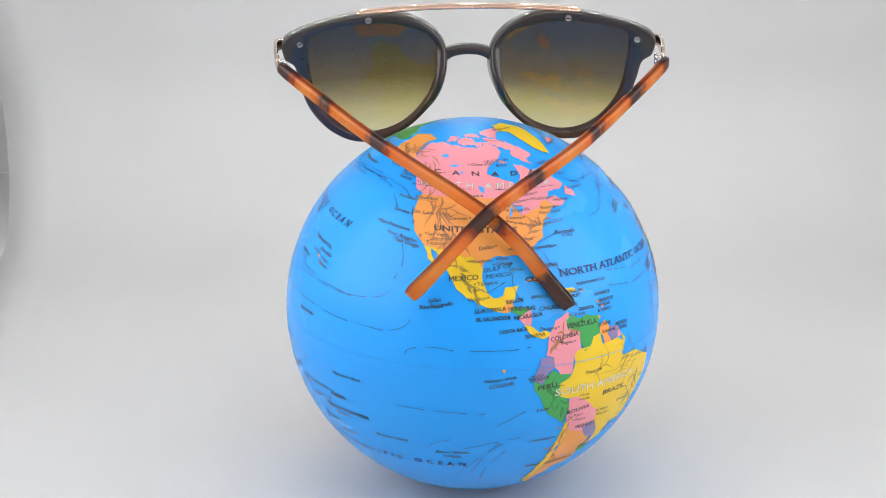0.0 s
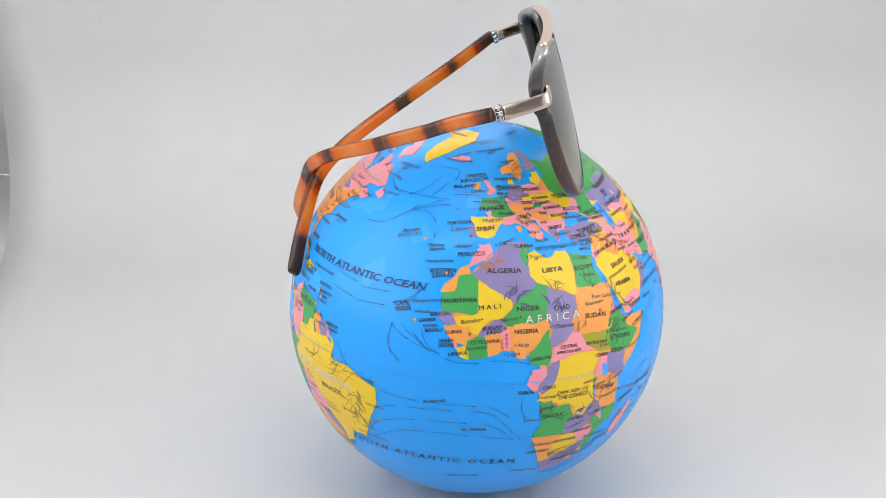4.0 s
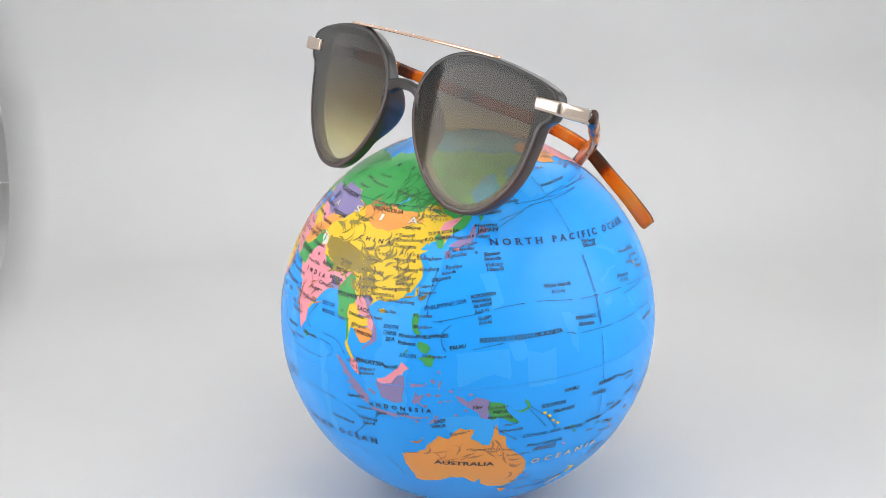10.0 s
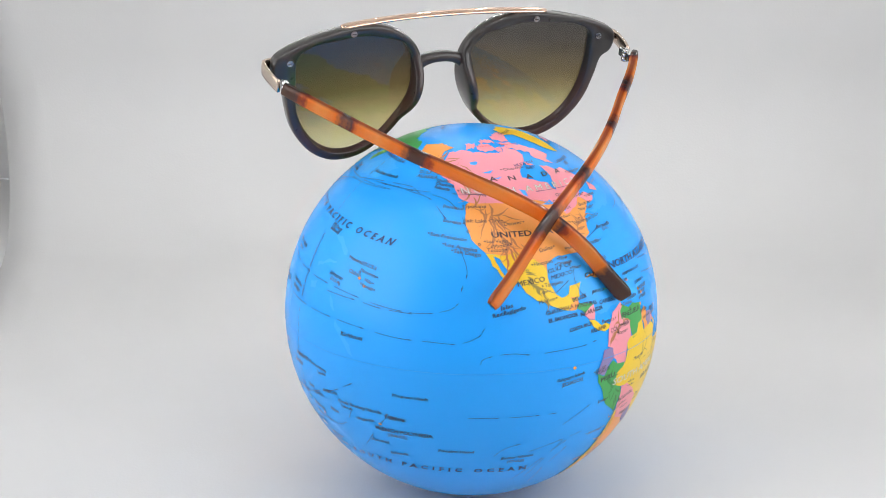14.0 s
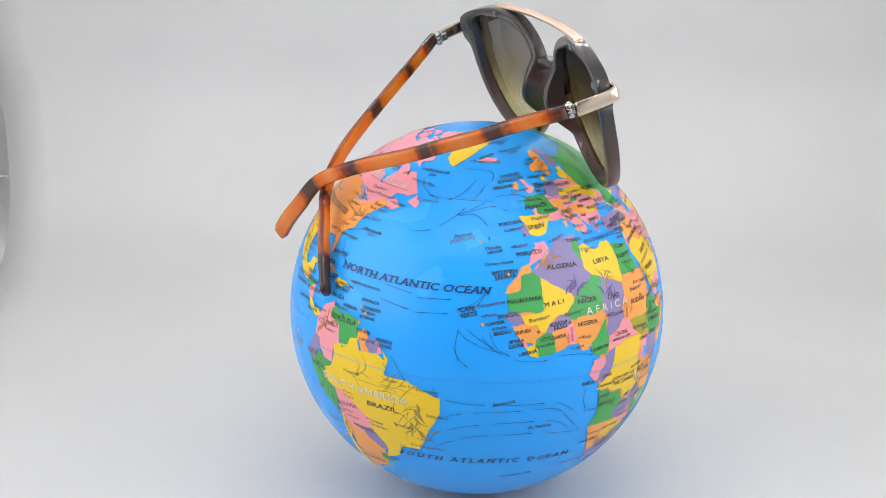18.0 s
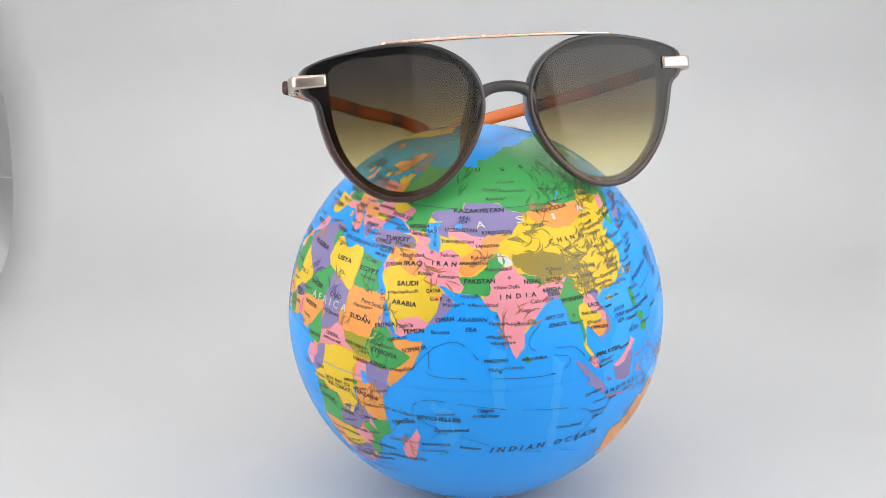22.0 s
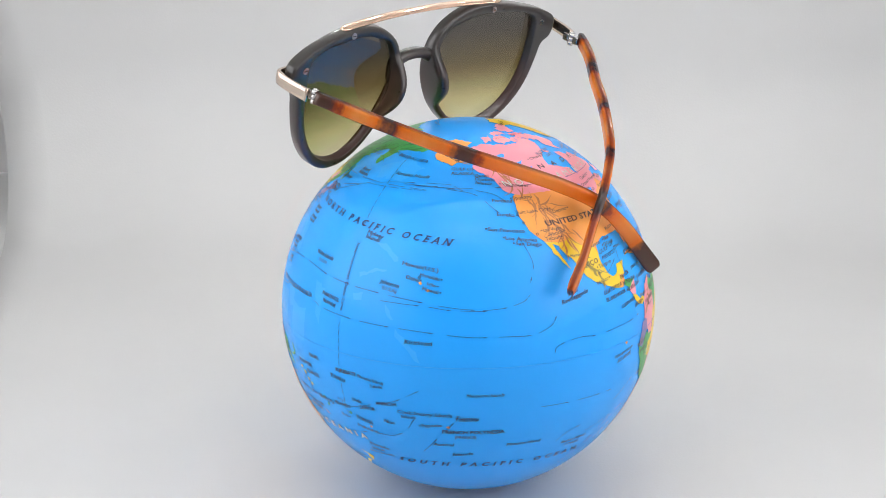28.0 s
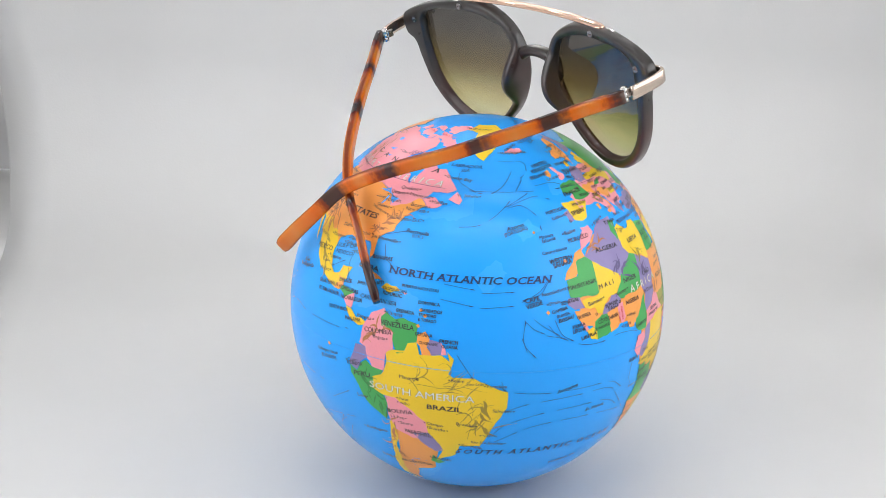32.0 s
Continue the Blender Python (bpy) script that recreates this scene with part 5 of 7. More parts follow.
def strip(points, width, level):
    """A thin ribbon of ink through points of longitude and latitude."""
    verts, faces = [], []
    for i, p in enumerate(points):
        a, b = points[max(0, i - 1)], points[min(len(points) - 1, i + 1)]
        cl = math.cos(radians(p[1])) or 0.1
        dx, dy = (b[0] - a[0]) * cl, b[1] - a[1]
        n = math.hypot(dx, dy) or 1
        w = width(i / max(1, len(points) - 1)) if callable(width) else width
        ox, oy = -dy / n * w / cl, dx / n * w
        verts += [on_globe(p[0] + ox, p[1] + oy, level), on_globe(p[0] - ox, p[1] - oy, level)]
        if i:
            k = 2 * i
            faces.append((k - 2, k - 1, k + 1, k))
    return verts, faces


def inked(name, pieces, ink, label):
    verts, faces = [], []
    for v, f in pieces:
        k = len(verts)
        verts += v
        faces += [tuple(i + k for i in q) for q in f]
    me = bpy.data.meshes.new(name)
    me.from_pydata(verts, [], faces)
    me.materials.append(INK[ink])
    ob = new(name, me)
    ob.parent = globe
    return tagged(ob, label)


def current(*flat):
    """A dashed ocean current with a small arrow head at the end of each dash."""
    raw = [(flat[i], flat[i + 1], 0) for i in range(0, len(flat), 2)]
    length = sum(math.hypot((b[0] - a[0]) * math.cos(radians(a[1])), b[1] - a[1]) for a, b in zip(raw, raw[1:]))
    pts = spline(raw, max(6, int(length * 1.6)))
    pieces, dash = [], 18
    for k in range(0, len(pts) - 2, dash):
        run = pts[k:k + dash - 4]
        if len(run) < 3:
            continue
        pieces.append(strip(run, 0.065, TEXT_LEVEL))
        tip = run[-1] + (run[-1] - run[-2]).normalized() * 0.5
        pieces.append(strip([run[-2], run[-1], tip], lambda f: 0.15 * (1 - f) + 0.02, TEXT_LEVEL))
    inked("current_line", pieces, "navy", "thin dashed ocean current line")["kind"] = "stuff"


def ring(lon, lat, size, ink):
    """A town's small round mark."""
    n = 14
    cl = math.cos(radians(lat))
    verts, faces = [], []
    for k in range(n):
        c, s = math.cos(2 * math.pi * k / n), math.sin(2 * math.pi * k / n)
        for r in (size, size * 0.55):
            verts.append(on_globe(lon + c * r / cl, lat + s * r, TEXT_LEVEL))
    for k in range(n):
        a, b = 2 * k, 2 * ((k + 1) % n)
        faces.append((a, b, b + 1, a + 1))
    return verts, faces


def ridges(count, lon0, lat0, lon1, lat1, spread, length, ink, wide=0.5, lean=None):
    """Printed relief: short wavering strokes that taper, scattered along a line."""
    pieces = []
    base = math.atan2(lat1 - lat0, lon1 - lon0) if lean is None else radians(lean)
    for k in range(count):
        f = (k + random.random()) / count
        x = lon0 + (lon1 - lon0) * f + random.gauss(0, spread)
        y = lat0 + (lat1 - lat0) * f + random.gauss(0, spread * 0.7)
        a = base + random.gauss(0, 0.45)
        bend = random.gauss(0, 0.22)
        pts = []
        for q in range(7):
            pts.append((x, y))
            x += math.cos(a) * length / 6 / max(0.3, math.cos(radians(y)))
            y += math.sin(a) * length / 6
            a += bend + random.gauss(0, 0.25)
        w = wide * random.uniform(0.5, 1.2)
        pieces.append(strip(pts, lambda f, w=w: w * (0.12 + math.sin(math.pi * min(1, f + 0.12)) ** 2 * 0.5), TEXT_LEVEL - 0.000015))
    inked("relief_mark", pieces, ink, f"printed {ink} mountain relief strokes")["kind"] = "stuff"


random.seed(11)
for k in range(7):
    ridges(9, 80 + k * 0.8, 38 - k * 1.6, 101 + k * 0.5, 36.5 - k * 1.4, 0.8, 5, "brown" if k < 2 else "shade", 0.6)
ridges(38, 100, 36, 104, 25, 1.9, 4.5, "shade", 0.7, -75)
ridges(16, 84, 31, 98, 33, 1.6, 4, "shade", 0.5, 10)
ridges(34, 107, 39, 117, 25, 3.0, 3.6, "shade", 0.7, 30)
ridges(16, 76, 41, 94, 45, 1.2, 4, "shade", 0.7, 8)
ridges(18, 112, 45, 126, 51, 1.6, 4, "shade", 0.4, 50)
ridges(30, 108, 52, 136, 53, 1.8, 5, "dark_green", 0.55, 40)
ridges(24, 100, 60, 140, 64, 2.4, 5, "dark_green", 0.55, 70)
ridges(34, 96, 53, 138, 58, 3.0, 5, "dark_green", 0.6, 55)
ridges(16, 140, 62, 170, 66, 2.0, 5, "dark_green", 0.6, 20)
ridges(8, 58, 54, 60, 66, 0.8, 5, "dark_green", 0.5, 80)
ridges(10, 88, 50, 98, 51, 1.0, 4, "rust", 0.5)
ridges(12, 46, 37, 57, 29, 1.2, 5, "rust", 0.45)
ridges(9, 64, 34, 72, 37, 0.8, 4, "rust", 0.45)
ridges(9, 76, 12, 74, 20, 0.6, 4, "rust", 0.35)
ridges(6, 82, 17, 78, 23, 0.8, 4, "rust", 0.35, 20)
ridges(7, 36, 38, 43, 39, 0.6, 3.5, "shade", 0.45)
ridges(12, 38, 26, 44, 16, 0.8, 4, "shade", 0.4)
ridges(7, 3, 25, 8, 23, 1.2, 5, "dark_purple", 0.8, 60)
ridges(5, 17, 26, 20, 24, 1.0, 5, "shade", 0.5, 70)
ridges(5, 16, 21, 20, 19, 1.0, 5, "dark_purple", 0.7, 60)
ridges(6, 30, 27, 33, 24, 0.8, 4, "dark_green", 0.4, 80)
ridges(6, 24, 13, 26, 14, 0.8, 4, "rust", 0.5, 70)
ridges(14, 36, 13, 40, 6, 1.2, 4, "dark_green", 0.55, 70)
ridges(7, -8, 31, 0, 34, 0.7, 4, "rust", 0.45)
ridges(9, 14, -10, 20, -14, 1.6, 4, "dark_green", 0.45, 70)
ridges(8, 28, -4, 31, -10, 0.6, 4, "shade", 0.4)
ridges(9, 34, -8, 37, -4, 0.9, 4, "rust", 0.45, 60)
ridges(9, 24, -12, 31, -13, 1.0, 4, "dark_purple", 0.5, 30)
ridges(12, 20, -32, 30, -28, 0.9, 4, "dark_purple", 0.45)
ridges(7, 46, -16, 47, -23, 0.4, 3.5, "rust", 0.4)
ridges(34, -118, 48, -107, 34, 2.0, 6, "rust", 0.5, -75)
ridges(12, -84, 35, -75, 41, 1.0, 4, "rust", 0.5)
ridges(12, -152, 62, -140, 66, 1.6, 5, "rust", 0.55, 20)
ridges(16, -132, 63, -120, 52, 1.6, 6, "rust", 0.4, -60)
ridges(14, -105, 28, -98, 20, 0.6, 3.2, "shade", 0.55, -50)
ridges(12, -77, 4, -73, 9, 0.8, 4, "rust", 0.5)
ridges(18, -79, -5, -70, -16, 0.8, 4, "dark_green", 0.5)
ridges(14, -68, -18, -70, -34, 0.7, 4, "rust", 0.5)
ridges(14, -48, -8, -44, -22, 3.0, 8, "shade", 0.28, 60)
ridges(16, -66, -3, -48, -5, 2.5, 8, "shade", 0.22, 10)
ridges(9, -41, -8, -43, -19, 0.7, 5, "brown", 1.0, -75)
ridges(10, 142, -16, 150, -34, 1.0, 4.5, "rust", 0.6)
ridges(16, 118, -24, 138, -22, 2.6, 5, "rust", 0.55, 15)
ridges(6, 11, 60, 16, 66, 0.7, 4, "rust", 0.5)
ridges(6, 7, 46, 14, 47, 0.4, 3, "shade", 0.4)

for x, y in (
    (-6.5, 36.5), (-9, 41), (-3.5, 43), (13.5, 34.2), (31.5, 32.6), (32, 24.5), (33, 17.5), (2.4, 15.6), (-7.5, 14), (38.8, 10.4), (13.6, -9.6), (12.6, 44.4), (2.6, 50.6),
    (44.6, 35.4), (51.6, 38), (67, 26.4), (77.5, 31), (73, 20.6), (79, 18.6), (88.6, 24.4), (80, 8.4), (73.6, 5.2), (58.8, 25), (91.4, 31), (116.6, 42.4), (106, 23), (121, 17),
    (104.2, 1.8), (106.9, -7.2), (101, 15), (96.4, 18.4), (139.8, 37.6), (147.6, -10), (-99.2, 21.8), (-67, 11.8), (-74, 6.6), (-77, -13.6), (-60, -3.8), (-48, -17.6), (-77, 41),
    (-118.6, 36.2), (-122.6, 40), (-157.8, 24.8)):
    inked("town_mark", [ring(x, y, 0.42, "black")], "black", "small black ring marking a town")
word("International Date Line", 178.0, 22.0, 24.0, 1.25, "navy", -91, 0.008, note="small vertical print")
word("CASPIAN SEA", 51.6, 43.2, 8.6, 1.05, "navy", -82, 0.004, 0.2, note="slanted dark sea name")
word("RED SEA", 38.6, 22.4, 9.5, 1.15, "navy", -66, 0.004, 0.2, note="slanted dark sea name")
inked("date_line", [strip([(177.4, 64 - k * 2.3 - q * 0.5) for q in range(4)], 0.08, TEXT_LEVEL) for k in range(37) if not 12 <= k <= 23], "navy", "thin dashed date line")["kind"] = "stuff"
country_name("ALGERIA", 2.5, 31.4, 11.8)
country_name("LIBYA", 18.6, 30.9, 7.6)
country_name("EGYPT", 30.5, 30.1, 8.1, -4)
country_name("MAURITANIA", -11.2, 22.9, 11.9, 6)
country_name("MALI", -2.0, 21.5, 7.1, 6)
country_name("NIGER", 9.4, 20.9, 8.1)
country_name("CHAD", 19.8, 20.3, 6.1)
country_name("SUDAN", 31.1, 16.5, 8.9, -5)
country_name("NIGERIA", 8.6, 14.7, 8.3)
country_name("TUNISIA", 9.9, 38.2, 6.6)
country_name("MOROCCO", -8.2, 35.9, 9.0, 6)
country_name("ETHIOPIA", 40.4, 8.5, 10.1, -7)
country_name("DEM. REP. OF", 23.3, -4.2, 12.4)
country_name("THE CONGO", 23.3, -5.8, 11.4)
country_name("CENTRAL", 21.4, 9.3, 6.8)
country_name("AFRICAN REP.", 21.4, 7.8, 9.8)
country_name("CAMEROON", 12.3, 6.8, 7.7, 5)
country_name("ANGOLA", 17.5, -11.4, 8.1)
country_name("GABON", 8.8, -3.0, 5.6)
country_name("KENYA", 38.7, 4.8, 6.3, -8)
country_name("ZAMBIA", 25.6, -13.9, 6.6)
country_name("NAMIBIA", 15.6, -25.1, 8.1, 4)
country_name("BOTSWANA", 24.2, -21.9, 8.7)
country_name("LIBERIA", -10.5, 8.4, 6.6, 10)
country_name("SIERRA", -13.9, 11.8, 5.3, 7)
country_name("LEONE", -13.8, 10.5, 5.2, 8)
country_name("CÔTE", -5.4, 11.8, 4.1, 9)
country_name("D'IVOIRE", -5.5, 10.1, 6.3, 9)
country_name("GHANA", -1.3, 12.2, 5.4, 6)
country_name("BURKINA", -1.1, 15.9, 6.5, 9)
country_name("FASO", -0.7, 14.8, 4.9, 10)
country_name("GUINEA", -12.0, 14.3, 5.7, 9)
country_name("GAMBIA", -19.8, 16.8, 6.0, 11)
country_name("SENEGAL", -16.2, 18.9, 7.1, 8)
country_name("GUINEA-", -18.7, 15.4, 5.3, 9)
country_name("BISSAU", -17.8, 14.2, 5.9, 10)
country_name("CAPE", -28.1, 20.3, 5.1, 11)
country_name("VERDE", -27.6, 18.8, 6.0, 14)
country_name("WESTERN", -17.2, 30.6, 8.9, 7)
country_name("SAHARA", -16.8, 29.4, 7.4, 9)
country_name("PORTUGAL", -13.6, 44.9, 8.4, 10)
country_name("SPAIN", -3.8, 43.5, 6.0, 8)
country_name("FRANCE", -1.0, 49.8, 8.4, 7)
country_name("GERMANY", 8.2, 56.6, 8.4, 6)
country_name("UNITED", -9.2, 61.2, 7.2, 11)
country_name("KINGDOM", -9.7, 59.4, 9.3, 12)
country_name("IRELAND", -14.2, 56.9, 7.5, 12)
country_name("DENMARK", 7.3, 60.0, 7.4)
country_name("POLAND", 19.8, 55.7, 6.3)
country_name("ITALY", 12.5, 47.0, 4.8)
country_name("TANZANIA", 34.2, -5.4, 10.1, -6)
country_name("SOUTH SUDAN", 30.6, 8.8, 9.2, -5)
country_name("UGANDA", 32.6, 4.8, 6.0, -6)
country_name("CONGO", 15.6, -2.0, 4.8)
country_name("ZIMBABWE", 28.7, -19.2, 7.3)
country_name("SYRIAN", 40.0, 39.1, 5.7, -7)
country_name("MALTA", 17.1, 39.4, 4.6)
country_name("CYPRUS", 32.1, 39.0, 6.6)
country_name("LEBANON", 34.4, 37.4, 6.3, -4)
country_name("ISRAEL", 33.1, 35.1, 5.0, -4)
country_name("GREECE", 23.7, 42.8, 5.6)
country_name("ROMANIA", 26.1, 48.9, 6.9)
country_name("UKRAINE", 33.3, 52.4, 6.9, -6)
country_name("SOUTH", 22.7, -27.5, 6.7)
country_name("AFRICA", 25.4, -30.6, 7.2)
country_name("MOZAMBIQUE", 36.4, -23.1, 11.3, -4)
continent_name("AFRICA", 16.9, 17.9, 19.8)
sea_name("BLACK SEA", 35.6, 47.4, 8.2, -7)
sea_name("MEDITERRANEAN SEA", 22.1, 37.1, 16.0)
town_name("Rabat", -10.8, 38.1, 5.0, 10)
town_name("Lisbon", -13.3, 43.0, 5.7, 10)
town_name("Madrid", -1.4, 46.0, 5.8, 6)
town_name("Tripoli", 14.1, 35.0, 5.6)
town_name("Cairo", 30.3, 33.0, 4.8, -4)
town_name("Aswan", 31.4, 28.0, 5.4, -5)
town_name("Port Sudan", 34.8, 21.3, 9.4, -6)
town_name("Khartoum", 31.0, 20.0, 6.9)
town_name("Bamako", -7.4, 17.6, 6.3, 10)
town_name("Niamey", 3.7, 18.2, 6.1, 8)
town_name("Nouakchott", -21.0, 22.0, 9.2, 10)
town_name("Praia", -21.2, 19.0, 4.0, 11)
town_name("Lagos", 4.8, 8.6, 4.5, 5)
town_name("Abuja", 7.6, 11.0, 4.1)
town_name("Addis Ababa", 39.3, 10.6, 9.2, -5)
town_name("Luanda", 15.6, -8.5, 5.2, 5)
town_name("Lobito", 11.1, -12.2, 4.7)
town_name("Rome", 13.0, 45.2, 4.3)
town_name("Paris", -1.1, 52.2, 4.8, 7)
town_name("London", -7.0, 55.5, 5.3, 9)
town_name("Athens", 25.4, 40.7, 5.6)
town_name("Istanbul", 32.9, 45.0, 7.4, -6)
town_name("Kinshasa", 15.1, -4.9, 6.8)
island_name("Azores", -31.7, 40.8, 6.4, 17)
town_name("(PORTUGAL)", -31.6, 39.4, 8.6, 18)
island_name("Madeira", -20.8, 37.6, 5.3, 9)
island_name("Islands", -20.1, 36.5, 5.2, 10)
island_name("Canary Islands", -18.8, 33.2, 9.7, 7)
island_name("Ascencion", -16.8, -6.3, 8.0, 13)
island_name("St. Helena", -5.3, -14.9, 8.4, 4)
island_name("Tristan da", -8.7, -36.6, 11.7, 11)
town_name("Dar es Salaam", 44.3, -8.4, 12.1, -8)
country_name("KAZAKHSTAN", 68.4, 51.0, 16.8)
country_name("UZBEKISTAN", 61.2, 44.9, 10.6)
country_name("KYRGYZSTAN", 75.0, 44.1, 10.0)
country_name("TURKMENISTAN", 60.2, 41.4, 10.9)
country_name("TAJIKISTAN", 71.0, 40.2, 8.0)
country_name("AFGHANISTAN", 66.1, 35.3, 9.5)
country_name("IRAN", 56.4, 35.0, 8.2)
country_name("IRAQ", 45.8, 34.3, 6.5, 6)
country_name("PAKISTAN", 68.1, 30.4, 10.2)
country_name("INDIA", 79.8, 25.9, 12.4)
country_name("NEPAL", 84.9, 29.4, 6.1, -5)
country_name("BHUTAN", 92.2, 29.2, 5.6, -6)
country_name("BANGLA-", 91.0, 26.5, 7.0)
country_name("DESH", 91.1, 25.3, 4.3)
country_name("MYANMAR", 97.2, 22.9, 9.0)
country_name("LAOS", 104.0, 19.9, 4.7, -9)
country_name("THAILAND", 101.8, 18.0, 6.6, -7)
country_name("CAMBODIA", 104.9, 13.4, 7.7, -8)
country_name("MONGOLIA", 101.6, 49.3, 12.4)
country_name("CHINA", 101.4, 39.6, 13.8)
country_name("MALAYSIA", 107.6, 5.7, 11.2)
country_name("INDONESIA", 116.3, -7.0, 21.8)
country_name("SRI LANKA", 83.6, 8.4, 8.0)
country_name("MALDIVES", 72.4, 8.6, 7.9)
country_name("QATAR", 53.8, 27.4, 4.9, 7)
country_name("OMAN", 57.9, 19.8, 6.2, 8)
country_name("U.A.E", 54.9, 25.2, 4.1, 7)
country_name("DJIBOUTI", 44.1, 13.2, 6.9, 15)
country_name("ERITREA", 39.9, 16.4, 7.6, 14)
country_name("KUWAIT", 50.7, 31.8, 5.2)
country_name("JORDAN", 38.9, 33.3, 6.0, 12)
country_name("SAUDI", 45.2, 28.6, 7.5, 8)
country_name("ARABIA", 45.1, 23.1, 9.0)
country_name("YEMEN", 48.8, 15.9, 7.4, 9)
country_name("SOMALIA", 49.5, 11.0, 8.7, 16)
country_name("SEYCHELLES", 56.2, -9.4, 15.3)
country_name("COMOROS", 45.7, -11.8, 8.9, 13)
country_name("MAURITIUS", 54.9, -18.9, 9.9, 6)
country_name("MADAGASCAR", 44.8, -26.2, 13.7)
country_name("TURKEY", 37.3, 40.5, 9.5, 5)
country_name("GEORGIA", 44.6, 45.2, 7.1, 5)
sea_name("ARABIAN", 65.7, 20.0, 9.7)
sea_name("SEA", 65.4, 17.3, 3.9)
sea_name("BAY OF", 90.2, 19.0, 6.4)
sea_name("BENGAL", 90.8, 16.8, 6.9)
ocean_name("INDIAN OCEAN", 88.6, -20.4, 40.0)
town_name("Omsk", 74.6, 58.2, 5.2)
town_name("Tomsk", 85.1, 60.5, 5.5)
town_name("Novosibirsk", 87.2, 57.1, 8.5, -5)
town_name("Irkutsk", 106.9, 55.6, 7.1, -12)
town_name("Astana", 75.9, 54.9, 6.3)
town_name("Tehran", 57.2, 37.5, 5.3)
town_name("Kerman", 57.6, 31.5, 6.0)
town_name("Baghdad", 45.2, 36.6, 7.5, 7)
town_name("Karachi", 65.7, 26.2, 5.6)
town_name("New Delhi", 76.9, 28.5, 7.6)
town_name("Islamabad", 74.6, 33.6, 8.1)
town_name("Kabulo", 68.0, 37.0, 5.1)
town_name("Mumbai", 72.9, 18.8, 5.2)
town_name("Hyderabad", 80.5, 18.4, 8.4)
town_name("Nagpur", 82.3, 21.9, 5.9)
town_name("Calcutta", 86.5, 24.0, 7.2)
town_name("Ahmadabad", 69.5, 23.9, 8.9)
town_name("Mangalore", 73.7, 15.2, 7.4)
town_name("Bangalore", 74.9, 13.5, 7.2)
town_name("Colombo", 77.8, 6.4, 5.5)
town_name("Male", 71.9, 6.0, 3.8)
town_name("Masqat", 59.8, 23.9, 5.8, 6)
town_name("Medina/Riyadh", 44.6, 26.2, 10.0, 11)
town_name("San'a", 46.5, 17.2, 5.3, 12)
town_name("Lhasa", 93.3, 32.0, 4.6, -5)
town_name("Urumqi", 89.6, 45.5, 6.3, -8)
town_name("Ulan Bator", 101.1, 51.2, 9.7)
island_name("Socotra", 56.6, 16.3, 6.4, 4)
town_name("Mogadishu", 46.3, 4.8, 7.6, 12)
town_name("Victoria", 57.7, -7.8, 5.8, 6)
island_name("Chagos", 69.4, -6.1, 5.6)
island_name("Archipelago", 69.4, -7.8, 9.0)
island_name("Agaleda Island", 59.6, -13.1, 12.1, 5)
town_name("Port Louis", 53.6, -21.4, 7.7, 6)
island_name("Rodrigues", 65.1, -19.4, 7.3, -5)
island_name("Cocos Island", 94.8, -14.8, 10.2, -5)
town_name("Bangkok", 103.5, 15.3, 4.8, -7)
town_name("Yangon", 96.6, 16.4, 4.3)
country_name("JAPAN", 144.8, 44.1, 7.1)
country_name("VIET NAM", 107.9, 18.2, 6.6)
country_name("PHILIPPINES", 126.1, 14.6, 10.9, 5)
country_name("BRUNEI", 114.1, 5.2, 4.8, 7)
sea_name("SOUTH", 113.5, 16.4, 5.4)
sea_name("CHINA", 113.4, 14.7, 4.9)
sea_name("SEA", 113.6, 13.0, 3.5, 4)
town_name("Lanzhou", 101.6, 37.0, 6.6, 5)
town_name("Chengdu", 104.0, 34.1, 6.7)
town_name("Xi'an", 107.9, 36.0, 3.6)
town_name("Chongqing", 105.0, 30.9, 8.0)
town_name("Kunming", 103.3, 28.5, 6.4)
town_name("Yunnan", 103.6, 26.3, 6.8, 4)
town_name("Guangzhou", 109.6, 25.0, 9.0)
town_name("Macau", 110.8, 23.7, 4.7)
town_name("Hong Kong", 116.9, 23.6, 7.7)
town_name("Guangdong", 113.9, 26.9, 10.2, 4)
town_name("Fujian", 116.5, 30.1, 5.5)
town_name("Xiamen", 115.9, 28.5, 5.7)
town_name("Zhejiang", 116.6, 32.5, 8.2)
town_name("Ningbo", 123.6, 32.9, 5.5, 5)
town_name("Shanghai", 123.3, 36.0, 7.3)
town_name("Nanjing", 115.9, 35.2, 6.7, 4)
town_name("Jiangsu", 118.6, 36.9, 7.7)
town_name("Zhengzhou", 114.3, 39.0, 8.0)
town_name("Shandong", 115.6, 40.9, 9.8, 4)
town_name("Tianjin", 113.6, 42.2, 5.5)
town_name("Beijing", 115.6, 44.7, 5.6, 5)
town_name("Jilin", 126.4, 47.7, 4.5, 6)
town_name("Changchun", 123.8, 48.9, 9.6, 5)
town_name("Harbin", 123.4, 50.9, 5.4, 6)
town_name("Taipei", 123.2, 28.2, 4.3, 5)
town_name("Taiwan", 123.1, 26.5, 5.9)
town_name("Luzon", 123.6, 20.2, 5.3)
town_name("Manila", 122.9, 17.1, 5.0)
town_name("Mindanao", 126.2, 9.1, 6.9)
island_name("Palawan", 118.6, 12.4, 6.0)
island_name("Mindoro", 118.8, 14.4, 6.0)
island_name("Hainan Dao", 111.9, 20.5, 6.8)
town_name("Hanoi", 103.9, 23.7, 4.6, 6)
island_name("Sumatra", 101.9, -5.4, 7.0, 7)
island_name("Java", 109.9, -9.4, 4.2, 5)
town_name("Jakarta", 105.2, -8.7, 5.2, 4)
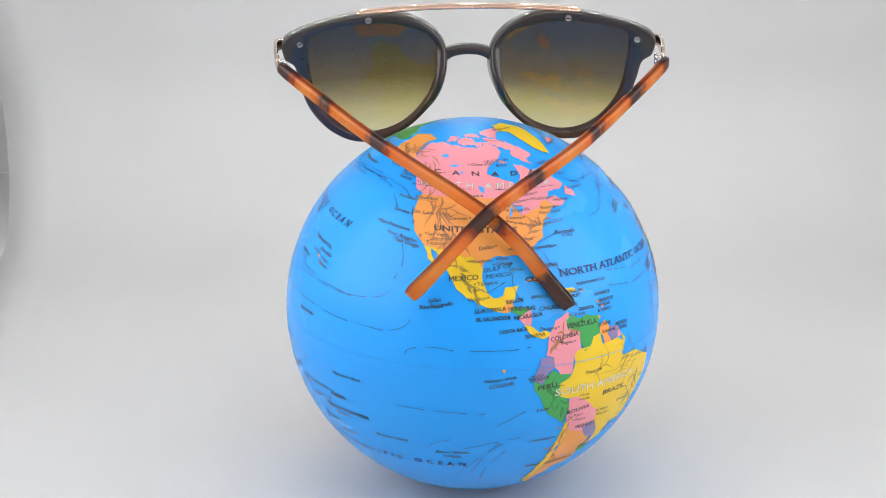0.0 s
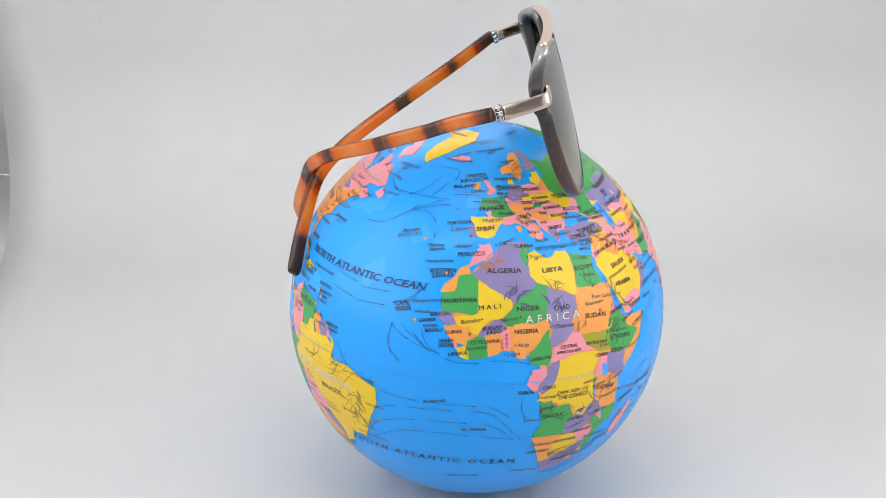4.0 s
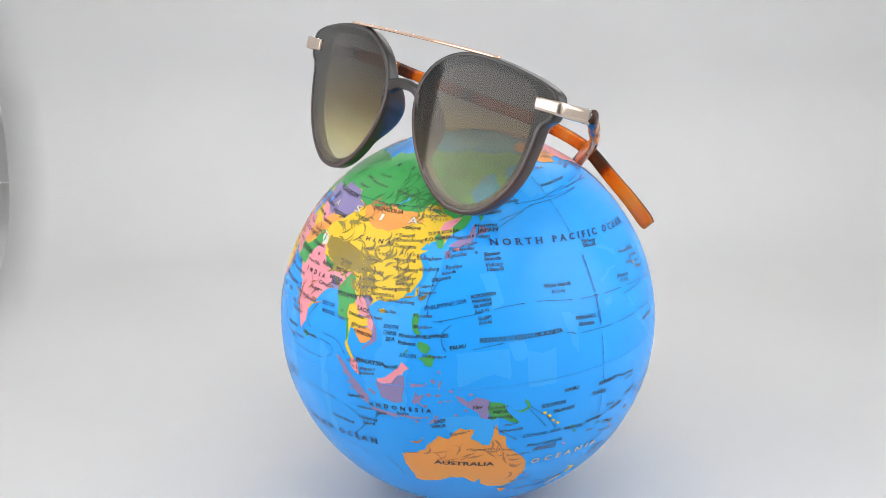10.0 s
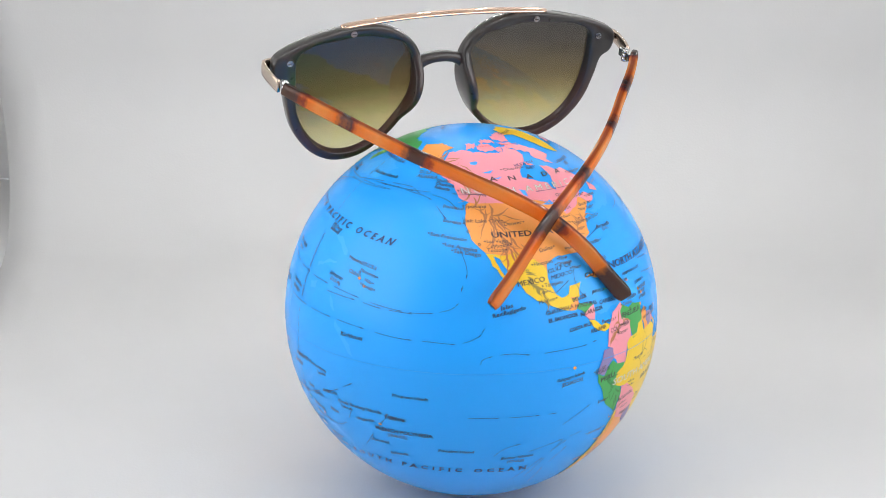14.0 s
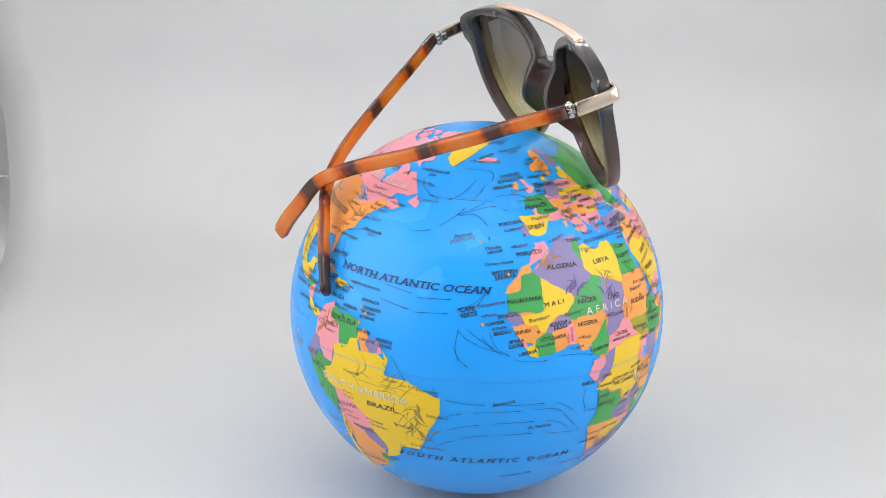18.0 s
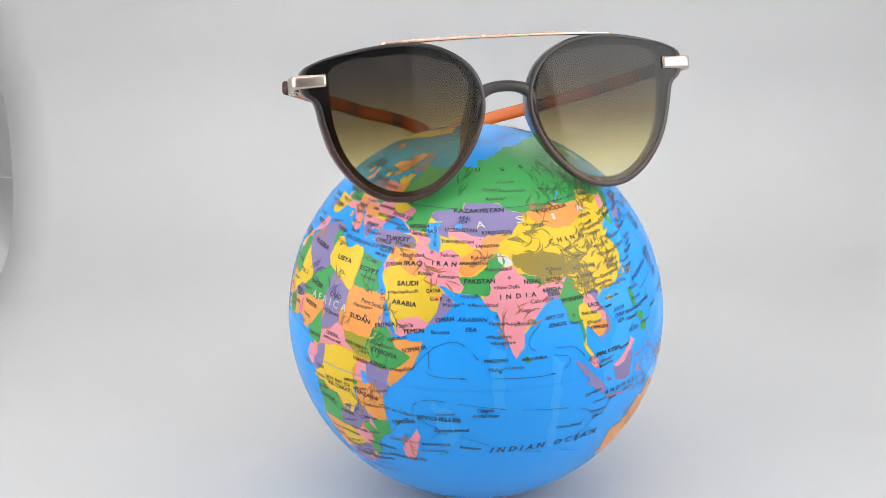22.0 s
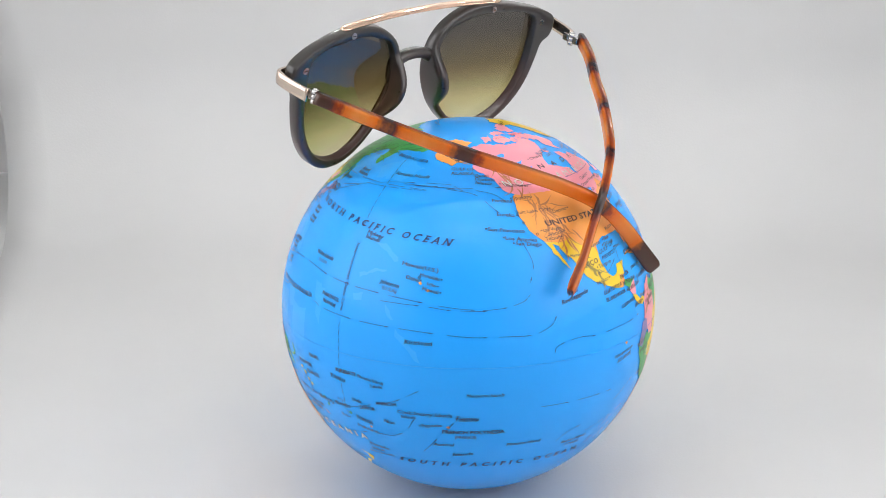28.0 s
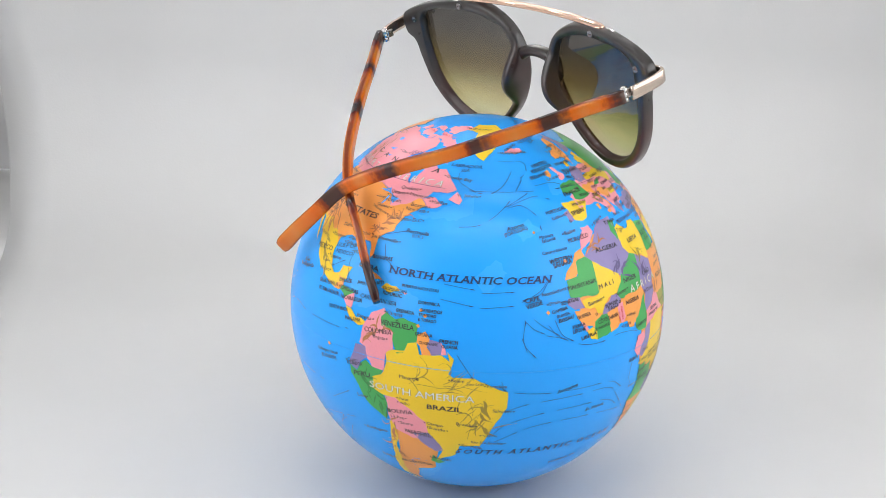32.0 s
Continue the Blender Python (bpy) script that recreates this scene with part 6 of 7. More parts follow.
town_name("Bali", 116.4, -8.6, 3.3)
island_name("Christmas", 105.1, -12.2, 7.7)
island_name("Island", 105.1, -13.9, 4.9, 4)
town_name("Singapore", 106.2, 2.3, 6.4, 4)
continent_name("A", 68.8, 46.6, 3.0, 7)
continent_name("S", 85.2, 47.5, 2.9, 5)
continent_name("I", 100.2, 46.8, 1.1, -6)
continent_name("A", 114.9, 47.0, 3.4)
country_name("U", 68.6, 66.0, 1.6, 4)
country_name("S", 85.6, 65.7, 1.6)
country_name("S", 99.6, 65.6, 1.6, -9)
sea_name("ARCTIC OCEAN", 93.6, 80.7, 22.6)
ocean_name("NORTH PACIFIC OCEAN", 179.2, 37.7, 64.4, -6)
country_name("NORTHERN", 141.1, 25.6, 8.3, 5)
country_name("MARIANA", 140.6, 24.2, 6.4, 5)
country_name("ISLANDS", 140.8, 22.9, 6.1, 6)
country_name("(U.S.A)", 140.4, 21.4, 4.7, 6)
country_name("GUAM", 141.1, 19.5, 4.3, 5)
country_name("(U.S.A)", 141.2, 18.2, 4.3, 6)
country_name("MARSHALL", 172.6, 15.2, 8.9, -6)
country_name("ISLANDS", 172.4, 13.3, 6.7, -8)
word("FEDERATED STATES OF MICRONESIA", 151.6, 13.4, 29.0, 1.6, "black", 0, 0.02, name="printed_country_name", note="bold black country name")
country_name("PALAU", 133.2, 11.8, 5.3, 9)
country_name("KIRIBATI", 179.5, -5.5, 8.9)
country_name("TUVALU", 176.1, -8.2, 7.0, -5)
country_name("NAURU", 166.0, -4.3, 5.6)
country_name("SOLOMON", 160.2, -7.8, 9.0)
country_name("ISLANDS", 163.9, -10.2, 8.1)
country_name("FIJI", 175.9, -15.6, 3.1, -5)
country_name("ISLANDS", 175.9, -17.2, 7.4)
country_name("TONGA", -176.4, -20.8, 7.1, -11)
country_name("VANUATU", 168.1, -17.6, 8.4, -6)
country_name("NEW ZEALAND", 166.9, -41.4, 12.7)
country_name("AUSTRALIA", 133.6, -26.4, 20.8, -4, height=2.0)
country_name("PAPUA", 144.6, -7.7, 5.1)
country_name("NEW GUINEA", 144.4, -9.4, 8.3)
country_name("EAST", 127.6, -10.2, 4.2, 13)
country_name("TIMOR", 127.0, -12.0, 5.3, 11)
country_name("D.P.R.KOREA", 128.1, 43.8, 10.3, 9)
country_name("R.O.KOREA", 126.2, 41.9, 9.1, 9)
country_name("ALASKA", -153.7, 64.3, 8.1, -32)
sea_name("PHILIPPINE SEA", 129.6, 23.2, 14.3, 11)
sea_name("CORAL SEA", 157.4, -17.1, 14.5)
sea_name("TASMAN SEA", 157.6, -44.0, 14.4)
sea_name("BERING SEA", -179.0, 62.1, 13.6, -6)
continent_name("OCEANIA", 168.6, -28.2, 28.3)
island_name("Midway", -176.3, 35.2, 6.9, -8)
island_name("Islands", -176.8, 34.0, 6.2, -8)
town_name("Hawaii(U.S.)", -157.9, 27.6, 12.9, -8)
town_name("Honolulu", -154.6, 25.1, 6.8, -11)
town_name("Oahu", -160.0, 24.3, 4.7, -9)
town_name("Hilo", -153.9, 22.9, 3.1, -11)
town_name("Hawaii", -154.1, 21.4, 5.6, -11)
island_name("Wake Islands", 164.9, 25.8, 10.5, -4)
town_name("(U.S.A)", 164.8, 24.0, 5.0, -4)
island_name("Johnston", -167.1, 22.2, 7.3, -8)
town_name("(U.S.A)", -166.8, 20.6, 5.6, -10)
island_name("New Caledonia", 158.9, -20.9, 13.3)
town_name("(FRANCE)", 159.0, -23.3, 8.5)
town_name("Guinea", 143.4, -6.1, 6.0)
town_name("Port", 147.2, -12.2, 3.1, 7)
town_name("Moresby", 148.1, -14.1, 7.3, 6)
island_name("Honshu", 144.3, 45.6, 7.4)
town_name("Tokyo", 142.6, 42.3, 5.0)
island_name("Shikoku", 135.2, 38.8, 7.5, 6)
island_name("Kyushu", 133.1, 37.1, 6.3, 7)
island_name("Bonin", 145.1, 37.0, 5.2, 4)
island_name("Islands", 145.1, 35.6, 5.6)
island_name("Volcano", 145.4, 33.9, 6.2)
island_name("Islands", 145.6, 32.6, 5.7)
island_name("Kuril", 156.7, 54.0, 4.6)
island_name("Islands", 157.1, 52.5, 6.6)
island_name("Hokkaido", 146.2, 49.4, 9.2, 5)
island_name("Aleutian Islands", -172.2, 55.6, 13.5)
island_name("Okinawa", 128.1, 30.4, 6.6, 13)
town_name("Suva", 175.5, -21.0, 3.2, -7)
town_name("Nuku'alofa", -176.0, -24.1, 8.8, -10)
town_name("Townsville", 149.9, -23.9, 7.1)
island_name("Phoenix Islands", -171.8, -6.1, 10.5, -7)
ocean_name("SOUTH PACIFIC OCEAN", -134.5, -35.5, 67.1)
country_name("FRENCH POLYNESIA", -141.4, -20.9, 21.4)
country_name("SAMOA", -174.2, -15.9, 6.5, 6)
country_name("AMERICAN", -167.4, -13.1, 8.0, 6)
town_name("(FRANCE)", -143.8, -22.8, 7.3)
island_name("Marquesas Islands", -138.2, -8.2, 12.7)
island_name("Pitcairn Island", -125.2, -26.4, 12.2)
island_name("Austral", -150.9, -26.1, 7.1)
island_name("Islands", -144.8, -30.2, 6.9, 6)
island_name("Tuamoru", -143.8, -16.2, 7.5)
town_name("Papeete", -153.9, -18.8, 7.1, 8)
island_name("Cook Society Islands", -155.9, -14.9, 19.3)
island_name("Islands", -160.8, -16.5, 5.3)
island_name("Tokelau", -170.1, -7.9, 5.0, 6)
town_name("Portland", -128.9, 47.4, 7.0, -6)
town_name("Eureka", -128.6, 42.9, 6.2, -8)
town_name("San Francisco", -129.4, 38.2, 12.7, -7)
town_name("Los Angeles", -124.7, 35.3, 11.1, -9)
town_name("San Diego", -122.5, 33.7, 9.2, -8)
town_name("GULF OF", -145.8, 59.2, 7.9)
town_name("ALASKA", -145.8, 57.5, 8.1)
country_name("UNITED STATES", -99.4, 39.0, 28.2, height=2.0)
country_name("CANADA", -94.8, 57.7, 36.2, height=2.1)
continent_name("NORTH AMERICA", -94.5, 53.3, 46.5)
country_name("MEXICO", -102.7, 25.2, 9.8, 6, height=1.8)
country_name("GUATEMALA", -94.7, 16.6, 10.6, 7)
country_name("BELIZE", -87.5, 19.0, 6.0, 8)
country_name("HONDURAS", -85.5, 16.9, 9.3)
country_name("EL SALVADOR", -93.7, 14.3, 11.6, 4)
country_name("NICARAGUA", -83.7, 14.7, 10.1, 5)
country_name("COSTA RICA", -88.1, 10.9, 9.8, 6)
country_name("PANAMA", -81.8, 9.2, 7.0, 5)
country_name("JAMAICA", -80.0, 19.8, 6.1)
country_name("DOMINICAN", -69.3, 20.2, 8.7)
country_name("REPUBLIC", -69.8, 18.9, 7.3)
country_name("PUERTO RICO (U.S.)", -61.5, 21.9, 13.0)
country_name("DOMINICA", -58.1, 18.1, 7.4)
country_name("GRENADA", -65.0, 14.9, 6.7)
country_name("TRINIDAD", -58.3, 14.8, 6.3)
country_name("& TOBAGO", -58.2, 13.4, 6.4)
country_name("BARBADOS", -57.2, 16.1, 7.5)
country_name("VENEZUELA", -67.0, 10.8, 12.6, height=1.7)
country_name("COLOMBIA", -72.8, 8.0, 10.7, 5, height=1.7)
country_name("GUYANA", -58.8, 9.4, 6.1)
country_name("FRENCH", -51.6, 8.2, 6.3)
country_name("GUIANA", -51.3, 6.8, 5.6)
country_name("SURINAME", -57.2, 7.1, 6.6)
country_name("ECUADOR", -80.2, -3.5, 6.9, 7)
country_name("PERU", -77.7, -6.1, 7.1, 6)
country_name("BRAZIL", -52.2, -12.1, 12.1, height=1.9)
country_name("BOLIVIA", -65.8, -15.6, 9.6, 6)
country_name("PARAGUAY", -60.8, -22.4, 9.2)
country_name("ARGENTINA", -64.0, -37.9, 12.2, 4)
country_name("CHILE", -75.4, -38.2, 5.6)
country_name("URUGUAY", -54.1, -33.4, 7.6, -9)
country_name("BAHAMAS", -76.1, 28.1, 7.9, 4)
country_name("CUBA", -80.1, 24.7, 8.6)
country_name("GREENLAND", -53.7, 79.8, 9.0)
continent_name("SOUTH AMERICA", -59.4, -8.4, 37.8)
sea_name("GULF OF", -92.4, 28.1, 9.9, 11)
sea_name("MEXICO", -92.2, 26.1, 8.6, 7)
sea_name("CARIBBEAN SEA", -74.3, 16.5, 14.7)
sea_name("HUDSON", -87.6, 63.0, 8.5, 8)
sea_name("BAY", -84.9, 61.0, 4.1)
sea_name("LABRADOR", -53.8, 60.8, 10.7)
sea_name("SEA", -54.1, 59.1, 3.1, 4)
town_name("Mexico", -98.5, 19.6, 5.9, 8)
town_name("Tampico", -95.5, 24.0, 7.0, 6)
town_name("Caracas", -68.0, 13.8, 5.8)
town_name("Bogota", -72.1, 6.3, 4.6)
town_name("Manaus", -63.0, -3.8, 5.7)
town_name("Belem", -48.6, -2.8, 4.4)
town_name("Sao Luis", -43.8, -3.5, 5.9)
town_name("Fortaleza", -37.7, -4.1, 6.8)
town_name("Salvador", -35.7, -12.1, 6.6, -4)
town_name("Brasilia", -46.1, -17.2, 6.1, -6)
town_name("Campo", -55.1, -18.2, 5.8, -5)
town_name("Grande", -54.8, -19.8, 6.4, -7)
town_name("Porto", -64.2, -10.9, 3.5)
town_name("Velho", -64.0, -12.3, 3.7)
town_name("Lima", -78.5, -13.4, 3.7, 6)
town_name("La Paz", -66.8, -17.8, 5.0)
town_name("Sucre", -64.0, -19.6, 4.7)
island_name("Galapagos Islands", -91.6, -3.0, 11.3, 7)
town_name("(ECUADOR)", -91.1, -4.7, 8.6, 8)
town_name("Jacksonville", -77.8, 33.5, 11.1)
town_name("Washington D.C", -73.7, 40.3, 13.5, 4)
town_name("New York", -70.1, 43.6, 7.7)
town_name("Boston", -69.4, 45.1, 6.2)
town_name("Halifax", -61.5, 47.0, 5.6)
town_name("Montreal", -71.0, 48.2, 7.8)
town_name("Ottawa", -81.7, 47.8, 5.9, 6)
town_name("Quebec", -77.5, 49.9, 7.0, 5)
town_name("Detroit", -81.2, 45.0, 5.5, 6)
town_name("Houston", -97.7, 30.1, 6.9, 5)
town_name("New", -90.2, 30.8, 3.1, 5)
town_name("Orleans", -90.2, 29.4, 5.9, 5)
town_name("Dallas", -95.7, 33.9, 5.1, 10)
town_name("St. John's", -50.5, 50.1, 7.2)
town_name("Goose Bay", -55.8, 55.9, 9.1, -5)
island_name("Bermuda", -66.4, 37.2, 8.2)
town_name("(U.K.)", -66.0, 36.0, 4.1)
town_name("Rio De Janeiro", -39.2, -24.2, 11.1, -4)
town_name("Sao Paulo", -43.9, -26.0, 7.2, -10)
town_name("Vitoria", -38.6, -21.2, 5.0)
town_name("Antofagasta", -75.6, -25.0, 9.2, 5)
island_name("Islas", -110.8, 18.7, 4.3, 13)
island_name("Revillagigedo", -110.2, 17.3, 11.6, 12)
ocean_name("NORTH ATLANTIC OCEAN", -47.2, 25.6, 56.0)
ocean_name("SOUTH ATLANTIC OCEAN", -20.4, -28.4, 61.3)
town_name("Reykjavik", -22.2, 67.0, 9.6)
town_name("Spokane", -119.8, 48.0, 7.1)
town_name("Salt Lake City", -117.4, 43.3, 12.1)
town_name("Denver", -105.8, 42.3, 6.3, 4)
town_name("Las Vegas", -112.3, 37.1, 7.2)
town_name("Tucson", -113.2, 34.5, 5.7)
town_name("Columbus", -84.9, 42.6, 5.7)
town_name("Bismarck", -101.2, 49.7, 4.7)
red_name("Baffin Island", -82.7, 73.2, 6.7, -5)
red_name("Victoria Island", -111.5, 73.2, 6.0)
island_name("Kiritimati", -157.0, 6.8, 9.5)
current(-121.6, -13.5, -95.7, -13.9)
current(53.8, 11.1, 53.7, 6.8, 54.9, 3.9, 71.1, 3.5, 87.7, 3.1, 93.5, 5.1, 93.2, 7.5, 89.2, 8.5)
current(54.6, 11.8, 60.3, 13.8, 64.1, 12.4, 67.3, 9.2)
current(85.5, 17.7, 82.2, 14.1, 82.2, 11.4, 85.4, 10.0)
current(89.4, 10.5, 95.7, 9.5, 99.6, 5.4, 102.0, 3.4)
current(48.9, -7.7, 49.5, -5.3, 53.4, -3.5, 60.0, -3.9, 71.0, -5.4, 81.6, -6.9, 94.1, -8.5, 100.0, -10.5, 102.8, -12.5)
current(55.4, 12.1, 51.3, 8.3, 48.3, 3.7)
current(41.9, -15.7, 44.9, -11.8, 49.1, -10.0, 55.9, -12.7)
current(53.4, -16.8, 56.5, -14.6, 61.6, -14.9, 70.4, -18.3)
current(79.3, -21.4, 85.1, -22.9, 94.8, -24.5, 101.8, -26.8)
current(106.0, -20.0, 102.1, -19.5, 98.5, -22.1)
current(108.1, -26.0, 110.8, -30.3, 112.1, -33.7)
current(-52.1, 40.1, -43.9, 41.4, -35.2, 46.6, -24.9, 55.7)
current(-35.2, 46.6, -21.5, 52.1)
current(-34.5, 46.8, -21.5, 50.0, -14.7, 48.7)
current(-34.1, 46.5, -27.8, 47.2, -22.8, 44.0, -22.0, 39.8)
current(-18.9, 53.5, -9.8, 54.1, -4.8, 53.0)
current(-35.8, 63.4, -20.3, 62.8, -20.2, 58.8, -24.6, 56.7)
current(-28.7, 59.1, -34.3, 54.1, -40.2, 51.2, -45.7, 51.2)
current(-56.8, 57.8, -55.3, 54.8, -47.4, 51.5)
current(-54.5, 23.9, -45.4, 22.9)
current(-43.1, 22.0, -32.1, 22.6)
current(-55.0, 19.7, -45.8, 18.4)
current(-43.4, 17.9, -32.5, 18.8)
current(-22.9, 24.5, -25.8, 21.3, -30.7, 20.2)
current(-76.8, 32.0, -74.9, 28.5, -72.2, 26.6)
current(-77.9, 34.8, -70.7, 36.9)
current(-49.1, 4.7, -44.5, -2.0)
current(-92.0, -18.6, -83.8, -13.7)
current(-104.5, -42.5, -94.1, -29.7, -88.3, -25.1)
current(97.9, -19.9, 110.1, -9.5)
country_name("NETH.", 4.7, 57.3, 4.0)
country_name("BELG", 4.4, 54.7, 3.7, -4)
country_name("LUX.", 5.1, 53.5, 3.1, 4)
country_name("CZECH", 15.3, 53.6, 3.0)
country_name("SLOVAKIA", 22.2, 52.5, 6.3)
country_name("AUSTRIA", 15.2, 51.2, 3.8)
country_name("HUNGARY", 22.3, 50.8, 6.2)
country_name("BULGARIA", 28.1, 46.3, 7.2)
country_name("MONACO", 5.3, 48.1, 5.6)
country_name("CROATIA", 15.2, 49.3, 3.9)
country_name("SERBIA", 20.9, 47.5, 2.9)
country_name("ALB", 19.6, 44.7, 2.4)
town_name("Sicily", 13.8, 42.1, 3.6, -6)
town_name("Stockholm", 14.8, 61.6, 6.2, -4)
word("BENIN", 2.9, 12.3, 4.6, 0.9, "red", -88, 0.015, name="printed_country_name", note="small red country name")
word("TOGO", 1.6, 11.4, 3.6, 0.8, "red", -84, 0.015, name="printed_country_name", note="small red country name")
town_name("N'Djamena", 19.8, 15.3, 8.1)
town_name("Luanda", 15.4, -8.4, 5.0)
island_name("Niue", -167.3, -19.3, 4.0, -7)
island_name("Kermadec", -174.4, -31.1, 8.2, -8)
island_name("Islands", -175.9, -33.0, 5.4)
island_name("Tuamotu", -143.4, -15.7, 7.8, -4)
town_name("(FRANCE)", 159.4, -22.5, 8.0)
town_name("(NEW ZEALAND)", -175.1, -34.8, 10.4)
island_name("Queen", -136.2, 56.6, 4.8)
island_name("Charlotte", -134.9, 55.1, 6.9, -8)
island_name("Islands", -135.7, 53.8, 5.5, -8)
town_name("Vancouver", -120.6, 52.4, 9.6, -10)
town_name("Churchill", -96.6, 61.5, 7.7, 4)
town_name("Bismarck", -101.1, 49.7, 5.0)
town_name("Atlanta", -81.5, 36.2, 3.9, -4)
town_name("Chicago", -88.1, 45.1, 3.1, 9)
town_name("Toronto", -83.0, 46.3, 3.8)
town_name("Indianapolis", -85.6, 41.3, 7.4, -13)
town_name("Panama", -77.8, 10.9, 6.0)
town_name("Asuncion", -60.6, -23.0, 8.8, -5)
current(126.9, 18.5, 139.9, 20.8, 148.5, 22.1, 158.6, 22.2, 169.7, 20.7, 176.8, 20.1, 183.5, 19.6, 192.1, 19.0, 201.5, 18.1, 213.5, 16.7, 221.2, 16.2, 227.6, 16.6, 232.8, 17.8, 234.9, 19.3)
current(137.2, 10.9, 145.5, 12.1, 156.7, 13.0, 166.4, 12.1, 168.5, 11.4, 179.0, 10.7, 188.1, 10.4, 197.2, 10.2, 206.6, 9.7, 217.8, 8.8, 227.2, 8.7, 235.5, 8.6, 240.9, 10.5, 242.5, 12.5)
current(176.4, -18.2, 187.7, -14.3, 195.2, -11.8, 202.6, -7.7)
current(-172.5, -24.9, -167.4, -24.7, -162.5, -22.1, -159.3, -17.5)
current(-157.5, -29.6, -153.8, -25.4, -147.5, -17.7)
current(172.4, -28.1, 183.3, -25.6)
current(153.0, -7.1, 157.7, -10.8, 162.4, -15.5)
current(150.0, 46.6, 179.5, 52.1, 206.2, 53.3, 214.2, 51.3)
current(-139.3, 51.2, -132.0, 49.7, -126.4, 46.1, -123.6, 41.9)
current(-125.6, 36.1, -122.5, 28.7, -124.0, 23.3)
current(-36.5, -2.7, -35.1, -5.5, -25.8, -6.9, -12.6, -7.1, -1.3, -7.4, 4.6, -10.7)
current(-35.1, -12.3, -27.3, -10.0, -12.6, -9.1, -1.2, -9.4, 3.6, -13.5, 8.8, -19.1)
current(-37.8, -20.7, -34.5, -17.2, -25.0, -14.0, -12.6, -13.0, -1.0, -13.6, 6.3, -18.1)
current(-37.1, -23.7, -25.5, -18.2, -9.2, -17.3, 8.8, -19.1)
current(8.1, -4.2, 7.8, -8.1, 9.0, -10.9)
current(-23.5, 12.8, -20.1, 9.4, -12.9, 6.3, -6.2, 5.8, 1.5, 6.7, 9.4, 5.4, 10.1, 2.5)
current(-29.8, 5.7, -30.9, 9.6, -30.3, 14.3)
current(-27.7, 14.8, -24.8, 12.5, -18.9, 9.0)

current(-118.3, 2.8, -117.6, 4.3, -114.0, 5.4, -109.0, 5.7, -104.1, 5.1, -95.8, 5.3, -87.6, 5.5, -83.4, 6.1)
country_name("MALAWI", 34.7, -13.2, 5.3, 5)
town_name("Lusaka", 25.6, -16.5, 6.2, 15)
town_name("Harare", 33.6, -18.6, 6.3, 12)
town_name("Gaborone", 23.3, -25.5, 9.3, 18)
town_name("Maputo", 35.7, -27.2, 6.0, 15)
country_name("SWAZILAND", 34.4, -29.7, 10.5, 15)
town_name("Durban", 33.3, -33.1, 5.9, 18)
town_name("East London", 32.6, -36.3, 12.4, 17)
town_name("Antananarivo", 44.5, -18.9, 9.9)
town_name("Dodoma", 35.7, -8.5, 6.4, 4)
country_name("RWANDA", 28.5, -2.4, 4.9, 9)
country_name("BURUNDI", 32.1, -4.1, 5.6, 9)
town_name("Nairobi", 39.3, -3.0, 5.5, 14)
island_name("Uvéa", -177.7, -14.1, 3.9)
town_name("Sydney", 153.4, -37.2, 7.2, 9)
town_name("Canberra", 149.9, -40.4, 9.0, 13)
island_name("Ryukyu", 132.1, 33.8, 5.4, 8)
island_name("New", 138.2, -5.7, 3.3, 7)
town_name("Darwin", 132.5, -14.3, 5.7, 13)
town_name("Normanton", 139.3, -20.5, 8.5, -1)
town_name("Cairns", 146.3, -21.2, 4.8, -13)
island_name("Tao", 122.5, 25.2, 3.1, 12)
sea_name("SULU SEA", 119.0, 8.9, 6.1, -1)
town_name("Kuala", 102.7, 5.5, 5.5, 14)
town_name("Lumpur", 105.7, 3.6, 6.7, 4)
current(131.5, 17.8, 128.9, 15.6, 128.7, 13.1, 129.9, 10.7, 133.4, 10.4)
current(127.9, 30.1, 124.5, 24.8, 124.4, 21.2, 125.8, 18.8, 128.7, 18.6)
current(142.4, -12.4, 147.4, -16.3, 152.6, -20.5)
current(152.3, -7.3, 155.4, -11.1, 158.6, -15.0)
current(157.9, -10.7, 159.5, -13.1, 161.3, -15.6)
town_name("Seoul", 129.3, 42.4, 4.7, 7)
town_name("Nagoya", 135.3, 42.3, 5.5, 7)
town_name("Osaka", 138.2, 40.2, 4.2, 15)
sea_name("SEA OF", 145.0, 61.7, 6.0, 5)
sea_name("OKHOTSK", 145.5, 60.2, 7.9, 5)
island_name("Islands", 130.6, 32.1, 4.7, 11)
current(132.4, 46.8, 134.0, 48.0, 135.7, 49.2)
current(165.5, 49.9, 174.4, 51.2, -175.5, 52.1)
current(149.2, 44.5, 155.3, 46.7, 162.1, 48.7)
current(124.6, 24.7, 126.7, 32.0, 130.9, 39.0)
island_name("Easter Islands", -105.1, -29.5, 11.5, 2)
town_name("(CHILE)", -105.2, -31.4, 6.2, -2)
town_name("Quito", -81.0, -2.6, 4.7, 15)
town_name("Santiago", -75.9, -37.7, 5.0, -7)
current(-113.1, -28.4, -109.4, -25.2, -101.7, -23.0)
current(-99.4, -41.5, -94.8, -31.7, -90.4, -25.2)
current(-95.3, -46.3, -93.0, -36.6, -87.8, -28.7)
current(-101.4, -27.5, -91.5, -24.8, -84.0, -23.2)
country_name("ICELAND", -22.9, 69.5, 6.1, 34)
sea_name("GREENLAND", -6.7, 77.4, 8.7, 19)
sea_name("SEA", -4.9, 76.2, 3.4, 19)
sea_name("NORWEGIAN", 1.2, 72.6, 10.5, 14)
sea_name("SEA", 1.6, 71.2, 3.2, 18)
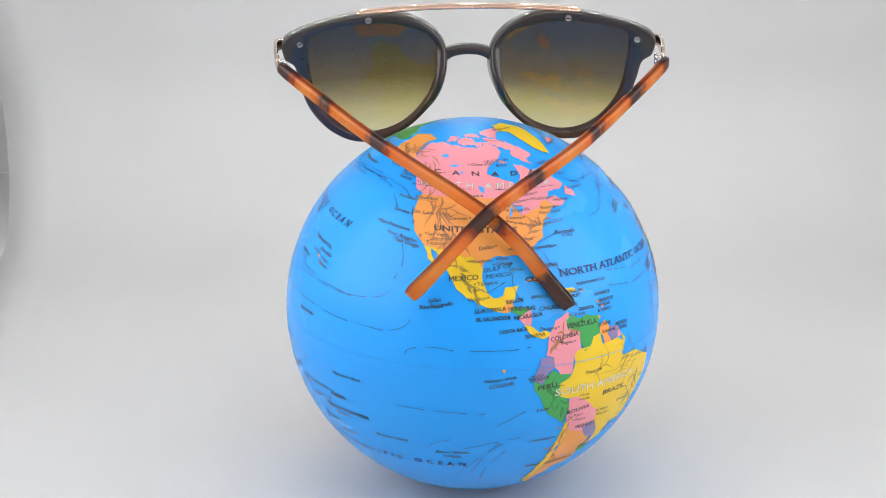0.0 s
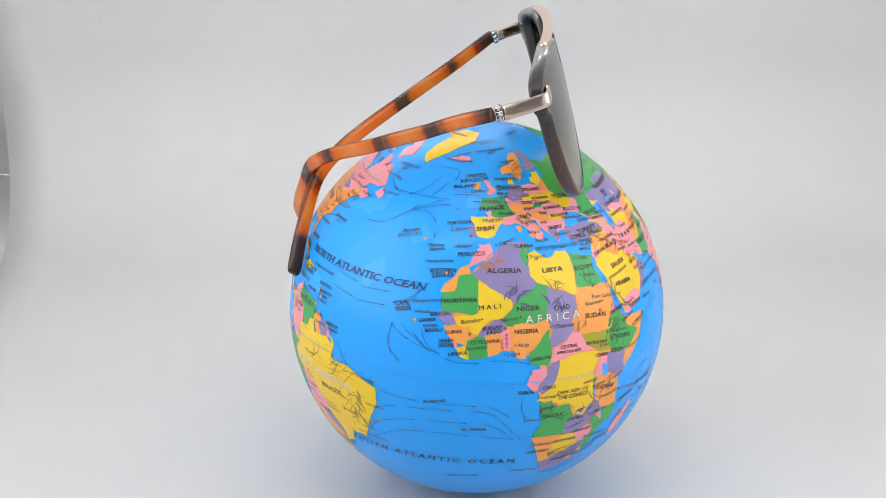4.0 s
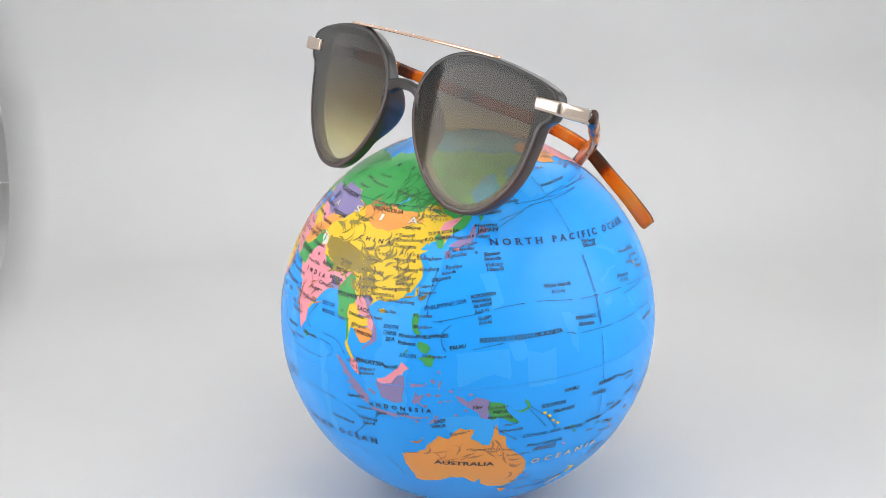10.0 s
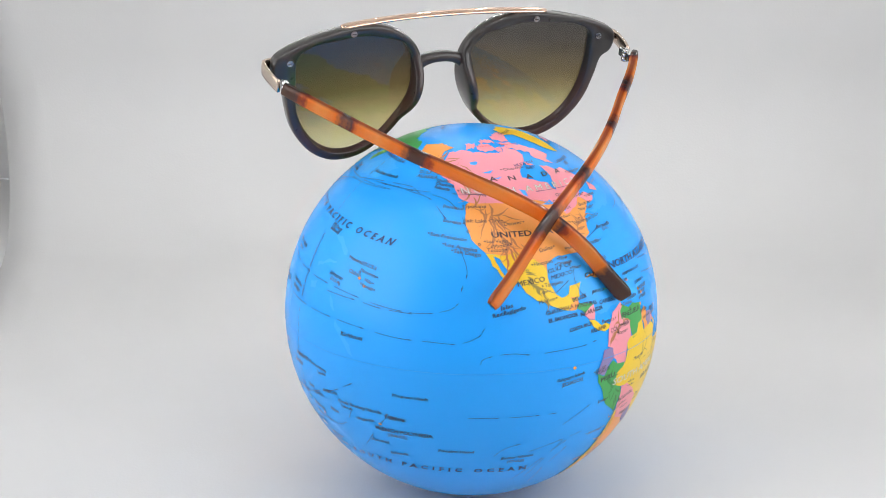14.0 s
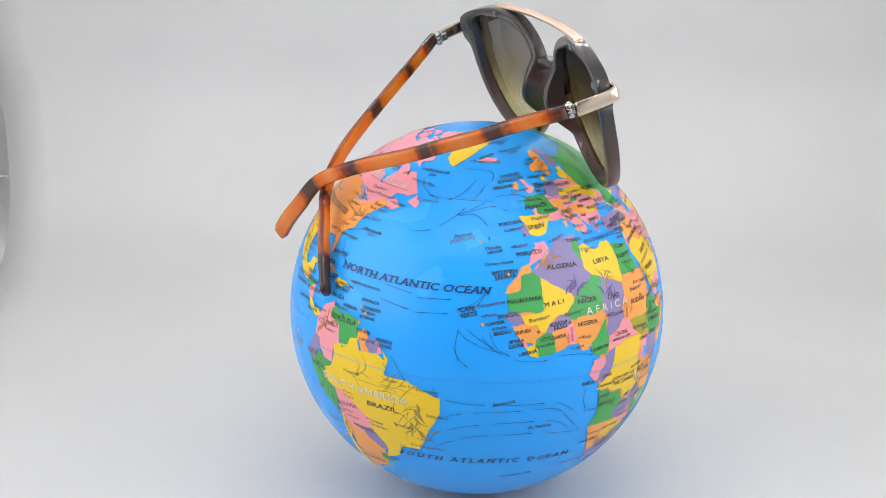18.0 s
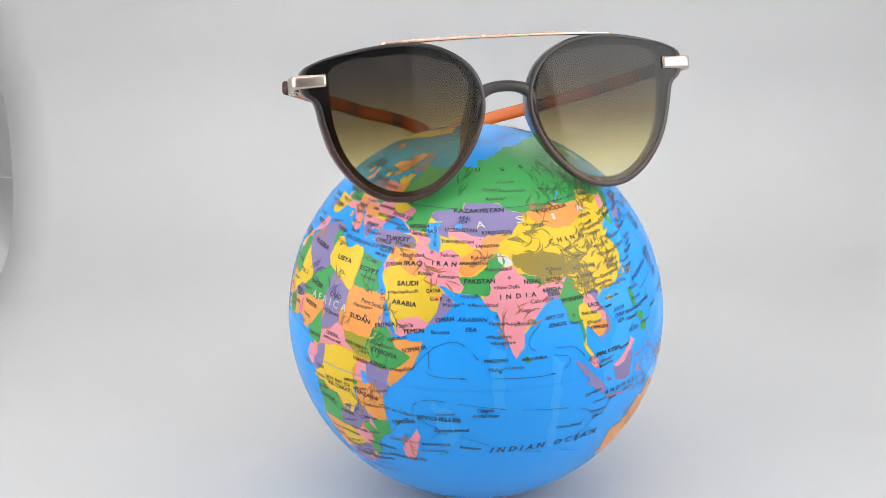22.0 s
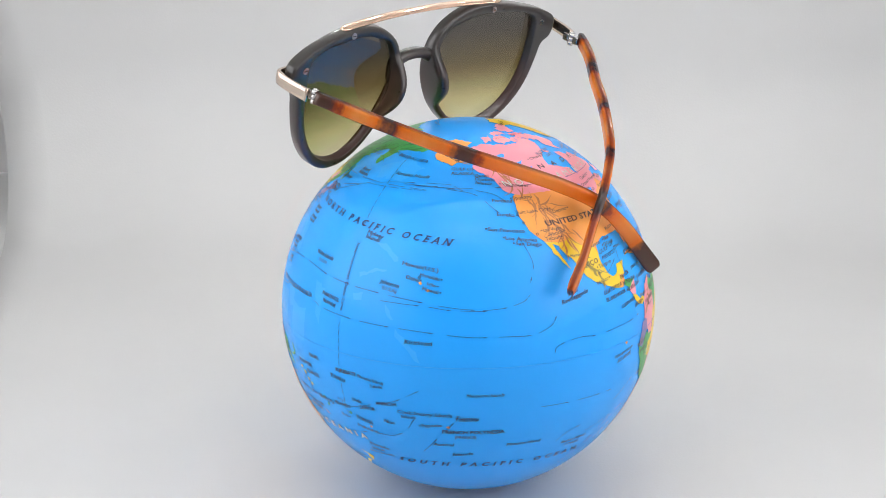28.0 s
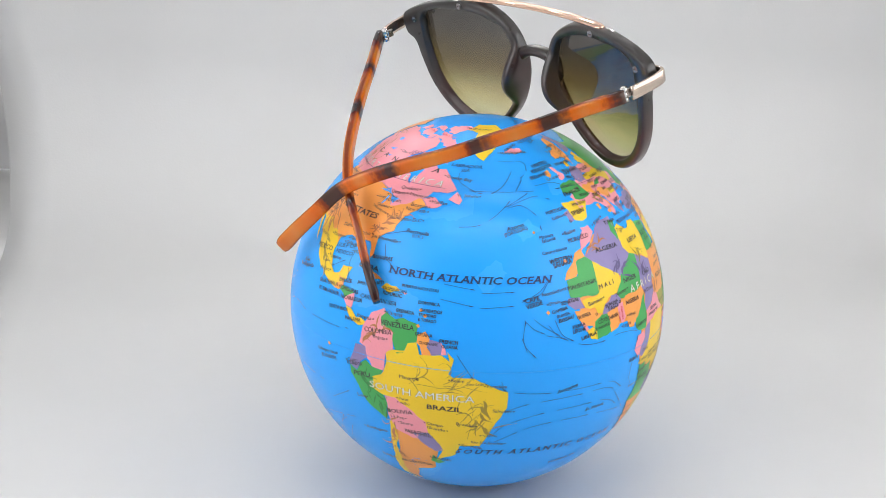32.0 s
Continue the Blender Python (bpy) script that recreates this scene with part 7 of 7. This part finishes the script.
country_name("SWEDEN", 12.7, 67.1, 5.1, 9)
town_name("Oslo", 6.9, 65.4, 3.1, 10)
town_name("Algiers", 3.7, 39.7, 5.9, 21)
town_name("Ankara", 38.4, 43.6, 6.2, 1)
country_name("ARMENIA", 46.2, 42.8, 6.9, -3)
country_name("AZER.", 48.4, 44.0, 4.4, -1)
country_name("PALESTINE", 34.7, 36.4, 5.7, 0)
sea_name("ARAL", 62.2, 48.7, 4.4, -6)
sea_name("SEA", 61.7, 47.5, 3.3, -2)
town_name("Juba", 33.2, 7.6, 3.6, -4)
town_name("Cape Town", 13.5, -34.1, 9.2, -2)
town_name("Elizabeth", 26.5, -37.7, 8.7, -2)
town_name("Windhoek", 15.7, -22.1, 7.8, 0)
town_name("Pretoria", 28.1, -26.0, 5.1, 4)
country_name("LESOTHO", 27.7, -29.9, 5.8, 12)
town_name("Miami", -86.1, 27.6, 3.6, 2)
current(-87.5, 27.2, -88.0, 24.0, -86.5, 20.2, -83.5, 17.9)
current(-98.7, 22.7, -95.6, 21.4, -93.1, 22.6, -89.6, 24.6)
town_name("Monterrey", -105.8, 28.5, 6.2, -1)
town_name("Phoenix", -110.6, 35.9, 6.4, 10)
current(-173.5, 52.2, -159.2, 52.3, -149.2, 51.7)
current(-153.1, 51.7, -139.9, 49.7, -131.6, 44.0)
current(-169.1, 17.2, -155.9, 16.9, -148.7, 16.2, -138.2, 15.9)
country_name("HAITI", -75.1, 21.1, 4.1, 19)
town_name("Mobile", -86.2, 33.4, 4.6, 9)
current(-30.4, 14.4, -27.9, 12.1, -25.1, 10.8)
current(-31.3, 9.6, -30.0, 6.9, -27.4, 4.3)
current(-24.2, 10.1, -21.6, 9.5, -19.2, 8.9)
current(-21.5, 14.1, -19.4, 10.0, -16.0, 7.8)
current(-23.0, 24.9, -25.9, 22.2, -30.9, 19.8)
for x, y in ((157.0, -9.1), (158.5, -10.3), (159.9, -12.0), (161.4, -13.1)):
    land("a small island", "yellow", x - 0.7, y + 0.2, x, y + 0.5, x + 0.7, y - 0.2, x, y - 0.5, rough=0.15, name="island")



def dot(lon, lat, size):
    """A town's small filled mark."""
    cl = math.cos(radians(lat))
    verts = [on_globe(lon + math.cos(k * math.pi / 4) * size / cl, lat + math.sin(k * math.pi / 4) * size, TEXT_LEVEL) for k in range(8)]
    return verts, [tuple(range(8))]


inked("town_dot", [dot(x, y, 0.24) for x, y in TOWN_DOTS], "black", "small black dots beside the place names")["kind"] = "stuff"

# ---- the turning of the display ----
def motions():
    turns = [
    (0, -0.24), (0.5, -12.51), (1, -24.66), (1.5, -36.68), (2, -48.56), (2.5, -59.59), (4.5, -105.90), (5, -116.79),
    (5.5, -128.25), (6, -139.71), (6.5, -151.43), (7, -163.34), (7.5, -175.21), (8, -187.00), (8.5, -198.72), (9, -210.50),
    (9.5, -222.53), (10, -235.03), (10.5, -248.09), (11, -261.37), (11.5, -274.58), (12, -287.69), (12.5, -300.54), (13, -313.22),
    (13.5, -325.98), (14, -338.68), (14.5, -351.22), (16.5, -399.67), (17, -411.74), (17.5, -423.52), (18, -435.17), (18.5, -446.61),
    (19, -457.86), (19.5, -469.02), (20, -480.29), (20.5, -491.66), (21, -503.02), (21.5, -514.55), (22, -526.29), (22.5, -538.07),
    (23, -550.00), (23.5, -562.25), (24, -574.63), (24.5, -587.05), (25, -599.79), (25.5, -612.84), (26, -625.79), (26.5, -639.13),
    (28.5, -689.24), (29, -702.78), (29.5, -715.53), (30, -727.98), (30.5, -740.22), (31, -752.33), (31.5, -764.30), (32, -776.14)]
    walk(globe, [(t, pose(0, 0, 0, 0, 0, a) @ GLOBE_SEAT) for t, a in turns])
    walk(glasses, [(t, pose(0, 0, 0, 0, 0, a) @ GLASSES_SEAT) for t, a in turns])


motions()
